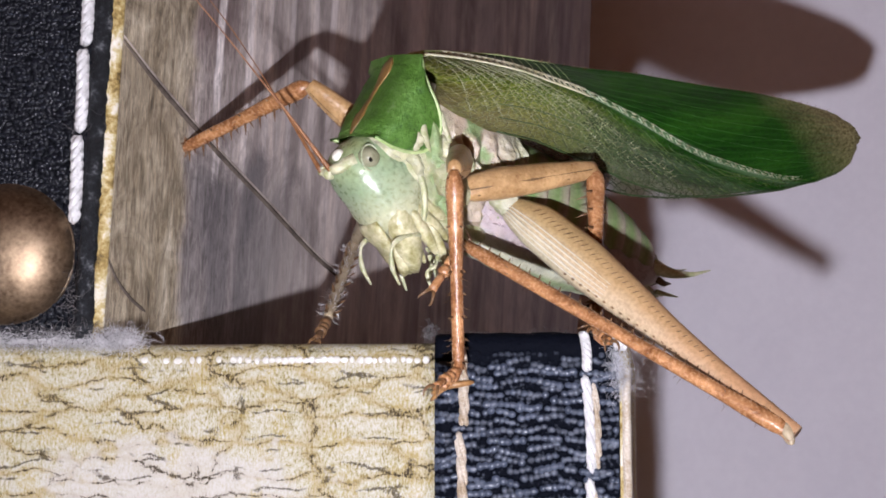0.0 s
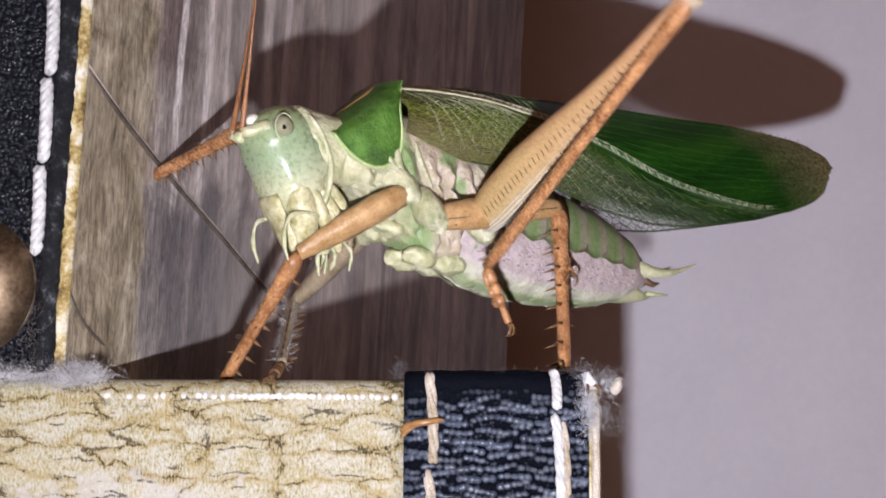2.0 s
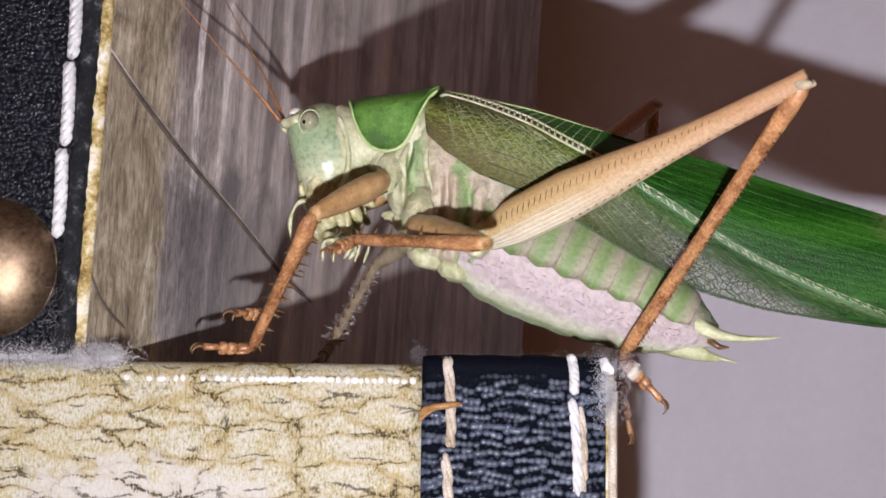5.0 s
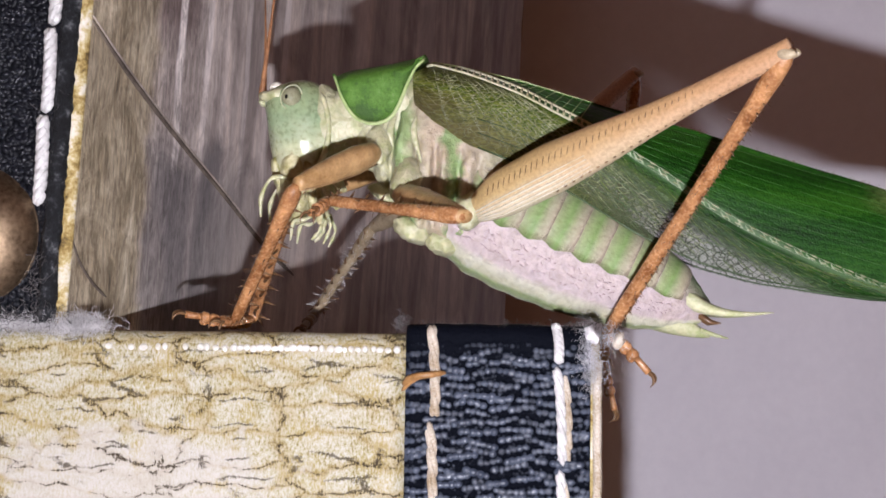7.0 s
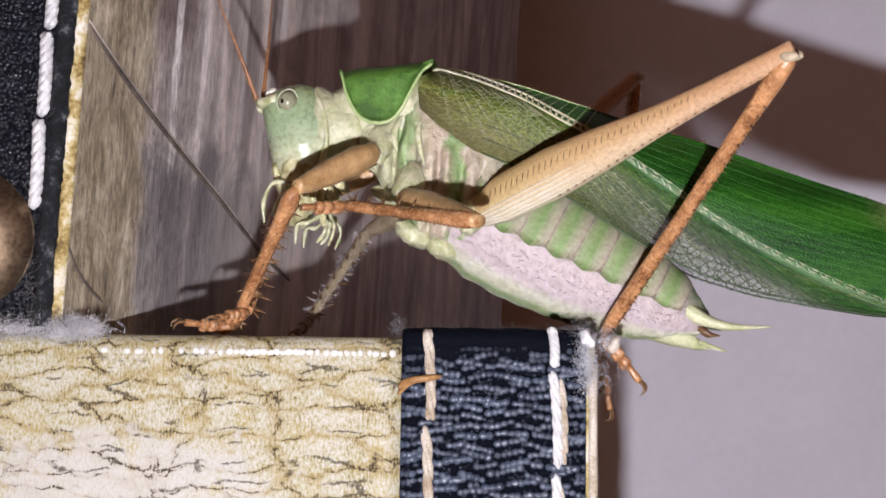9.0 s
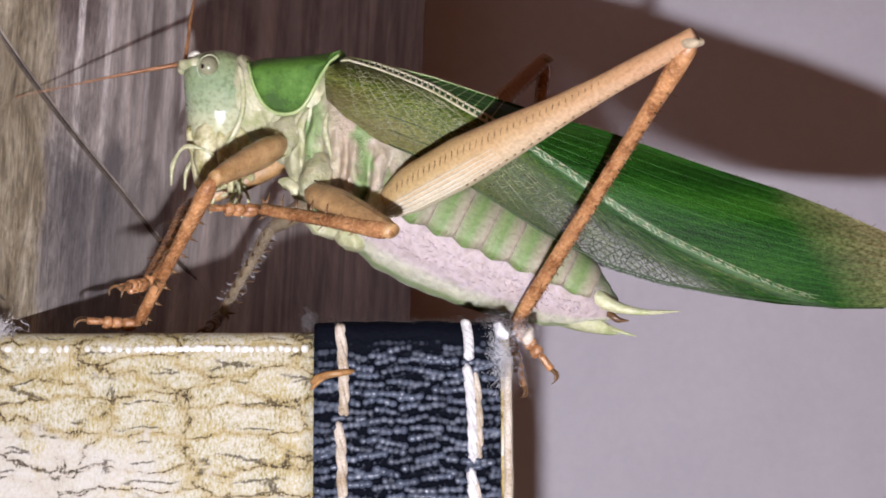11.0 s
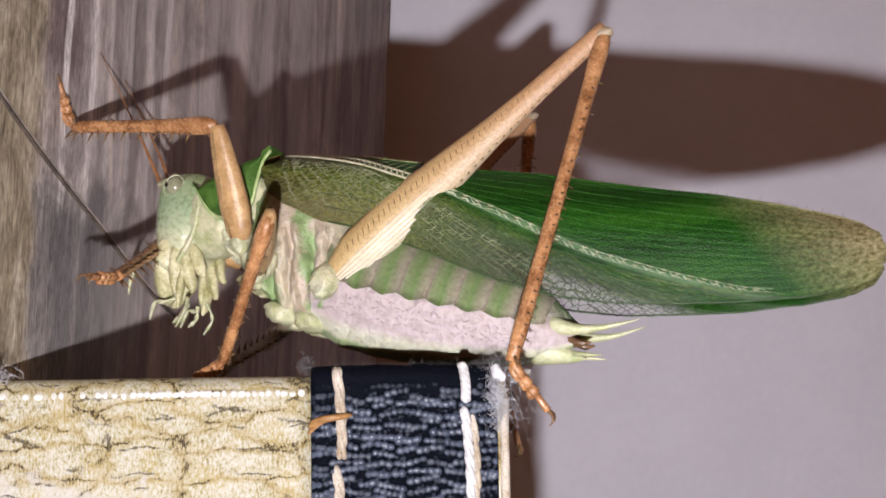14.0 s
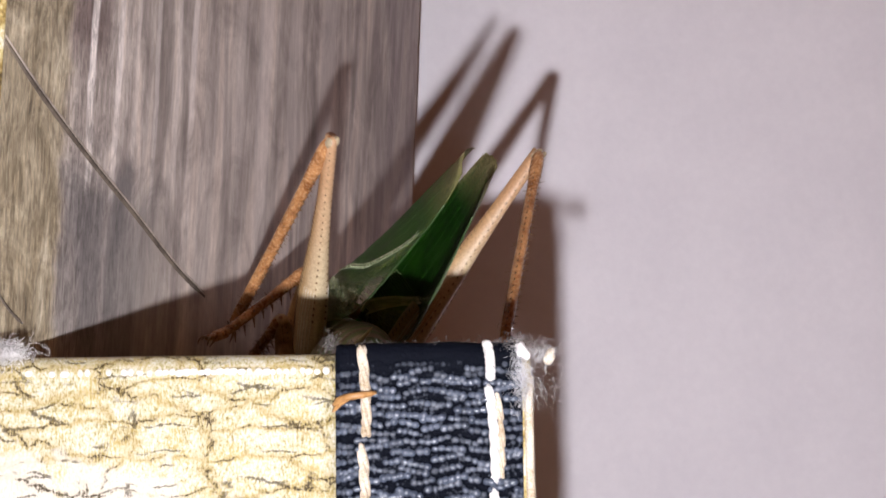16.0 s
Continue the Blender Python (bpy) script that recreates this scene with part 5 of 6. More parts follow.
HEAD = Vector((-8.4, 0, 9.6))
HC = Vector((-9.9, 0, 8.15)) - HEAD
HP = np.array([(3.78, -0.7, 0.5, 0.4), (3.55, -1.6, 1.2, 1.15), (3.0, -2.25, 1.8, 1.65), (2.2, -2.4, 2.2, 2.0), (1.0, -2.4, 2.45, 2.2), (-0.2, -2.35, 2.4, 2.25),
               (-1.0, -2.25, 2.1, 2.1), (-1.6, -2.05, 1.7, 1.9), (-2.1, -1.75, 1.2, 1.6), (-2.5, -1.4, 0.8, 1.2), (-2.8, -1.0, 0.3, 0.7)])[::-1]
bm = bmesh.new()
rings = []
for i in range(45):
    z = 3.78 - 6.58 * (i / 44)
    fr, bk, w = (float(np.interp(z, HP[:, 0], HP[:, k])) for k in (1, 2, 3))
    c, r, ring = (fr + bk) / 2, (bk - fr) / 2, []
    for j in range(48):
        a = 2 * math.pi * j / 48
        x, y = c + r * math.copysign(abs(math.cos(a)) ** 0.85, math.cos(a)), w * math.copysign(abs(math.sin(a)) ** 0.85, math.sin(a))
        side_on, front_on = abs(math.sin(a)) ** 2, max(0.0, -math.cos(a))
        low = min(1.0, max(0.0, (1.4 - z) / 1.2))
        d = -0.16 * math.exp(-((x + 0.75 + 0.12 * z) / 0.15) ** 2) * side_on * low - 0.13 * math.exp(-((x - 1.15 - 0.1 * z) / 0.2) ** 2) * side_on * low
        d -= 0.17 * math.exp(-((z + 0.9 - 0.2 * math.cos(3 * a)) / 0.13) ** 2) * front_on
        d -= 0.10 * math.exp(-((abs(y) - 1.1 - 0.08 * z) / 0.14) ** 2) * front_on * low
        p = Vector((x, y, z))
        d += 0.07 * noise.noise(p * 0.9) + 0.02 * noise.noise(p * 2.7) + 0.008 * noise.noise(p * 6)
        ring.append(Vector((x + d * math.cos(a), y + d * math.sin(a), z)) + HC)
    rings.append(ring)
loft(bm, rings)
uvl = bm.loops.layers.uv.verify()
for f in bm.faces:
    for lp in f.loops:
        lp[uvl].uv = (lp[uvl].uv.x, (3.75 - (lp.vert.co.z - HC.z)) / 8.0)
head = part("head", bm, M["head"], cricket, "pale green upright head")
bm = bmesh.new()
blob(bm, HC + Vector((-2.25, 0, 2.8)), (1, 0, -0.12), 1.1, 0.42, squash=0.9)
part("brow_knob", bm, M["cream"], head)
bm = bmesh.new()
rings = [[Vector((x, w * math.sin(a), zc + h * math.cos(a))) + HC for a in (2 * math.pi * j / 40 for j in range(40))] for x, w, h, zc in ((1.0, 1.9, 2.4, 0.6), (1.6, 2.05, 2.75, 0.7), (2.0, 1.95, 2.6, 0.7), (2.5, 2.12, 2.45, 0.5), (3.0, 2.02, 2.1, 0.45), (3.5, 2.2, 1.9, 0.35), (4.1, 2.15, 1.6, 0.3))]
loft(bm, rings)
for v in bm.verts:
    v.co += Vector((0.05, 0.15 * math.copysign(1, v.co.y), 0.1)) * noise.noise(v.co * 1.6)
part("neck", bm, M["flesh"], head, "cream neck membrane")
for side in (-1, 1):
    bm = bmesh.new()
    blob(bm, HC + Vector((-0.35, side * 1.72, 2.55)), (0.25, 0, 1), 1.3, 0.6, squash=1.15, n=20, up=(0, 1, 0))
    eye_ob = part("eye", bm, M["eye"], head, "oval grey-green compound eye")
    bm = bmesh.new()
    blob(bm, HC + Vector((-0.62, side * 2.36, 2.52)), (0.2, 0, 1), 0.3, 0.14, squash=0.8, n=12, up=(0, 1, 0))
    part("pseudopupil", bm, M["pupil"], eye_ob)
    bm = bmesh.new()
    tube(bm, [HC + Vector((-0.35 + 0.68 * math.cos(a) + 0.15 * math.sin(a), side * (1.9 - 0.12 * math.cos(a)), 2.55 + 0.72 * math.sin(a))) for a in np.linspace(0, 2 * math.pi, 33)], 0.05, 6)
    part("eye_ring", bm, M["head"], head, "pale ring round the eye")
    bm = bmesh.new()
    tube(bm, [HC + Vector(p) for p in ((-1.0, side * 1.35, 2.8), (-1.6, side * 1.1, 2.9), (-2.0, side * 0.95, 2.9), (-2.1, side * 0.88, 2.95), (-2.5, side * 0.66, 3.05))], [0.46, 0.42, 0.32, 0.36, 0.26], 10)
    part("scape", bm, M["cream"], head, "pale antenna socket")
    bm = bmesh.new()
    tube(bm, smooth_path([HC + Vector(p) for p in ((1.6, side * 1.75, 2.6), (1.85, side * 1.9, 1.2), (1.7, side * 1.95, -0.4), (1.0, side * 1.85, -1.7), (0.2, side * 1.7, -2.6))], 16), [0.05] + [0.2] * 14 + [0.08], 7)
    part("cheek_ridge", bm, M["cream"], head)
    bm = bmesh.new()
    loft(bm, [[(HC + Vector((x0 + rx * math.cos(a), side * (y0 + ry * math.sin(a)), z + 0.06 * math.sin(3 * a)))) for a in (2 * math.pi * j / 18 for j in range(18))]
              for z, x0, rx, y0, ry in ((-0.7, -0.7, 0.35, 1.55, 0.4), (-1.2, -0.75, 0.8, 1.42, 0.72), (-2.0, -0.85, 0.98, 1.32, 0.82), (-3.0, -0.95, 0.95, 1.12, 0.8), (-3.9, -1.05, 0.8, 0.85, 0.7), (-4.6, -1.15, 0.52, 0.55, 0.5), (-5.0, -1.2, 0.15, 0.35, 0.2))])
    for v in bm.verts:
        v.co += Vector((0.08, 0.08, 0.05)) * noise.noise(v.co * 2.3)
    part("mandible", bm, M["mouth"], head)
    for x0, z0, ln, r, dx in ((0.2, -2.9, 3.9, 0.55, 0.05), (0.95, -2.7, 3.6, 0.5, 0.3), (0.55, -4.1, 2.6, 0.4, -0.1), (1.55, -2.1, 2.8, 0.42, 0.45)):
        bm = bmesh.new()
        blob(bm, HC + Vector((x0, side * (1.5 - 0.25 * abs(x0 - 0.4)), z0)), (dx, -side * 0.12, -1), ln, r, squash=0.8, n=12)
        for v in bm.verts:
            v.co += Vector((0.1, 0.1, 0.06)) * noise.noise(v.co * 2.0)
        part("maxilla", bm, M["mouth"], head)
    for pts, rad in (([(0.1, 1.5, -3.1), (-1.2, 2.1, -2.4), (-2.3, 2.1, -2.3), (-3.1, 2.0, -3.3), (-3.3, 1.9, -4.5)], 0.15),
                     ([(0.4, 1.2, -4.6), (-0.5, 1.7, -5.0), (-1.2, 1.7, -5.0), (-1.6, 1.6, -6.1)], 0.14),
                     ([(0.9, 1.0, -4.6), (1.1, 1.5, -5.6), (0.5, 1.5, -6.6)], 0.12),
                     ([(0.6, 0.5, -4.9), (0.3, 0.8, -5.7), (-0.3, 0.8, -6.2)], 0.15)):
        bm = bmesh.new()
        tube(bm, smooth_path([HC + Vector((x, side * y, z)) for x, y, z in pts], 16), [rad * (1 + 0.28 * math.sin(i * 1.25)) * (0.9 if i < 15 else 0.5) for i in range(16)], 7)
        part("palp", bm, M["cream"], head, "thin pale mouth palp")
bm = bmesh.new()
loft(bm, [[(HC + Vector((x0 + 0.42 * math.cos(a), w * math.sin(a), z))) for a in (2 * math.pi * j / 20 for j in range(20))] for z, x0, w in ((-0.9, -2.0, 1.1), (-1.3, -2.08, 1.25), (-2.0, -2.02, 1.15), (-2.4, -1.95, 0.92), (-2.6, -1.85, 0.98), (-3.5, -1.85, 1.05), (-4.3, -1.75, 0.82), (-4.8, -1.6, 0.35))])
for v in bm.verts:
    v.co += Vector((0.07, 0.05, 0.05)) * noise.noise(v.co * 2.1)
part("labrum", bm, M["mouth"], head)
bm = bmesh.new()
blob(bm, HC + Vector((-1.45, -0.55, 3.5)), (1, 0, 0.1), 0.9, 0.34)
part("crown_spot", bm, M["ocellus"], head, "white shining crown spot")

part = body_part

# antennae: each in its own space along +x, with a slow droop
feelers = {}
for side, key in ((-1, "L"), (1, "R")):
    bm = bmesh.new()
    tube(bm, smooth_path([(0, 0, 0), (6, 0, 0.25), (16, 0, 0.2), (30, 0, -1.2), (46, 0, -4.5)], 46), [max(0.035, 0.16 - 0.008 * i) * (1 + 0.14 * (i % 2)) for i in range(46)], 6)
    feelers[key] = part("antenna", bm, M["feeler"], cricket, "long thin orange antenna")
FEEL = {"L": HEAD + Vector((1.02 * (HC.x - 2.48), -0.8, 1.1 * (HC.z + 3.05))), "R": HEAD + Vector((1.02 * (HC.x - 2.48), 0.8, 1.1 * (HC.z + 3.05)))}


part = finish


# legs: each segment in its own space, +x from joint to joint, +z away from the bend
def femur_profile(L, prof, flat, n=26, m=14):
    rings = []
    for i in range(n):
        f = i / (n - 1)
        r = prof(f)
        rings.append([(L * f, r * flat * math.copysign(abs(math.sin(a)) ** 0.9, math.sin(a)), r * math.cos(a) + (0.25 - 0.2 * f) * r) for a in (2 * math.pi * j / m for j in range(m))])
    return rings


THIGH = table_of([0, 0.04, 0.13, 0.3, 0.45, 0.6, 0.75, 0.92, 1.0], [0.3, 1.0, 1.62, 1.72, 1.42, 1.02, 0.78, 0.68, 0.62])
legs = {}
for key in ("FL", "FR", "ML", "MR", "HL", "HR"):
    L1, L2, L3 = LEN[key[0]]
    near = key[1] == "L"
    hind = key[0] == "H"
    bm = bmesh.new()
    if hind:
        loft(bm, femur_profile(L1, THIGH, 0.72, 34, 18))
        femur = part("femur", bm, M["hind_femur"], cricket, "tan hind thigh tapering to the knee")
        for side in (-1, 1):
            bm = bmesh.new()
            for k in range(34):
                x = 3.4 + 0.5 * k
                r = THIGH(x / L1)
                pts = []
                for q in (0, 0.5, 1):
                    c = 0.50 - 0.34 * q
                    pts.append((x - 0.36 * q * (r / 1.9), side * (r * 0.72 * max(0.0, 1 - c * c) ** 0.45 + 0.02), r * c + (0.25 - 0.2 * x / L1) * r))
                tube(bm, pts, [0.015, 0.042, 0.012], 5)
            part("chevron_band", bm, M["chevron"], femur, "fine brown chevron markings")
            # ridges of the thigh; their gloss is put into the white colour
            bm = bmesh.new()
            for zz, rr in ((-0.20, 0.05), (-0.38, 0.07), (-0.56, 0.08), (-0.72, 0.07), (-0.86, 0.055)):
                pts = []
                for f in np.linspace(0.04, 0.42, 14):
                    r = THIGH(f)
                    pts.append((L1 * f, side * (r * 0.72 * max(0.0, 1 - zz * zz) ** 0.45 + 0.02), r * zz + (0.25 - 0.2 * f) * r))
                tube(bm, pts, [0.03] + [rr] * 9 + [rr * 0.7, rr * 0.5, rr * 0.3, 0.02], 5)
            part("keel", bm, M["keel"], femur, "shiny white ridges")
        bm = bmesh.new()
        for k in range(26):
            x = 8 + 0.7 * k
            r = THIGH(x / L1)
            for side in (-1, 1):
                blob(bm, (x, side * r * 0.34, -r * 0.72), (1, 0, 0), 0.26, 0.09, n=5)
        part("dotting", bm, M["chevron"], femur)
        bm = bmesh.new()
        for side in (-1, 1):
            blob(bm, (L1 - 0.35, side * 0.32, -0.2), (1, 0, -0.5), 1.3, 0.36, squash=0.7)
        part("knee_lobe", bm, M["far_leg"], femur, "pale knee lobe")
    else:
        loft(bm, femur_profile(L1, table_of([0, 0.03, 0.1, 0.3, 0.6, 0.88, 1.0], [0.2, 0.6, 0.95, 1.15, 1.02, 0.75, 0.55]), 0.75))
        femur = part("femur", bm, M["far_leg" if key == "MR" else "thigh"], cricket, "tan thigh")
        bm = bmesh.new()
        for side in (-1, 1):
            for k in range(9):
                blob(bm, (1.2 + 0.85 * k, side * 0.42, -0.55), (1, 0, 0), 0.24, 0.07, n=5)
            tube(bm, [(0.6, side * 0.66, -0.15), (L1 * 0.5, side * 0.68, -0.2), (L1 * 0.95, side * 0.46, -0.15)], [0.05, 0.11, 0.05], 5)
        part("dotting", bm, M["chevron"], femur)
    bm = bmesh.new()
    blob(bm, (0.1, 0, 0), (1, 0, 0), 1.7 if not hind else 1.8, 0.72 if not hind else 0.72, n=12)
    for v in bm.verts:
        v.co += Vector((0.1, 0.1, 0.1)) * noise.noise(v.co * 1.8)
    part("trochanter", bm, M["cream"], femur, "pale hip joint")
    r0 = 0.62 if hind else 0.56
    bm = bmesh.new()
    prof = table_of([0, 0.03, 0.1, 0.2, 0.5, 0.92, 1.0], [0.5, 0.95, 1.05, 0.85, 0.78, 0.85, 0.7] if hind else [0.5, 1.0, 1.25, 1.1, 0.85, 0.85, 0.7])
    tube(bm, [(L2 * i / 23, 0, 0) for i in range(24)], [r0 * prof(i / 23) for i in range(24)], 10, flat=0.85)
    mat_leg = M["far_leg" if key == "MR" else "leg"]
    tibia = part("tibia", bm, mat_leg, cricket, "orange-brown spiny shin" if key != "MR" else "pale tan spiny shin")
    nsp = 26 if hind else 8
    rr = random.Random(ord(key[0]) + ord(key[1]))
    for side in (-1, 1):
        bm = bmesh.new()
        for k in range(nsp):
            x = L2 * (0.16 + 0.8 * k / (nsp - 1))
            ln = (0.42 if hind else 1.0) * rr.uniform(0.8, 1.15)
            zs_ = (1 if hind else -1)
            tube(bm, [(x, side * 0.3, zs_ * 0.35), (x + 0.3 * ln, side * (0.3 + 0.35 * ln), zs_ * (0.35 + 0.75 * ln))], [0.12 if not hind else 0.08, 0.012], 5)
            if not hind and k % 2:
                tube(bm, [(x, side * 0.3, 0.3), (x + 0.2, side * 0.45, 0.65)], [0.08, 0.015], 4)
        tube(bm, [(L2 - 0.3, side * 0.3, 0.3 if hind else -0.3), (L2 + 0.5, side * 0.5, 0.8 if hind else -0.8)], [0.13, 0.02], 5)
        part("spine_comb", bm, M["spine"], tibia, "comb of dark spines")
    bm = bmesh.new()
    for _ in range(190 if key == "MR" else 70 if not hind else 110):
        x, a = L2 * rr.uniform(0.02, 0.98), rr.uniform(0, 2 * math.pi)
        d = Vector((0.35, math.cos(a), math.sin(a))).normalized()
        p = Vector((x, 0.38 * math.cos(a), 0.42 * math.sin(a)))
        e = p + d * rr.uniform(0.3, 0.7) * (1.15 if key == "MR" else 1)
        tube(bm, [p, (p + e) / 2 + Vector((0.08, 0, rr.uniform(-0.1, 0.1))), e], [0.018, 0.014, 0.004], 3)
    part("hair_fringe", bm, M["lint" if key == "MR" else "spine"], tibia)
    bm = bmesh.new()
    seg = [0, 0.30, 0.50, 0.68, 1.0]
    for k in range(4):
        a, b = L3 * seg[k], L3 * seg[k + 1]
        wv = [0.36, 0.36, 0.40, 0.26][k]
        tube(bm, [(a, 0, 0), (a + 0.25 * (b - a), 0, 0), (a + 0.75 * (b - a), 0, 0), (b, 0, 0)], [0.24, wv * 0.9, wv, 0.26], 9, flat=1.15)
        if k < 3:
            blob(bm, (a + 0.6 * (b - a), 0, -0.32), (1, 0, -0.15), (b - a) * 1.05, 0.26, squash=1.25)
    tarsus = part("tarsus", bm, M["spine"] if key == "MR" else mat_leg, cricket, "jointed padded foot")
    bm = bmesh.new()
    for side in (-1, 1):
        tube(bm, smooth_path([(L3 - 0.1, side * 0.1, 0), (L3 + 0.4, side * 0.32, 0.1), (L3 + 0.75, side * 0.45, -0.15), (L3 + 0.8, side * 0.42, -0.5)], 8), [0.13, 0.13, 0.12, 0.1, 0.09, 0.07, 0.05, 0.02], 5)
    part("claw", bm, M["spine"], tarsus, "pair of hooked claws")
    legs[key] = (femur, tibia, tarsus)


# ---- movement ----
def motions():
    def glide(rows):
        """Monotone cubic through rows of (t, values...)."""
        ts = np.array([r[0] for r in rows], float)
        vs = np.array([r[1:] for r in rows], float)
        d = np.diff(vs, axis=0) / np.diff(ts)[:, None]
        m = np.zeros_like(vs)
        for i in range(1, len(ts) - 1):
            h0, h1 = ts[i] - ts[i - 1], ts[i + 1] - ts[i]
            a, b = d[i - 1], d[i]
            w1, w2 = 2 * h1 + h0, h1 + 2 * h0
            same = a * b > 1e-12
            m[i] = np.where(same, (w1 + w2) * a * b / np.where(same, w1 * b + w2 * a, 1.0), 0.0)

        def value(t):
            k = int(np.clip(np.searchsorted(ts, t, side="right") - 1, 0, len(ts) - 2))
            h = ts[k + 1] - ts[k]
            s = float(np.clip((t - ts[k]) / h, 0, 1))
            return ((1 + 2 * s) * (1 - s) ** 2 * vs[k] + s * (1 - s) ** 2 * h * m[k] + s * s * (3 - 2 * s) * vs[k + 1] + s * s * (s - 1) * h * m[k + 1])
        return value

    def turned(axis_x, up, origin):
        """Pose with +x along axis_x and +z near up."""
        x = axis_x.normalized()
        y = up.cross(x)
        y = y.normalized() if y.length > 1e-6 else Vector((0, 1, 0))
        z = x.cross(y)
        m = Matrix((x, y, z)).transposed().to_4x4()
        m.translation = origin * S
        return m

    # body: t, x, y, z, turn about x, y, z
    body = glide([
        (0, 0, 5.2, 9.62, 5.43, -18.22, 39.5),
        (0.5, -0.1, 5.2, 9.54, 5.4, -18.39, 39),
        (1, 0.2, 5.18, 9.66, 5.39, -20.01, 40),
        (1.5, 1.11, 5.05, 9.84, 1.23, -19.18, 39.2),
        (2, 0.81, 6.15, 9.99, 0.06, -18.8, 37.4),
        (2.5, 0.44, 10.13, 10.5, 1.58, -5.36, 3),
        (3, 0.78, 9.66, 10.02, 3.44, -3.45, 0),
        (5.5, 1.38, 7.53, 8.12, 3.99, -1.39, -3),
        (6, 1.44, 6.95, 7.97, 3.54, -1.67, -1.5),
        (7, 1.6, 6.37, 7.93, 2.15, -2.01, -1),
        (8, 2.16, 6.33, 7.86, 2.35, -0.64, -1),
        (10.5, 1.77, 6.19, 7.86, 1.02, -0.36, -1),
        (11, 1.84, 7.75, 8.24, 4.08, 0.09, -3),
        (12.5, 0.87, 8.54, 9, 2.94, 0.96, -9),
        (13, 0.94, 8.08, 8.7, 3.2, 0.7, -8),
        (13.5, -0.38, 7.61, 7.19, -0.19, -2.02, -13),
        (14, -0.47, 10.15, 5.63, -7.69, -8.99, -17),
        (14.5, 1.04, 12.76, 3.13, -11.8, -15.41, -29),
        (15, -0.04, 19.22, 1.02, -15.03, -24.34, -39.5),
        (15.5, -1.73, 28.99, 1.25, -16.68, -25.24, -54.39),
        (16, -3.48, 38.27, -1.76, -24.92, -28.8, -68.51),
    ])
    # the head: t, nod (chin back), turn to its left, tilt, drawn back, raised
    nod = glide([
        (0, 20, -6, -4, 1.64, -1.12),
        (0.5, 18, 0, -4, 1.18, -1.1),
        (1, 12, 16, -4, 0.47, -0.51),
        (1.5, 2, 28, 0, -1.52, 0.21),
        (2, 6, -5, 0, -1.13, 1.2),
        (2.5, 6, -5, 0, 0.4, -0.1),
        (3, 8, -5, 0, 0.4, 0.35),
        (5.5, 12, 0, 0, -0.98, -1.23),
        (6.5, 10, 1, 0, -1.03, -1.03),
        (7, 6, 2, 0, -1.17, -1.33),
        (8, 16, 0, 0, -2.43, -1.95),
        (10.5, 2, 0, 0, -0.26, -0.97),
        (11, 4, 0, 0, -0.82, -0.29),
        (11.5, 2.67, 0, 0, -0.46, 0.13),
        (12, 1.33, 0, 0, -0.41, 0.12),
        (12.5, 0, 0, 0, -0.28, -0.04),
        (13, -10, 0, 0, -0.61, 0.94),
        (13.5, -2, 0, 0, 0.18, 0.75),
        (14, -12, -10, 0, 0, 0),
        (15, -10, 0, 0, 0, 0),
        (16, 0, 0, 0, 0, 0),
    ])
    # bend of the shield: t, nod
    shield = glide([
        (0, 38),
        (0.5, 38),
        (1, 34),
        (1.5, 18),
        (2, 14),
        (2.5, -3),
        (3, -4),
        (5.5, 4),
        (6, 6),
        (7, 5),
        (8, 2),
        (10.5, 1),
        (12.5, 0),
        (13, 0),
        (13.5, 4),
        (14, 9),
        (15, 6),
        (16, 4),
    ])
    # bend of the abdomen: t, pitch, yaw
    tail = glide([
        (0, 11, 0),
        (0.5, 11, 0),
        (1, 11, 0),
        (1.5, 7, 0),
        (2, 4, 0),
        (2.5, 7, 0),
        (3, 4, 0),
        (5.5, 1, 0),
        (8, 2, 0),
        (12.5, 0, 0),
        (13.5, -1, 0),
        (14, -1, 0),
        (14.5, 0, 0),
        (15, 4, 0),
        (15.5, 6, 0),
        (16, 4, 0),
    ])
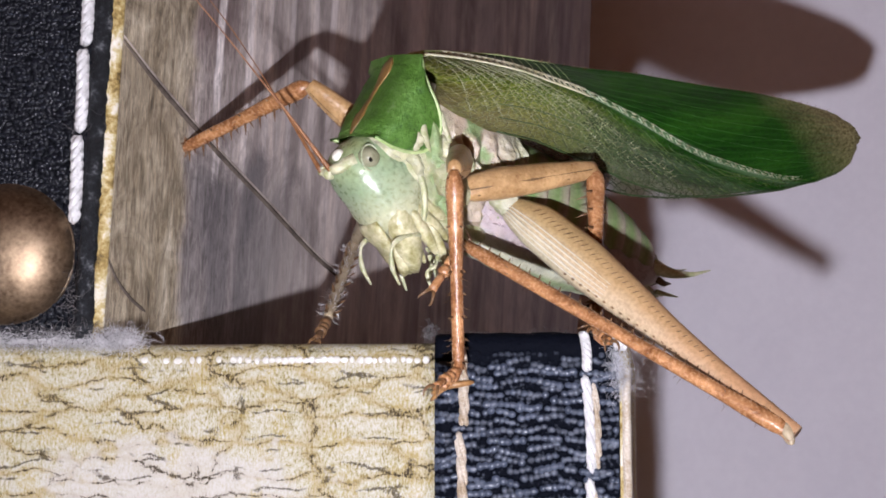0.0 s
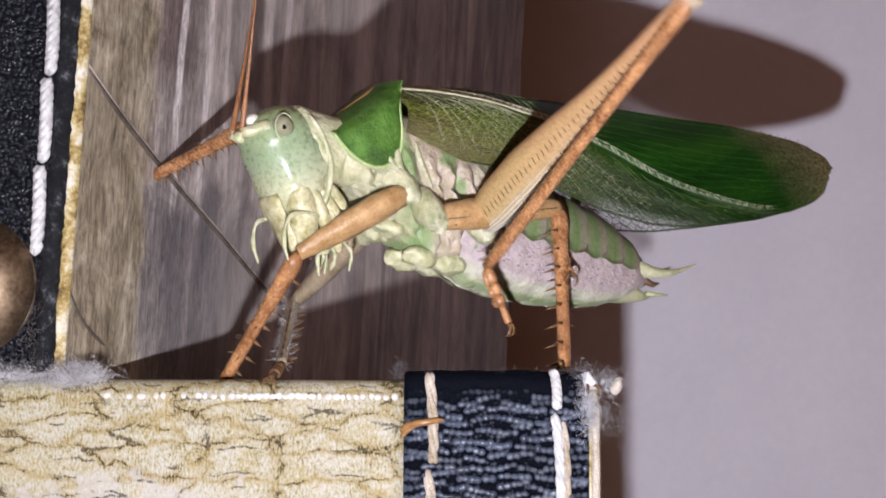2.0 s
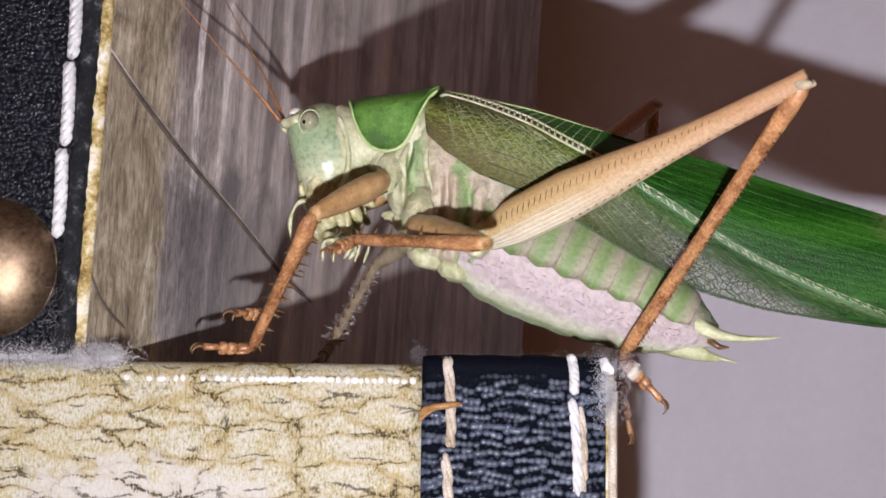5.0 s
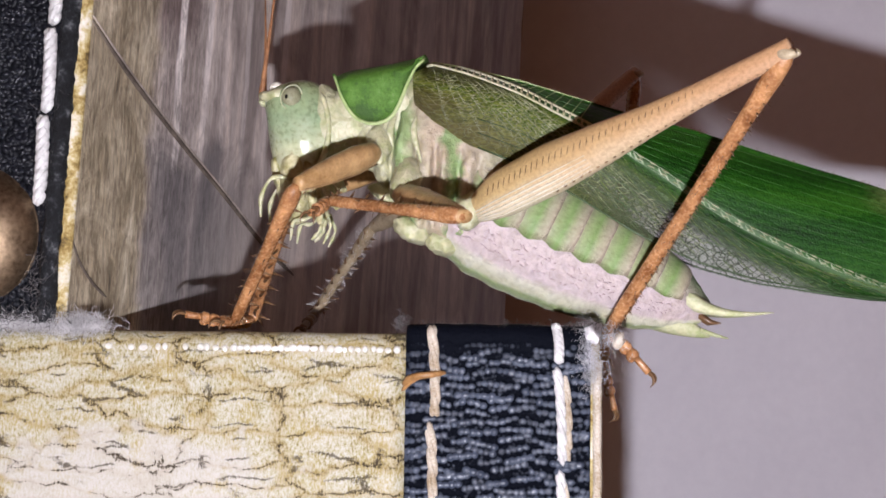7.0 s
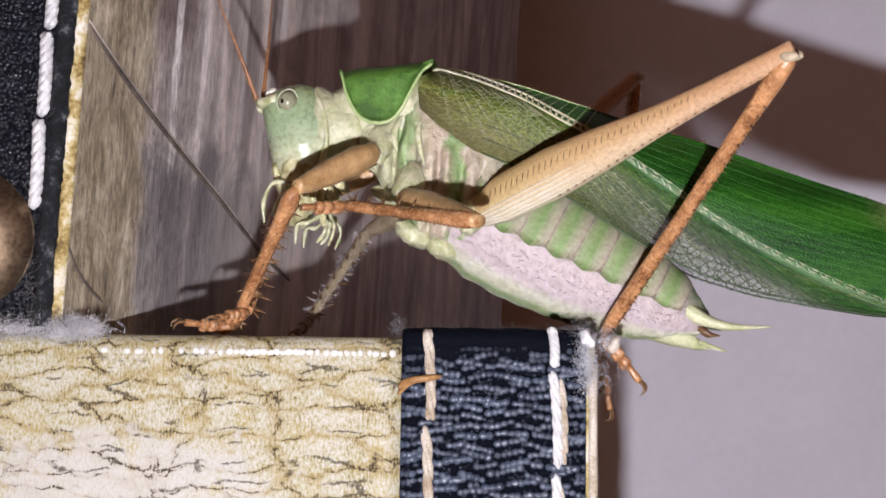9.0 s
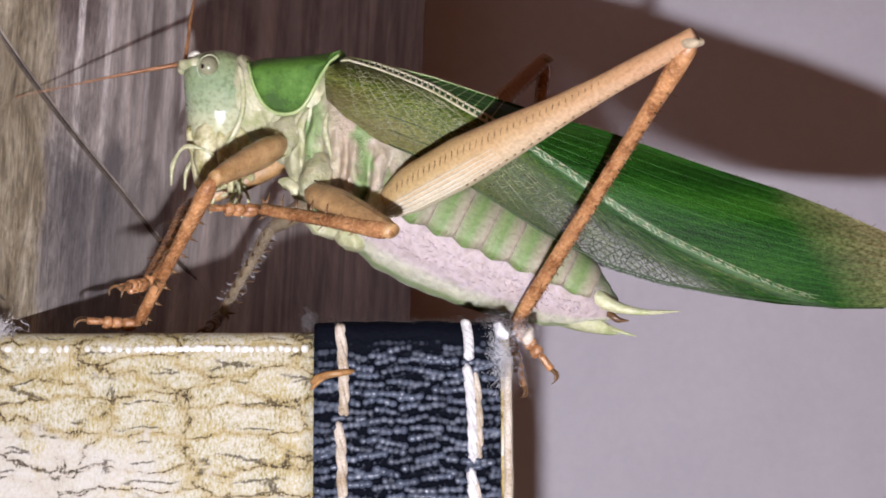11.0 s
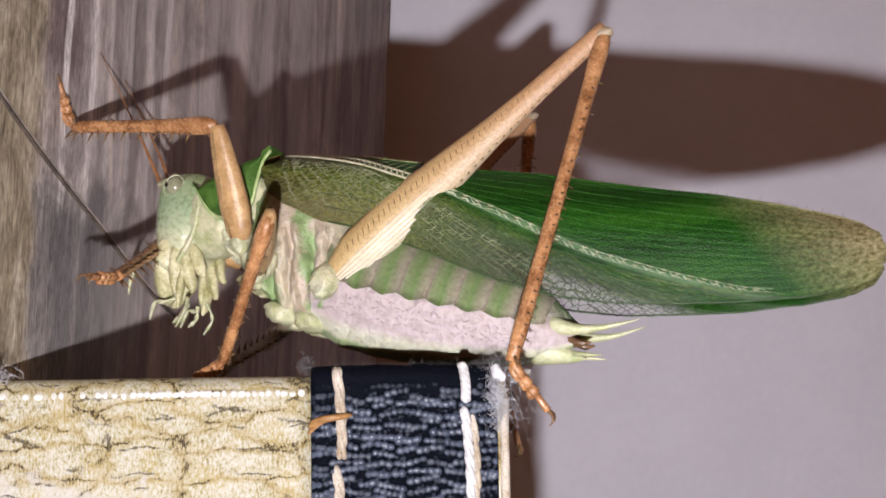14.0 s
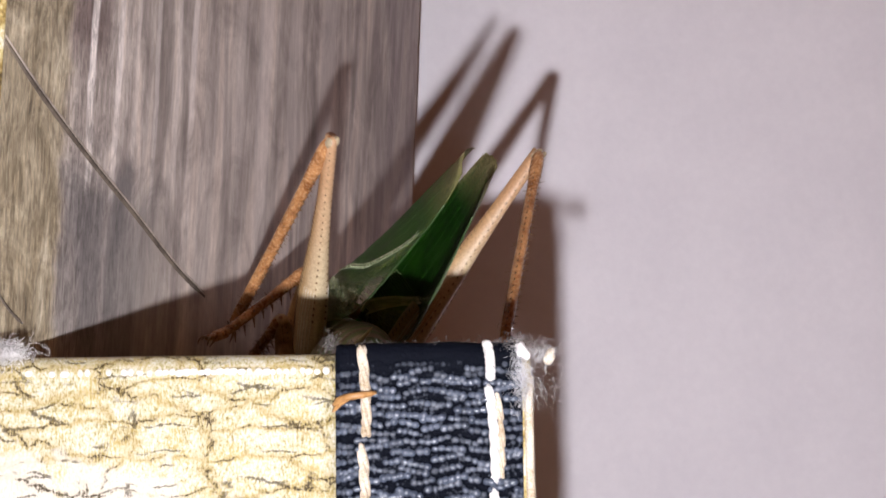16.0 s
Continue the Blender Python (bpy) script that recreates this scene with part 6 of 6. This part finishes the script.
    # where the antennae point
    feel = {
        "L": glide([
        (0, -0.6, -0.2, 0.75),
        (0.5, -0.6, -0.2, 0.75),
        (0.7, -0.6, -0.5, -0.6),
        (1, 0.1, -0.3, 0.9),
        (1.5, 0.1, -0.2, 1),
        (2, 0.12, -0.2, 1),
        (2.5, -0.4, -0.1, 0.8),
        (3, -0.3, -0.1, 0.9),
        (5.5, -0.6, -0.2, 0.6),
        (6, -0.5, -0.1, 0.85),
        (7, 0.12, -0.1, 1),
        (8, 0.8, -0.2, 0.55),
        (8.5, 0.3, -0.2, 0.8),
        (9.5, -0.6, -0.2, 0.3),
        (10.5, -0.2, -0.3, -0.95),
        (11, -0.85, -0.2, -0.25),
        (11.5, -1, -0.1, 0.1),
        (12.5, -1, -0.1, -0.05),
        (13, -0.5, -0.1, 0.8),
        (13.5, 0.1, -0.1, 1),
        (14, -0.4, 0.2, 0.8),
        (15, -0.4, 0.6, 0.3),
        (16, -0.3, 0.8, 0.2),
        ]),
        "R": glide([
        (0, -0.5, 0.3, 0.7),
        (1, -0.2, 0.3, 0.9),
        (2, 0.1, 0.2, 1),
        (2.5, -0.55, 0.25, 0.85),
        (3, -0.2, 0.2, 1),
        (5.5, -0.5, 0.3, 0.8),
        (7, -0.1, 0.3, 1),
        (8, -0.2, 0.4, 0.9),
        (10.5, 0.3, 0.3, 1),
        (11, 0.12, 0.3, 1),
        (12.5, -0.9, 0.3, 0.2),
        (13, -0.4, 0.3, 0.9),
        (13.5, 0.15, 0.3, 1),
        (14, -0.4, 0.5, 0.8),
        (15, -0.3, 0.8, 0.3),
        (16, -0.3, 0.8, 0.2),
        ]),
    }
    # joints in space: knee, ankle and toe of each leg
    joints = {
        "FL": (
            glide([(0, 0.15, -8.46, 10.55), (0.5, -0.47, -8.44, 10.4), (1, 0.41, -8.64, 9.66), (1.5, 0.89, -9.45, 9.36), (1.8, -3.36, -9.22, 10.9), (2, -8.82, -2.97, 8.15), (2.5, -9.65, -0.23, 9.73), (3, -9.4, -0.7, 9.57), (5.5, -9.27, -3.01, 9.75), (7, -9.09, -4.05, 9.37), (8, -8.99, -3.84, 9.48), (10.5, -8.77, -4.09, 9.23), (12.5, -9.53, -1.18, 10.13), (13.35, -9.75, -2.79, 10.43), (13.5, -11.14, -1.62, 14.26), (13.6, -11.59, 3.69, 18.56), (13.8, -9.61, 5.24, 18.69), (14, -8.8, 7.16, 18.04), (14.5, -8.3, 12.15, 14.98), (15, -6.75, 20.82, 12.18), (15.25, -10.78, 33.73, 8.85), (15.5, -10.64, 38.76, 9.77), (16, -8.18, 37.71, 4.87)]),
            glide([(0, 0.2, -6.58, -1.81), (0.5, -0.2, -5.65, -1.78), (1, -0.59, -3.27, -1.58), (1.5, -0.44, -3.54, -1.57), (1.8, -9.04, -2.66, 1.89), (2, -15.09, 3.41, -0.58), (2.5, -14.53, 7.59, 1.29), (3, -14.4, 7.1, 1.18), (5.5, -14.44, 4.5, 1.2), (7, -14.2, 3.5, 0.82), (8, -13.97, 3.53, 0.7), (10.5, -14.12, 3.5, 0.87), (12.5, -14.56, 5.5, 0.83), (13.35, -14.56, 3.86, 1), (13.5, -17.52, 5.7, 6.39), (13.6, -22.17, 9.02, 14.59), (13.8, -20.75, 10.91, 18.91), (14, -19.8, 13, 19.1), (14.5, -19.06, 18.5, 14.51), (15, -16.93, 28, 13.2), (15.25, -7.8, 23.56, 2.22), (15.5, -11.93, 29.17, 1.85), (16, -12, 49.1, 1.39)]),
            glide([(0, -1.11, -10.35, -3.11), (0.5, -1.49, -9.44, -3.07), (1, -1.91, -7.05, -2.85), (1.5, -1.37, -7.52, -2.55), (1.8, -10.88, -6.41, 1.44), (2, -16.71, 0.31, -2.89), (2.5, -17.87, 5.15, 0.55), (3, -17.87, 4.84, 0.44), (5.5, -17.82, 3.5, 1.31), (7, -17.73, 2.5, 1.31), (8, -17.7, 1.61, 0.97), (10.5, -17.62, 2.5, 1), (12.5, -17.82, 4.5, 0.84), (13.35, -18.11, 1.63, 0.76), (13.5, -20.21, 3.01, 8.17), (13.6, -23.76, 5.4, 16.01), (13.8, -21.91, 7.85, 21.55), (14, -20.68, 12, 22.07), (14.5, -19.36, 17.5, 17.64), (15, -18.67, 27, 15.65), (15.25, -9.65, 19.84, 1.61), (15.5, -13.8, 25.44, 1.4), (16, -14.15, 45.49, 1.15)]),
        ),
        "FR": (
            glide([(0, -11.28, 3.29, 18.04), (0.5, -11.23, 3.66, 17.97), (1, -11.3, 3.17, 17.98), (1.5, -11.9, 2.35, 17.78), (2, -12.49, 3.46, 17.86), (2.5, -10.28, 19.42, 20.19), (3, -9.28, 18.67, 20.88), (5.5, -11.52, 15.19, 10.6), (8, -11.76, 12.29, 10.62), (10.5, -12.03, 10.42, 9.02), (11, -12.21, 10.73, 9.66), (11.5, -12.33, 14.16, 12.75), (12, -13.12, 11.58, 14.09), (12.5, -12.82, 14.62, 14.39), (13.2, -12.78, 15.39, 14.01), (13.5, -13.01, 15.32, 14.17), (14, -12.97, 16.67, 10.9), (14.5, -10.33, 19.35, 7.46), (15, -9.45, 30.19, 4.26), (16, -7.36, 45.31, 3.25)]),
            glide([(0, -21.99, 8.85, 14.79), (0.5, -21.71, 9.55, 14.55), (1, -21.94, 8.93, 14.83), (1.5, -21.73, 9.51, 14.89), (2, -22.12, 10.96, 15.15), (2.5, -20.7, 12.6, 19.14), (3, -20.21, 12.6, 20.6), (5.5, -13.19, 6.57, 1.7), (8, -13.35, 4.51, 0.96), (10.5, -11.94, -0.67, 3.27), (11, -13.05, -0.01, 3.32), (11.5, -15.99, 4.11, 6.28), (12, -16.79, 1.92, 7.05), (12.5, -17.39, 4.81, 8.14), (13.2, -17.58, 5.38, 8.25), (13.5, -17.83, 5.48, 8.15), (14, -15.47, 5, 7.17), (14.5, -12.23, 8.24, 2.04), (15, -11.03, 42.31, 1.67), (16, -10.46, 57.23, 1.11)]),
            glide([(0, -23.01, 8.85, 18.86), (0.5, -22.59, 9.55, 18.66), (1, -22.79, 8.93, 18.94), (1.5, -23.02, 6.68, 17.71), (2, -23.44, 10.96, 19.14), (2.5, -20.25, 11.6, 22.17), (3, -19.4, 11.6, 23.15), (5.5, -15.4, 3.04, 1.15), (8, -15.12, 0.73, 0.54), (10.5, -14.01, -4.17, 2.2), (11, -14.35, -3.94, 2.57), (11.5, -17.51, 0.28, 5.51), (12, -17.83, -1.66, 8.97), (12.5, -18.13, 1.37, 10.43), (13.2, -18.43, 1.91, 10.45), (13.5, -18.68, 1.86, 10.1), (14, -17.03, 1.12, 6.79), (14.5, -13.65, 4.37, 1.24), (15, -13.09, 38.69, 1.17), (16, -12.75, 53.72, 0.85)]),
        ),
        "ML": (
            glide([(0, 8.53, 3.76, 12.04), (0.5, 8.57, 3.27, 12.19), (1, 8.68, 3.7, 12.37), (1.5, 8.58, 4.9, 12.49), (2, 8.26, 5.88, 12.32), (2.5, 6.92, 5.1, 12.29), (3.2, 7.13, 4.63, 11.81), (5.3, -0.18, -6.31, 6.36), (6, 0.76, -6.63, 5.39), (7, 1.81, -7.42, 6.97), (8, 3.26, -7.04, 7.04), (10.5, 2.07, -7.27, 6.32), (11, 2.93, -4.86, 5.9), (12.5, 0.22, -4.77, 8.07), (12.75, 1.52, -4.8, 10.56), (13, 3.09, -3.66, 13.36), (13.2, -0.18, -5.81, 10.24), (13.5, -2.61, -5.92, 10.48), (14, -4.64, -2.72, 10.18), (14.4, -5.46, 1.89, 11.44), (14.65, -6.43, 6.74, 11.66), (15, -13.06, 26.7, 6.02), (15.5, -10.03, 38.67, 9.28), (16, -5.83, 38.8, 9.15)]),
            glide([(0, 8.6, -0.53, 0.84), (0.5, 8.47, -0.72, 0.87), (1, 8.59, 0.99, 0.68), (1.5, 8.54, 1.46, 1), (2, 8.58, 2.4, 0.84), (2.5, 8.64, 2, 0.83), (3.2, 8.93, 0.12, 0.84), (5.3, -8.07, 2.32, 9.07), (6, -7.37, 1.79, 8.04), (7, -7.52, -0.11, 8.85), (8, -5.32, 1.14, 8.9), (10.5, -7.55, -0.52, 8.75), (11, -5.97, 2.75, 8.5), (12.5, -7.92, 3.72, 10.45), (12.75, -6.6, 4.04, 10.6), (13, -5.62, 3.2, 8.76), (13.2, -7.67, -3.6, 1.13), (13.5, -7.69, -0.28, 1.18), (14, -8.14, 4.5, 1.26), (14.4, -7.78, -4.43, 1.5), (14.65, -8.77, 1.12, 1.31), (15, -13.35, 15.51, 1.68), (15.5, -11.26, 29.51, 1.63), (16, -12.04, 30.34, 3.32)]),
            glide([(0, 9.69, -4.46, -0.16), (0.5, 9.48, -4.7, -0), (1, 9.85, -2.89, -0.32), (1.5, 9.78, -2.3, -0.41), (2, 10.39, -1.15, -0.48), (2.5, 10.14, -1.73, -0.38), (3.2, 9.96, -3.74, -0.45), (5.3, -9.6, -1.38, 7.78), (6, -9.01, -1.43, 5.91), (7, -8.35, -3.95, 7.36), (8, -7.97, -1.9, 7.73), (10.5, -11.52, -1.85, 9.12), (11, -9.9, 1.27, 8.39), (12.5, -9.91, 0.28, 11.82), (12.75, -9.24, 0.78, 10.38), (13, -9, 1.12, 7.39), (13.2, -9.08, -7.37, -0.09), (13.5, -9.37, -3.77, -0.44), (14, -9.95, 3.5, 0.1), (14.4, -10.69, -7.44, 1.82), (14.65, -11.55, -2, 1.69), (15, -14.81, 11.62, 1.06), (15.5, -12.9, 25.66, 1.18), (16, -13.7, 26.6, 2.39)]),
        ),
        "MR": (
            glide([(0, -10.14, 15.11, 8.29), (0.5, -9.15, 15.47, 8), (1, -9.86, 14.89, 7.6), (1.5, -10.34, 14.47, 7.7), (2, -11.6, 14.43, 6.16), (3, -10.96, 18.91, 6.45), (5.5, -6.84, 21.62, 9.11), (8, -6.23, 20.39, 9.39), (10.5, -6.23, 20.49, 9.59), (12.5, -6.13, 23.39, 11.12), (13.2, -6.42, 22.81, 10.43), (14, -5.09, 26.21, 4.5), (15, -6.23, 33.04, 4.3), (16, -2.98, 50.73, 3.21)]),
            glide([(0, -10.33, 4.95, 1.92), (0.5, -9.82, 5.13, 1.96), (1, -10.68, 4.38, 1.87), (1.5, -10.58, 3.92, 1.98), (2, -10.84, 3.54, 1.18), (3, -10.59, 8.11, 1.23), (5.5, -9.7, 12.46, 1.9), (8, -9.58, 11.53, 2.02), (10.5, -9.76, 12.13, 1.73), (12.5, -9.9, 16.05, 2.41), (13.2, -10.18, 14.97, 2.17), (14, -8.54, 15.1, 1.56), (15, -9.01, 22.09, 0.25), (16, -5.14, 39.15, 0.97)]),
            glide([(0, -10.52, 1.18, 0.07), (0.5, -10, 1.37, 0.09), (1, -10.85, 0.61, 0.03), (1.5, -10.7, 0.06, 0.34), (2, -11.05, -0.43, -0.16), (3, -10.78, 4.1, 0.02), (5.5, -10.29, 8.65, 0.23), (8, -10.29, 7.7, 0.45), (10.5, -10.48, 8.21, 0.41), (12.5, -10.89, 12.41, 0.55), (13.2, -11.08, 11.31, 0.32), (14, -9.37, 11.13, 0.45), (15, -9.89, 17.98, 0.26), (16, -6.14, 35.1, 0.48)]),
        ),
        "HL": (
            glide([(0, 20.56, -8.36, -5.72), (0.5, 19.91, -9.15, -5.84), (1, 21.81, -8.35, -4.34), (1.2, 22.29, -13.51, 2.66), (1.4, 22.41, -15.22, 12.85), (1.5, 19.76, -17.33, 15.25), (1.8, 18.63, -17.22, 16.84), (2, 15.53, -16.57, 21.68), (2.2, 11.07, -16.24, 23.58), (2.5, 13.62, -10.86, 25.61), (2.65, 16.72, -10.49, 22.81), (2.8, 19.8, -9.49, 19.56), (3, 22.06, -7.74, 17.86), (5.5, 22.19, -9.96, 17.08), (6, 21.87, -11.35, 16.62), (6.5, 21.86, -12.27, 15.82), (7, 21.49, -12.75, 16.42), (8, 22.13, -12.76, 16.23), (10.5, 21.63, -12.85, 16.65), (11, 21.3, -11.33, 17.03), (11.5, 20.63, -10.67, 18.4), (12, 20.41, -9.93, 18.75), (12.5, 21.02, -8.89, 18.86), (13.2, 20.5, -9.02, 19.04), (13.5, 17.92, -9.44, 20.17), (13.75, 17.32, -8.18, 20.66), (14, 18.38, 2.82, 23.91), (14.5, 14.87, 2.16, 24.41), (15, 8.99, 6, 23.65), (15.2, 6.79, 17.86, 26.89), (15.5, 1.7, 9.6, 21.16), (16, -2.92, 18.27, 17.54)]),
            glide([(0, 0.04, -2.37, 6.46), (0.5, -0.12, -1.78, 6.4), (1, 0.22, -2.37, 5.82), (1.2, 1.27, -1.42, 6.76), (1.4, 2.83, -1.98, 6.02), (1.5, 3.47, -0.99, 6.7), (1.8, 3.08, -0.98, 6.86), (2, 3.37, -0.5, 7.57), (2.2, 8.42, 1.91, 7.18), (2.5, 16.87, 4.35, 6.55), (2.65, 15.8, 6.01, 4.59), (2.8, 13.44, 6.88, 2.33), (3, 11.41, 6.28, 0.68), (5.5, 11.44, 5.19, 0.95), (6, 11.26, 4.18, 0.76), (6.5, 11.21, 3.21, -0.06), (7, 11.54, 3.38, 0.75), (8, 11.38, 2.71, 0.41), (10.5, 11.35, 3.03, 0.92), (11, 11.38, 4.38, 0.91), (11.5, 11.28, 3.73, 0.78), (12, 11.25, 4.08, 0.72), (12.5, 11.22, 4.43, 0.65), (13.2, 11.45, 4.83, 0.83), (13.5, 11.24, 3.9, 0.61), (13.75, 11.42, 4.94, 0.7), (14, 10.97, -1, 0.76), (14.5, 10.6, -3, 0.74), (15, 10.16, -3, 0.78), (15.2, 7.83, 2.1, 8.02), (15.5, -9.55, 22.5, 3.49), (16, -12.39, 36.42, 3.9)]),
            glide([(0, -2.74, -4.83, 1.75), (0.5, -2.85, -4.55, 1.83), (1, -3.39, -5.34, 2.06), (1.2, -1.29, -6.28, 4.35), (1.4, 4.61, -6.68, 2.74), (1.5, 6.44, -5.08, 3.47), (1.8, 6.69, -2.26, 2.24), (2, 5.51, -0.5, 1.96), (2.2, 11.08, -3.41, 6.42), (2.5, 22.44, 2.34, 7.52), (2.65, 21.55, 5.99, 2.87), (2.8, 18.48, 6.88, -0.93), (3, 15.98, 6.28, -3.2), (5.5, 15.32, 5.19, -3.63), (6, 15.13, 4.18, -3.83), (6.5, 15.12, 3.21, -4.61), (7, 15.46, 3.38, -3.79), (8, 15.1, 2.71, -4.3), (10.5, 14.86, 3.03, -3.95), (11, 14.04, 4.38, -2.72), (11.5, 13.96, 3.73, -2.83), (12, 13.95, 4.08, -2.88), (12.5, 14.86, 4.43, -4.12), (13.2, 15.03, 4.83, -3.99), (13.5, 14.63, 3.9, -4.34), (13.75, 14.91, 4.94, -4.18), (14, 13.61, -1, -2.88), (14.5, 13.43, -3, -2.75), (15, 13.19, -4.2, -2.32), (15.2, 10.1, -3.36, 7.04), (15.5, -11.32, 17.31, 1.05), (16, -14.25, 30.93, 2.35)]),
        ),
        "HR": (
            glide([(0, 10.85, 29.24, 18.99), (1, 12.83, 28.24, 18.51), (2, 12.29, 29.42, 20.49), (2.4, 12.56, 32.42, 23.95), (3, 12.19, 32.14, 24.77), (5.5, 15.61, 28.16, 23.14), (8, 15.19, 27.63, 22.99), (10.5, 15.48, 26.14, 23.94), (11, 15.37, 27.84, 24.34), (11.5, 15.87, 28.02, 24.37), (12, 15.9, 28.05, 24.54), (12.5, 16.29, 27.73, 24.72), (13.5, 15.38, 25.71, 23.51), (14, 15.7, 26.9, 22.56), (14.5, 18.61, 24.02, 22.44), (15, 17.66, 25.1, 22.03), (15.3, 18.28, 28.67, 21.38), (15.5, 17.63, 31.14, 21.61), (16, 14.61, 34.02, 18.91)]),
            glide([(0, 6.6, 7.97, 7.38), (1, 7.26, 6.92, 7.59), (2, 8.12, 7.56, 10.01), (2.4, 10.25, 15.46, 6.29), (3, 11.95, 25.07, 1.21), (5.5, 12.18, 23.65, -0.8), (8, 12.19, 23.33, -1.05), (10.5, 11.77, 19.13, 0.65), (11, 12.05, 21.57, 0.79), (11.5, 12.25, 22, 0.8), (12, 12.42, 22.44, 0.84), (12.5, 12.58, 22.88, 0.89), (13.5, 12.69, 24, -0.88), (14, 12.51, 20.22, -0.9), (14.5, 12.13, 16, 0.1), (15, 12.84, 25.36, -2.09), (15.3, 12.3, 19.49, -0.64), (15.5, 12.52, 18.55, 1.1), (16, 10.15, 17, 1.71)]),
            glide([(0, 8.18, 3.47, 3.74), (1, 8.83, 2.36, 4.02), (2, 9.51, 2.98, 6.39), (2.4, 11.87, 15.46, 0.51), (3, 12.85, 25.07, -4.73), (5.5, 13.48, 23.65, -6.66), (8, 13.47, 23.33, -6.91), (10.5, 13.11, 19.13, -5.2), (11, 13.05, 21.57, -3.6), (11.5, 13.23, 22, -3.6), (12, 13.38, 22.44, -3.55), (12.5, 13.85, 22.88, -4.97), (13.5, 13.92, 24, -6.75), (14, 13.9, 20.22, -6.74), (14.5, 14.44, 16, -3.75), (15, 17.07, 23.13, -5.72), (15.3, 15.5, 17.93, -5.47), (15.5, 14.97, 15.9, -3.69), (16, 9.46, 12.87, 0.07)]),
        ),
    }
    times = [i / 10 for i in range(int(SECONDS * 10) + 1)]
    rows = {}

    def add(ob, t, m):
        rows.setdefault(ob.name, (ob, []))[1].append((t, m))

    before = {}
    for t in times:
        q = body(t)
        root = pose(q[0] * S, q[1] * S, q[2] * S, q[3], q[4], q[5])
        inv = root.inverted()
        add(cricket, t, root)
        sh = shield(t)
        pro = Matrix.Translation(PRO * S * K) @ pose(0, 0, 0, 0, -sh[0], 0)
        add(pronotum, t, pro)
        # the head follows the front of the shield
        neck = pro @ Matrix.Translation((HEAD - PRO) * S * K)
        nd = nod(t)
        hd = Matrix.Translation(neck.translation + Vector((nd[3], 0, nd[4])) * S) @ pose(0, 0, 0, nd[2], -nd[0], nd[1])
        add(head, t, hd)
        ta = tail(t)
        add(abdomen, t, Matrix.Translation(ABD * S * K) @ pose(0, 0, 0, 0, 25.4 + ta[0], ta[1]))
        for key, ob in feelers.items():
            base = hd @ ((FEEL[key] - HEAD) * S * K)
            d = inv.to_3x3() @ Vector(feel[key](t))
            add(ob, t, turned(d, inv.to_3x3() @ Vector((0.1, 0.3, 1)), base / S))
        for key, (fem, tib, tar) in legs.items():
            L1, L2, L3 = LEN[key[0]]
            h = Vector(HIP[key[0]]) * K
            h.y *= (-1 if key[1] == "L" else 1) * (BROAD if key[0] != "H" else 1.0)
            if key[0] == "F":
                h = pro @ ((h - PRO * K) * S) / S
            hip = root.to_3x3() @ h + Vector(q[:3])
            kn, an, to = (Vector(j(t)) for j in joints[key])
            d = an - hip
            reach = min(max(d.length, abs(L1 - L2) + 0.15), L1 + L2 - 0.08)
            e = d.normalized()
            an = hip + e * reach
            a = (L1 * L1 - L2 * L2 + reach * reach) / (2 * reach)
            off = kn - hip
            off = off - e * off.dot(e)
            bend = off.normalized() if off.length > 0.05 else before.get(key, Vector((0, 0, 1)))
            before[key] = bend
            kn = hip + e * a + bend * math.sqrt(max(L1 * L1 - a * a, 0.0))
            to_dir = (to - an) if (to - an).length > 0.01 else e
            broad = bend
            if key[0] == "H":
                # the broad flank of the thigh faces sideways
                broad = (kn - hip).cross(root.to_3x3() @ Vector((0, 1, 0)) + Vector((0, 1, 0)))
            for ob, p0, p1, up in ((fem, hip, kn, broad), (tib, kn, an, bend), (tar, an, an + to_dir, Vector((0.1, -0.25, 1)) if key[0] != "H" else Vector((0.6, -0.3, 0.7)))):
                add(ob, t, inv @ turned(p1 - p0, up, p0))
    for ob, rs in rows.values():
        walk(ob, rs)
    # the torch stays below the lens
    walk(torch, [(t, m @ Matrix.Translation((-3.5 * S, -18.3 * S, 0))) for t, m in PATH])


motions()
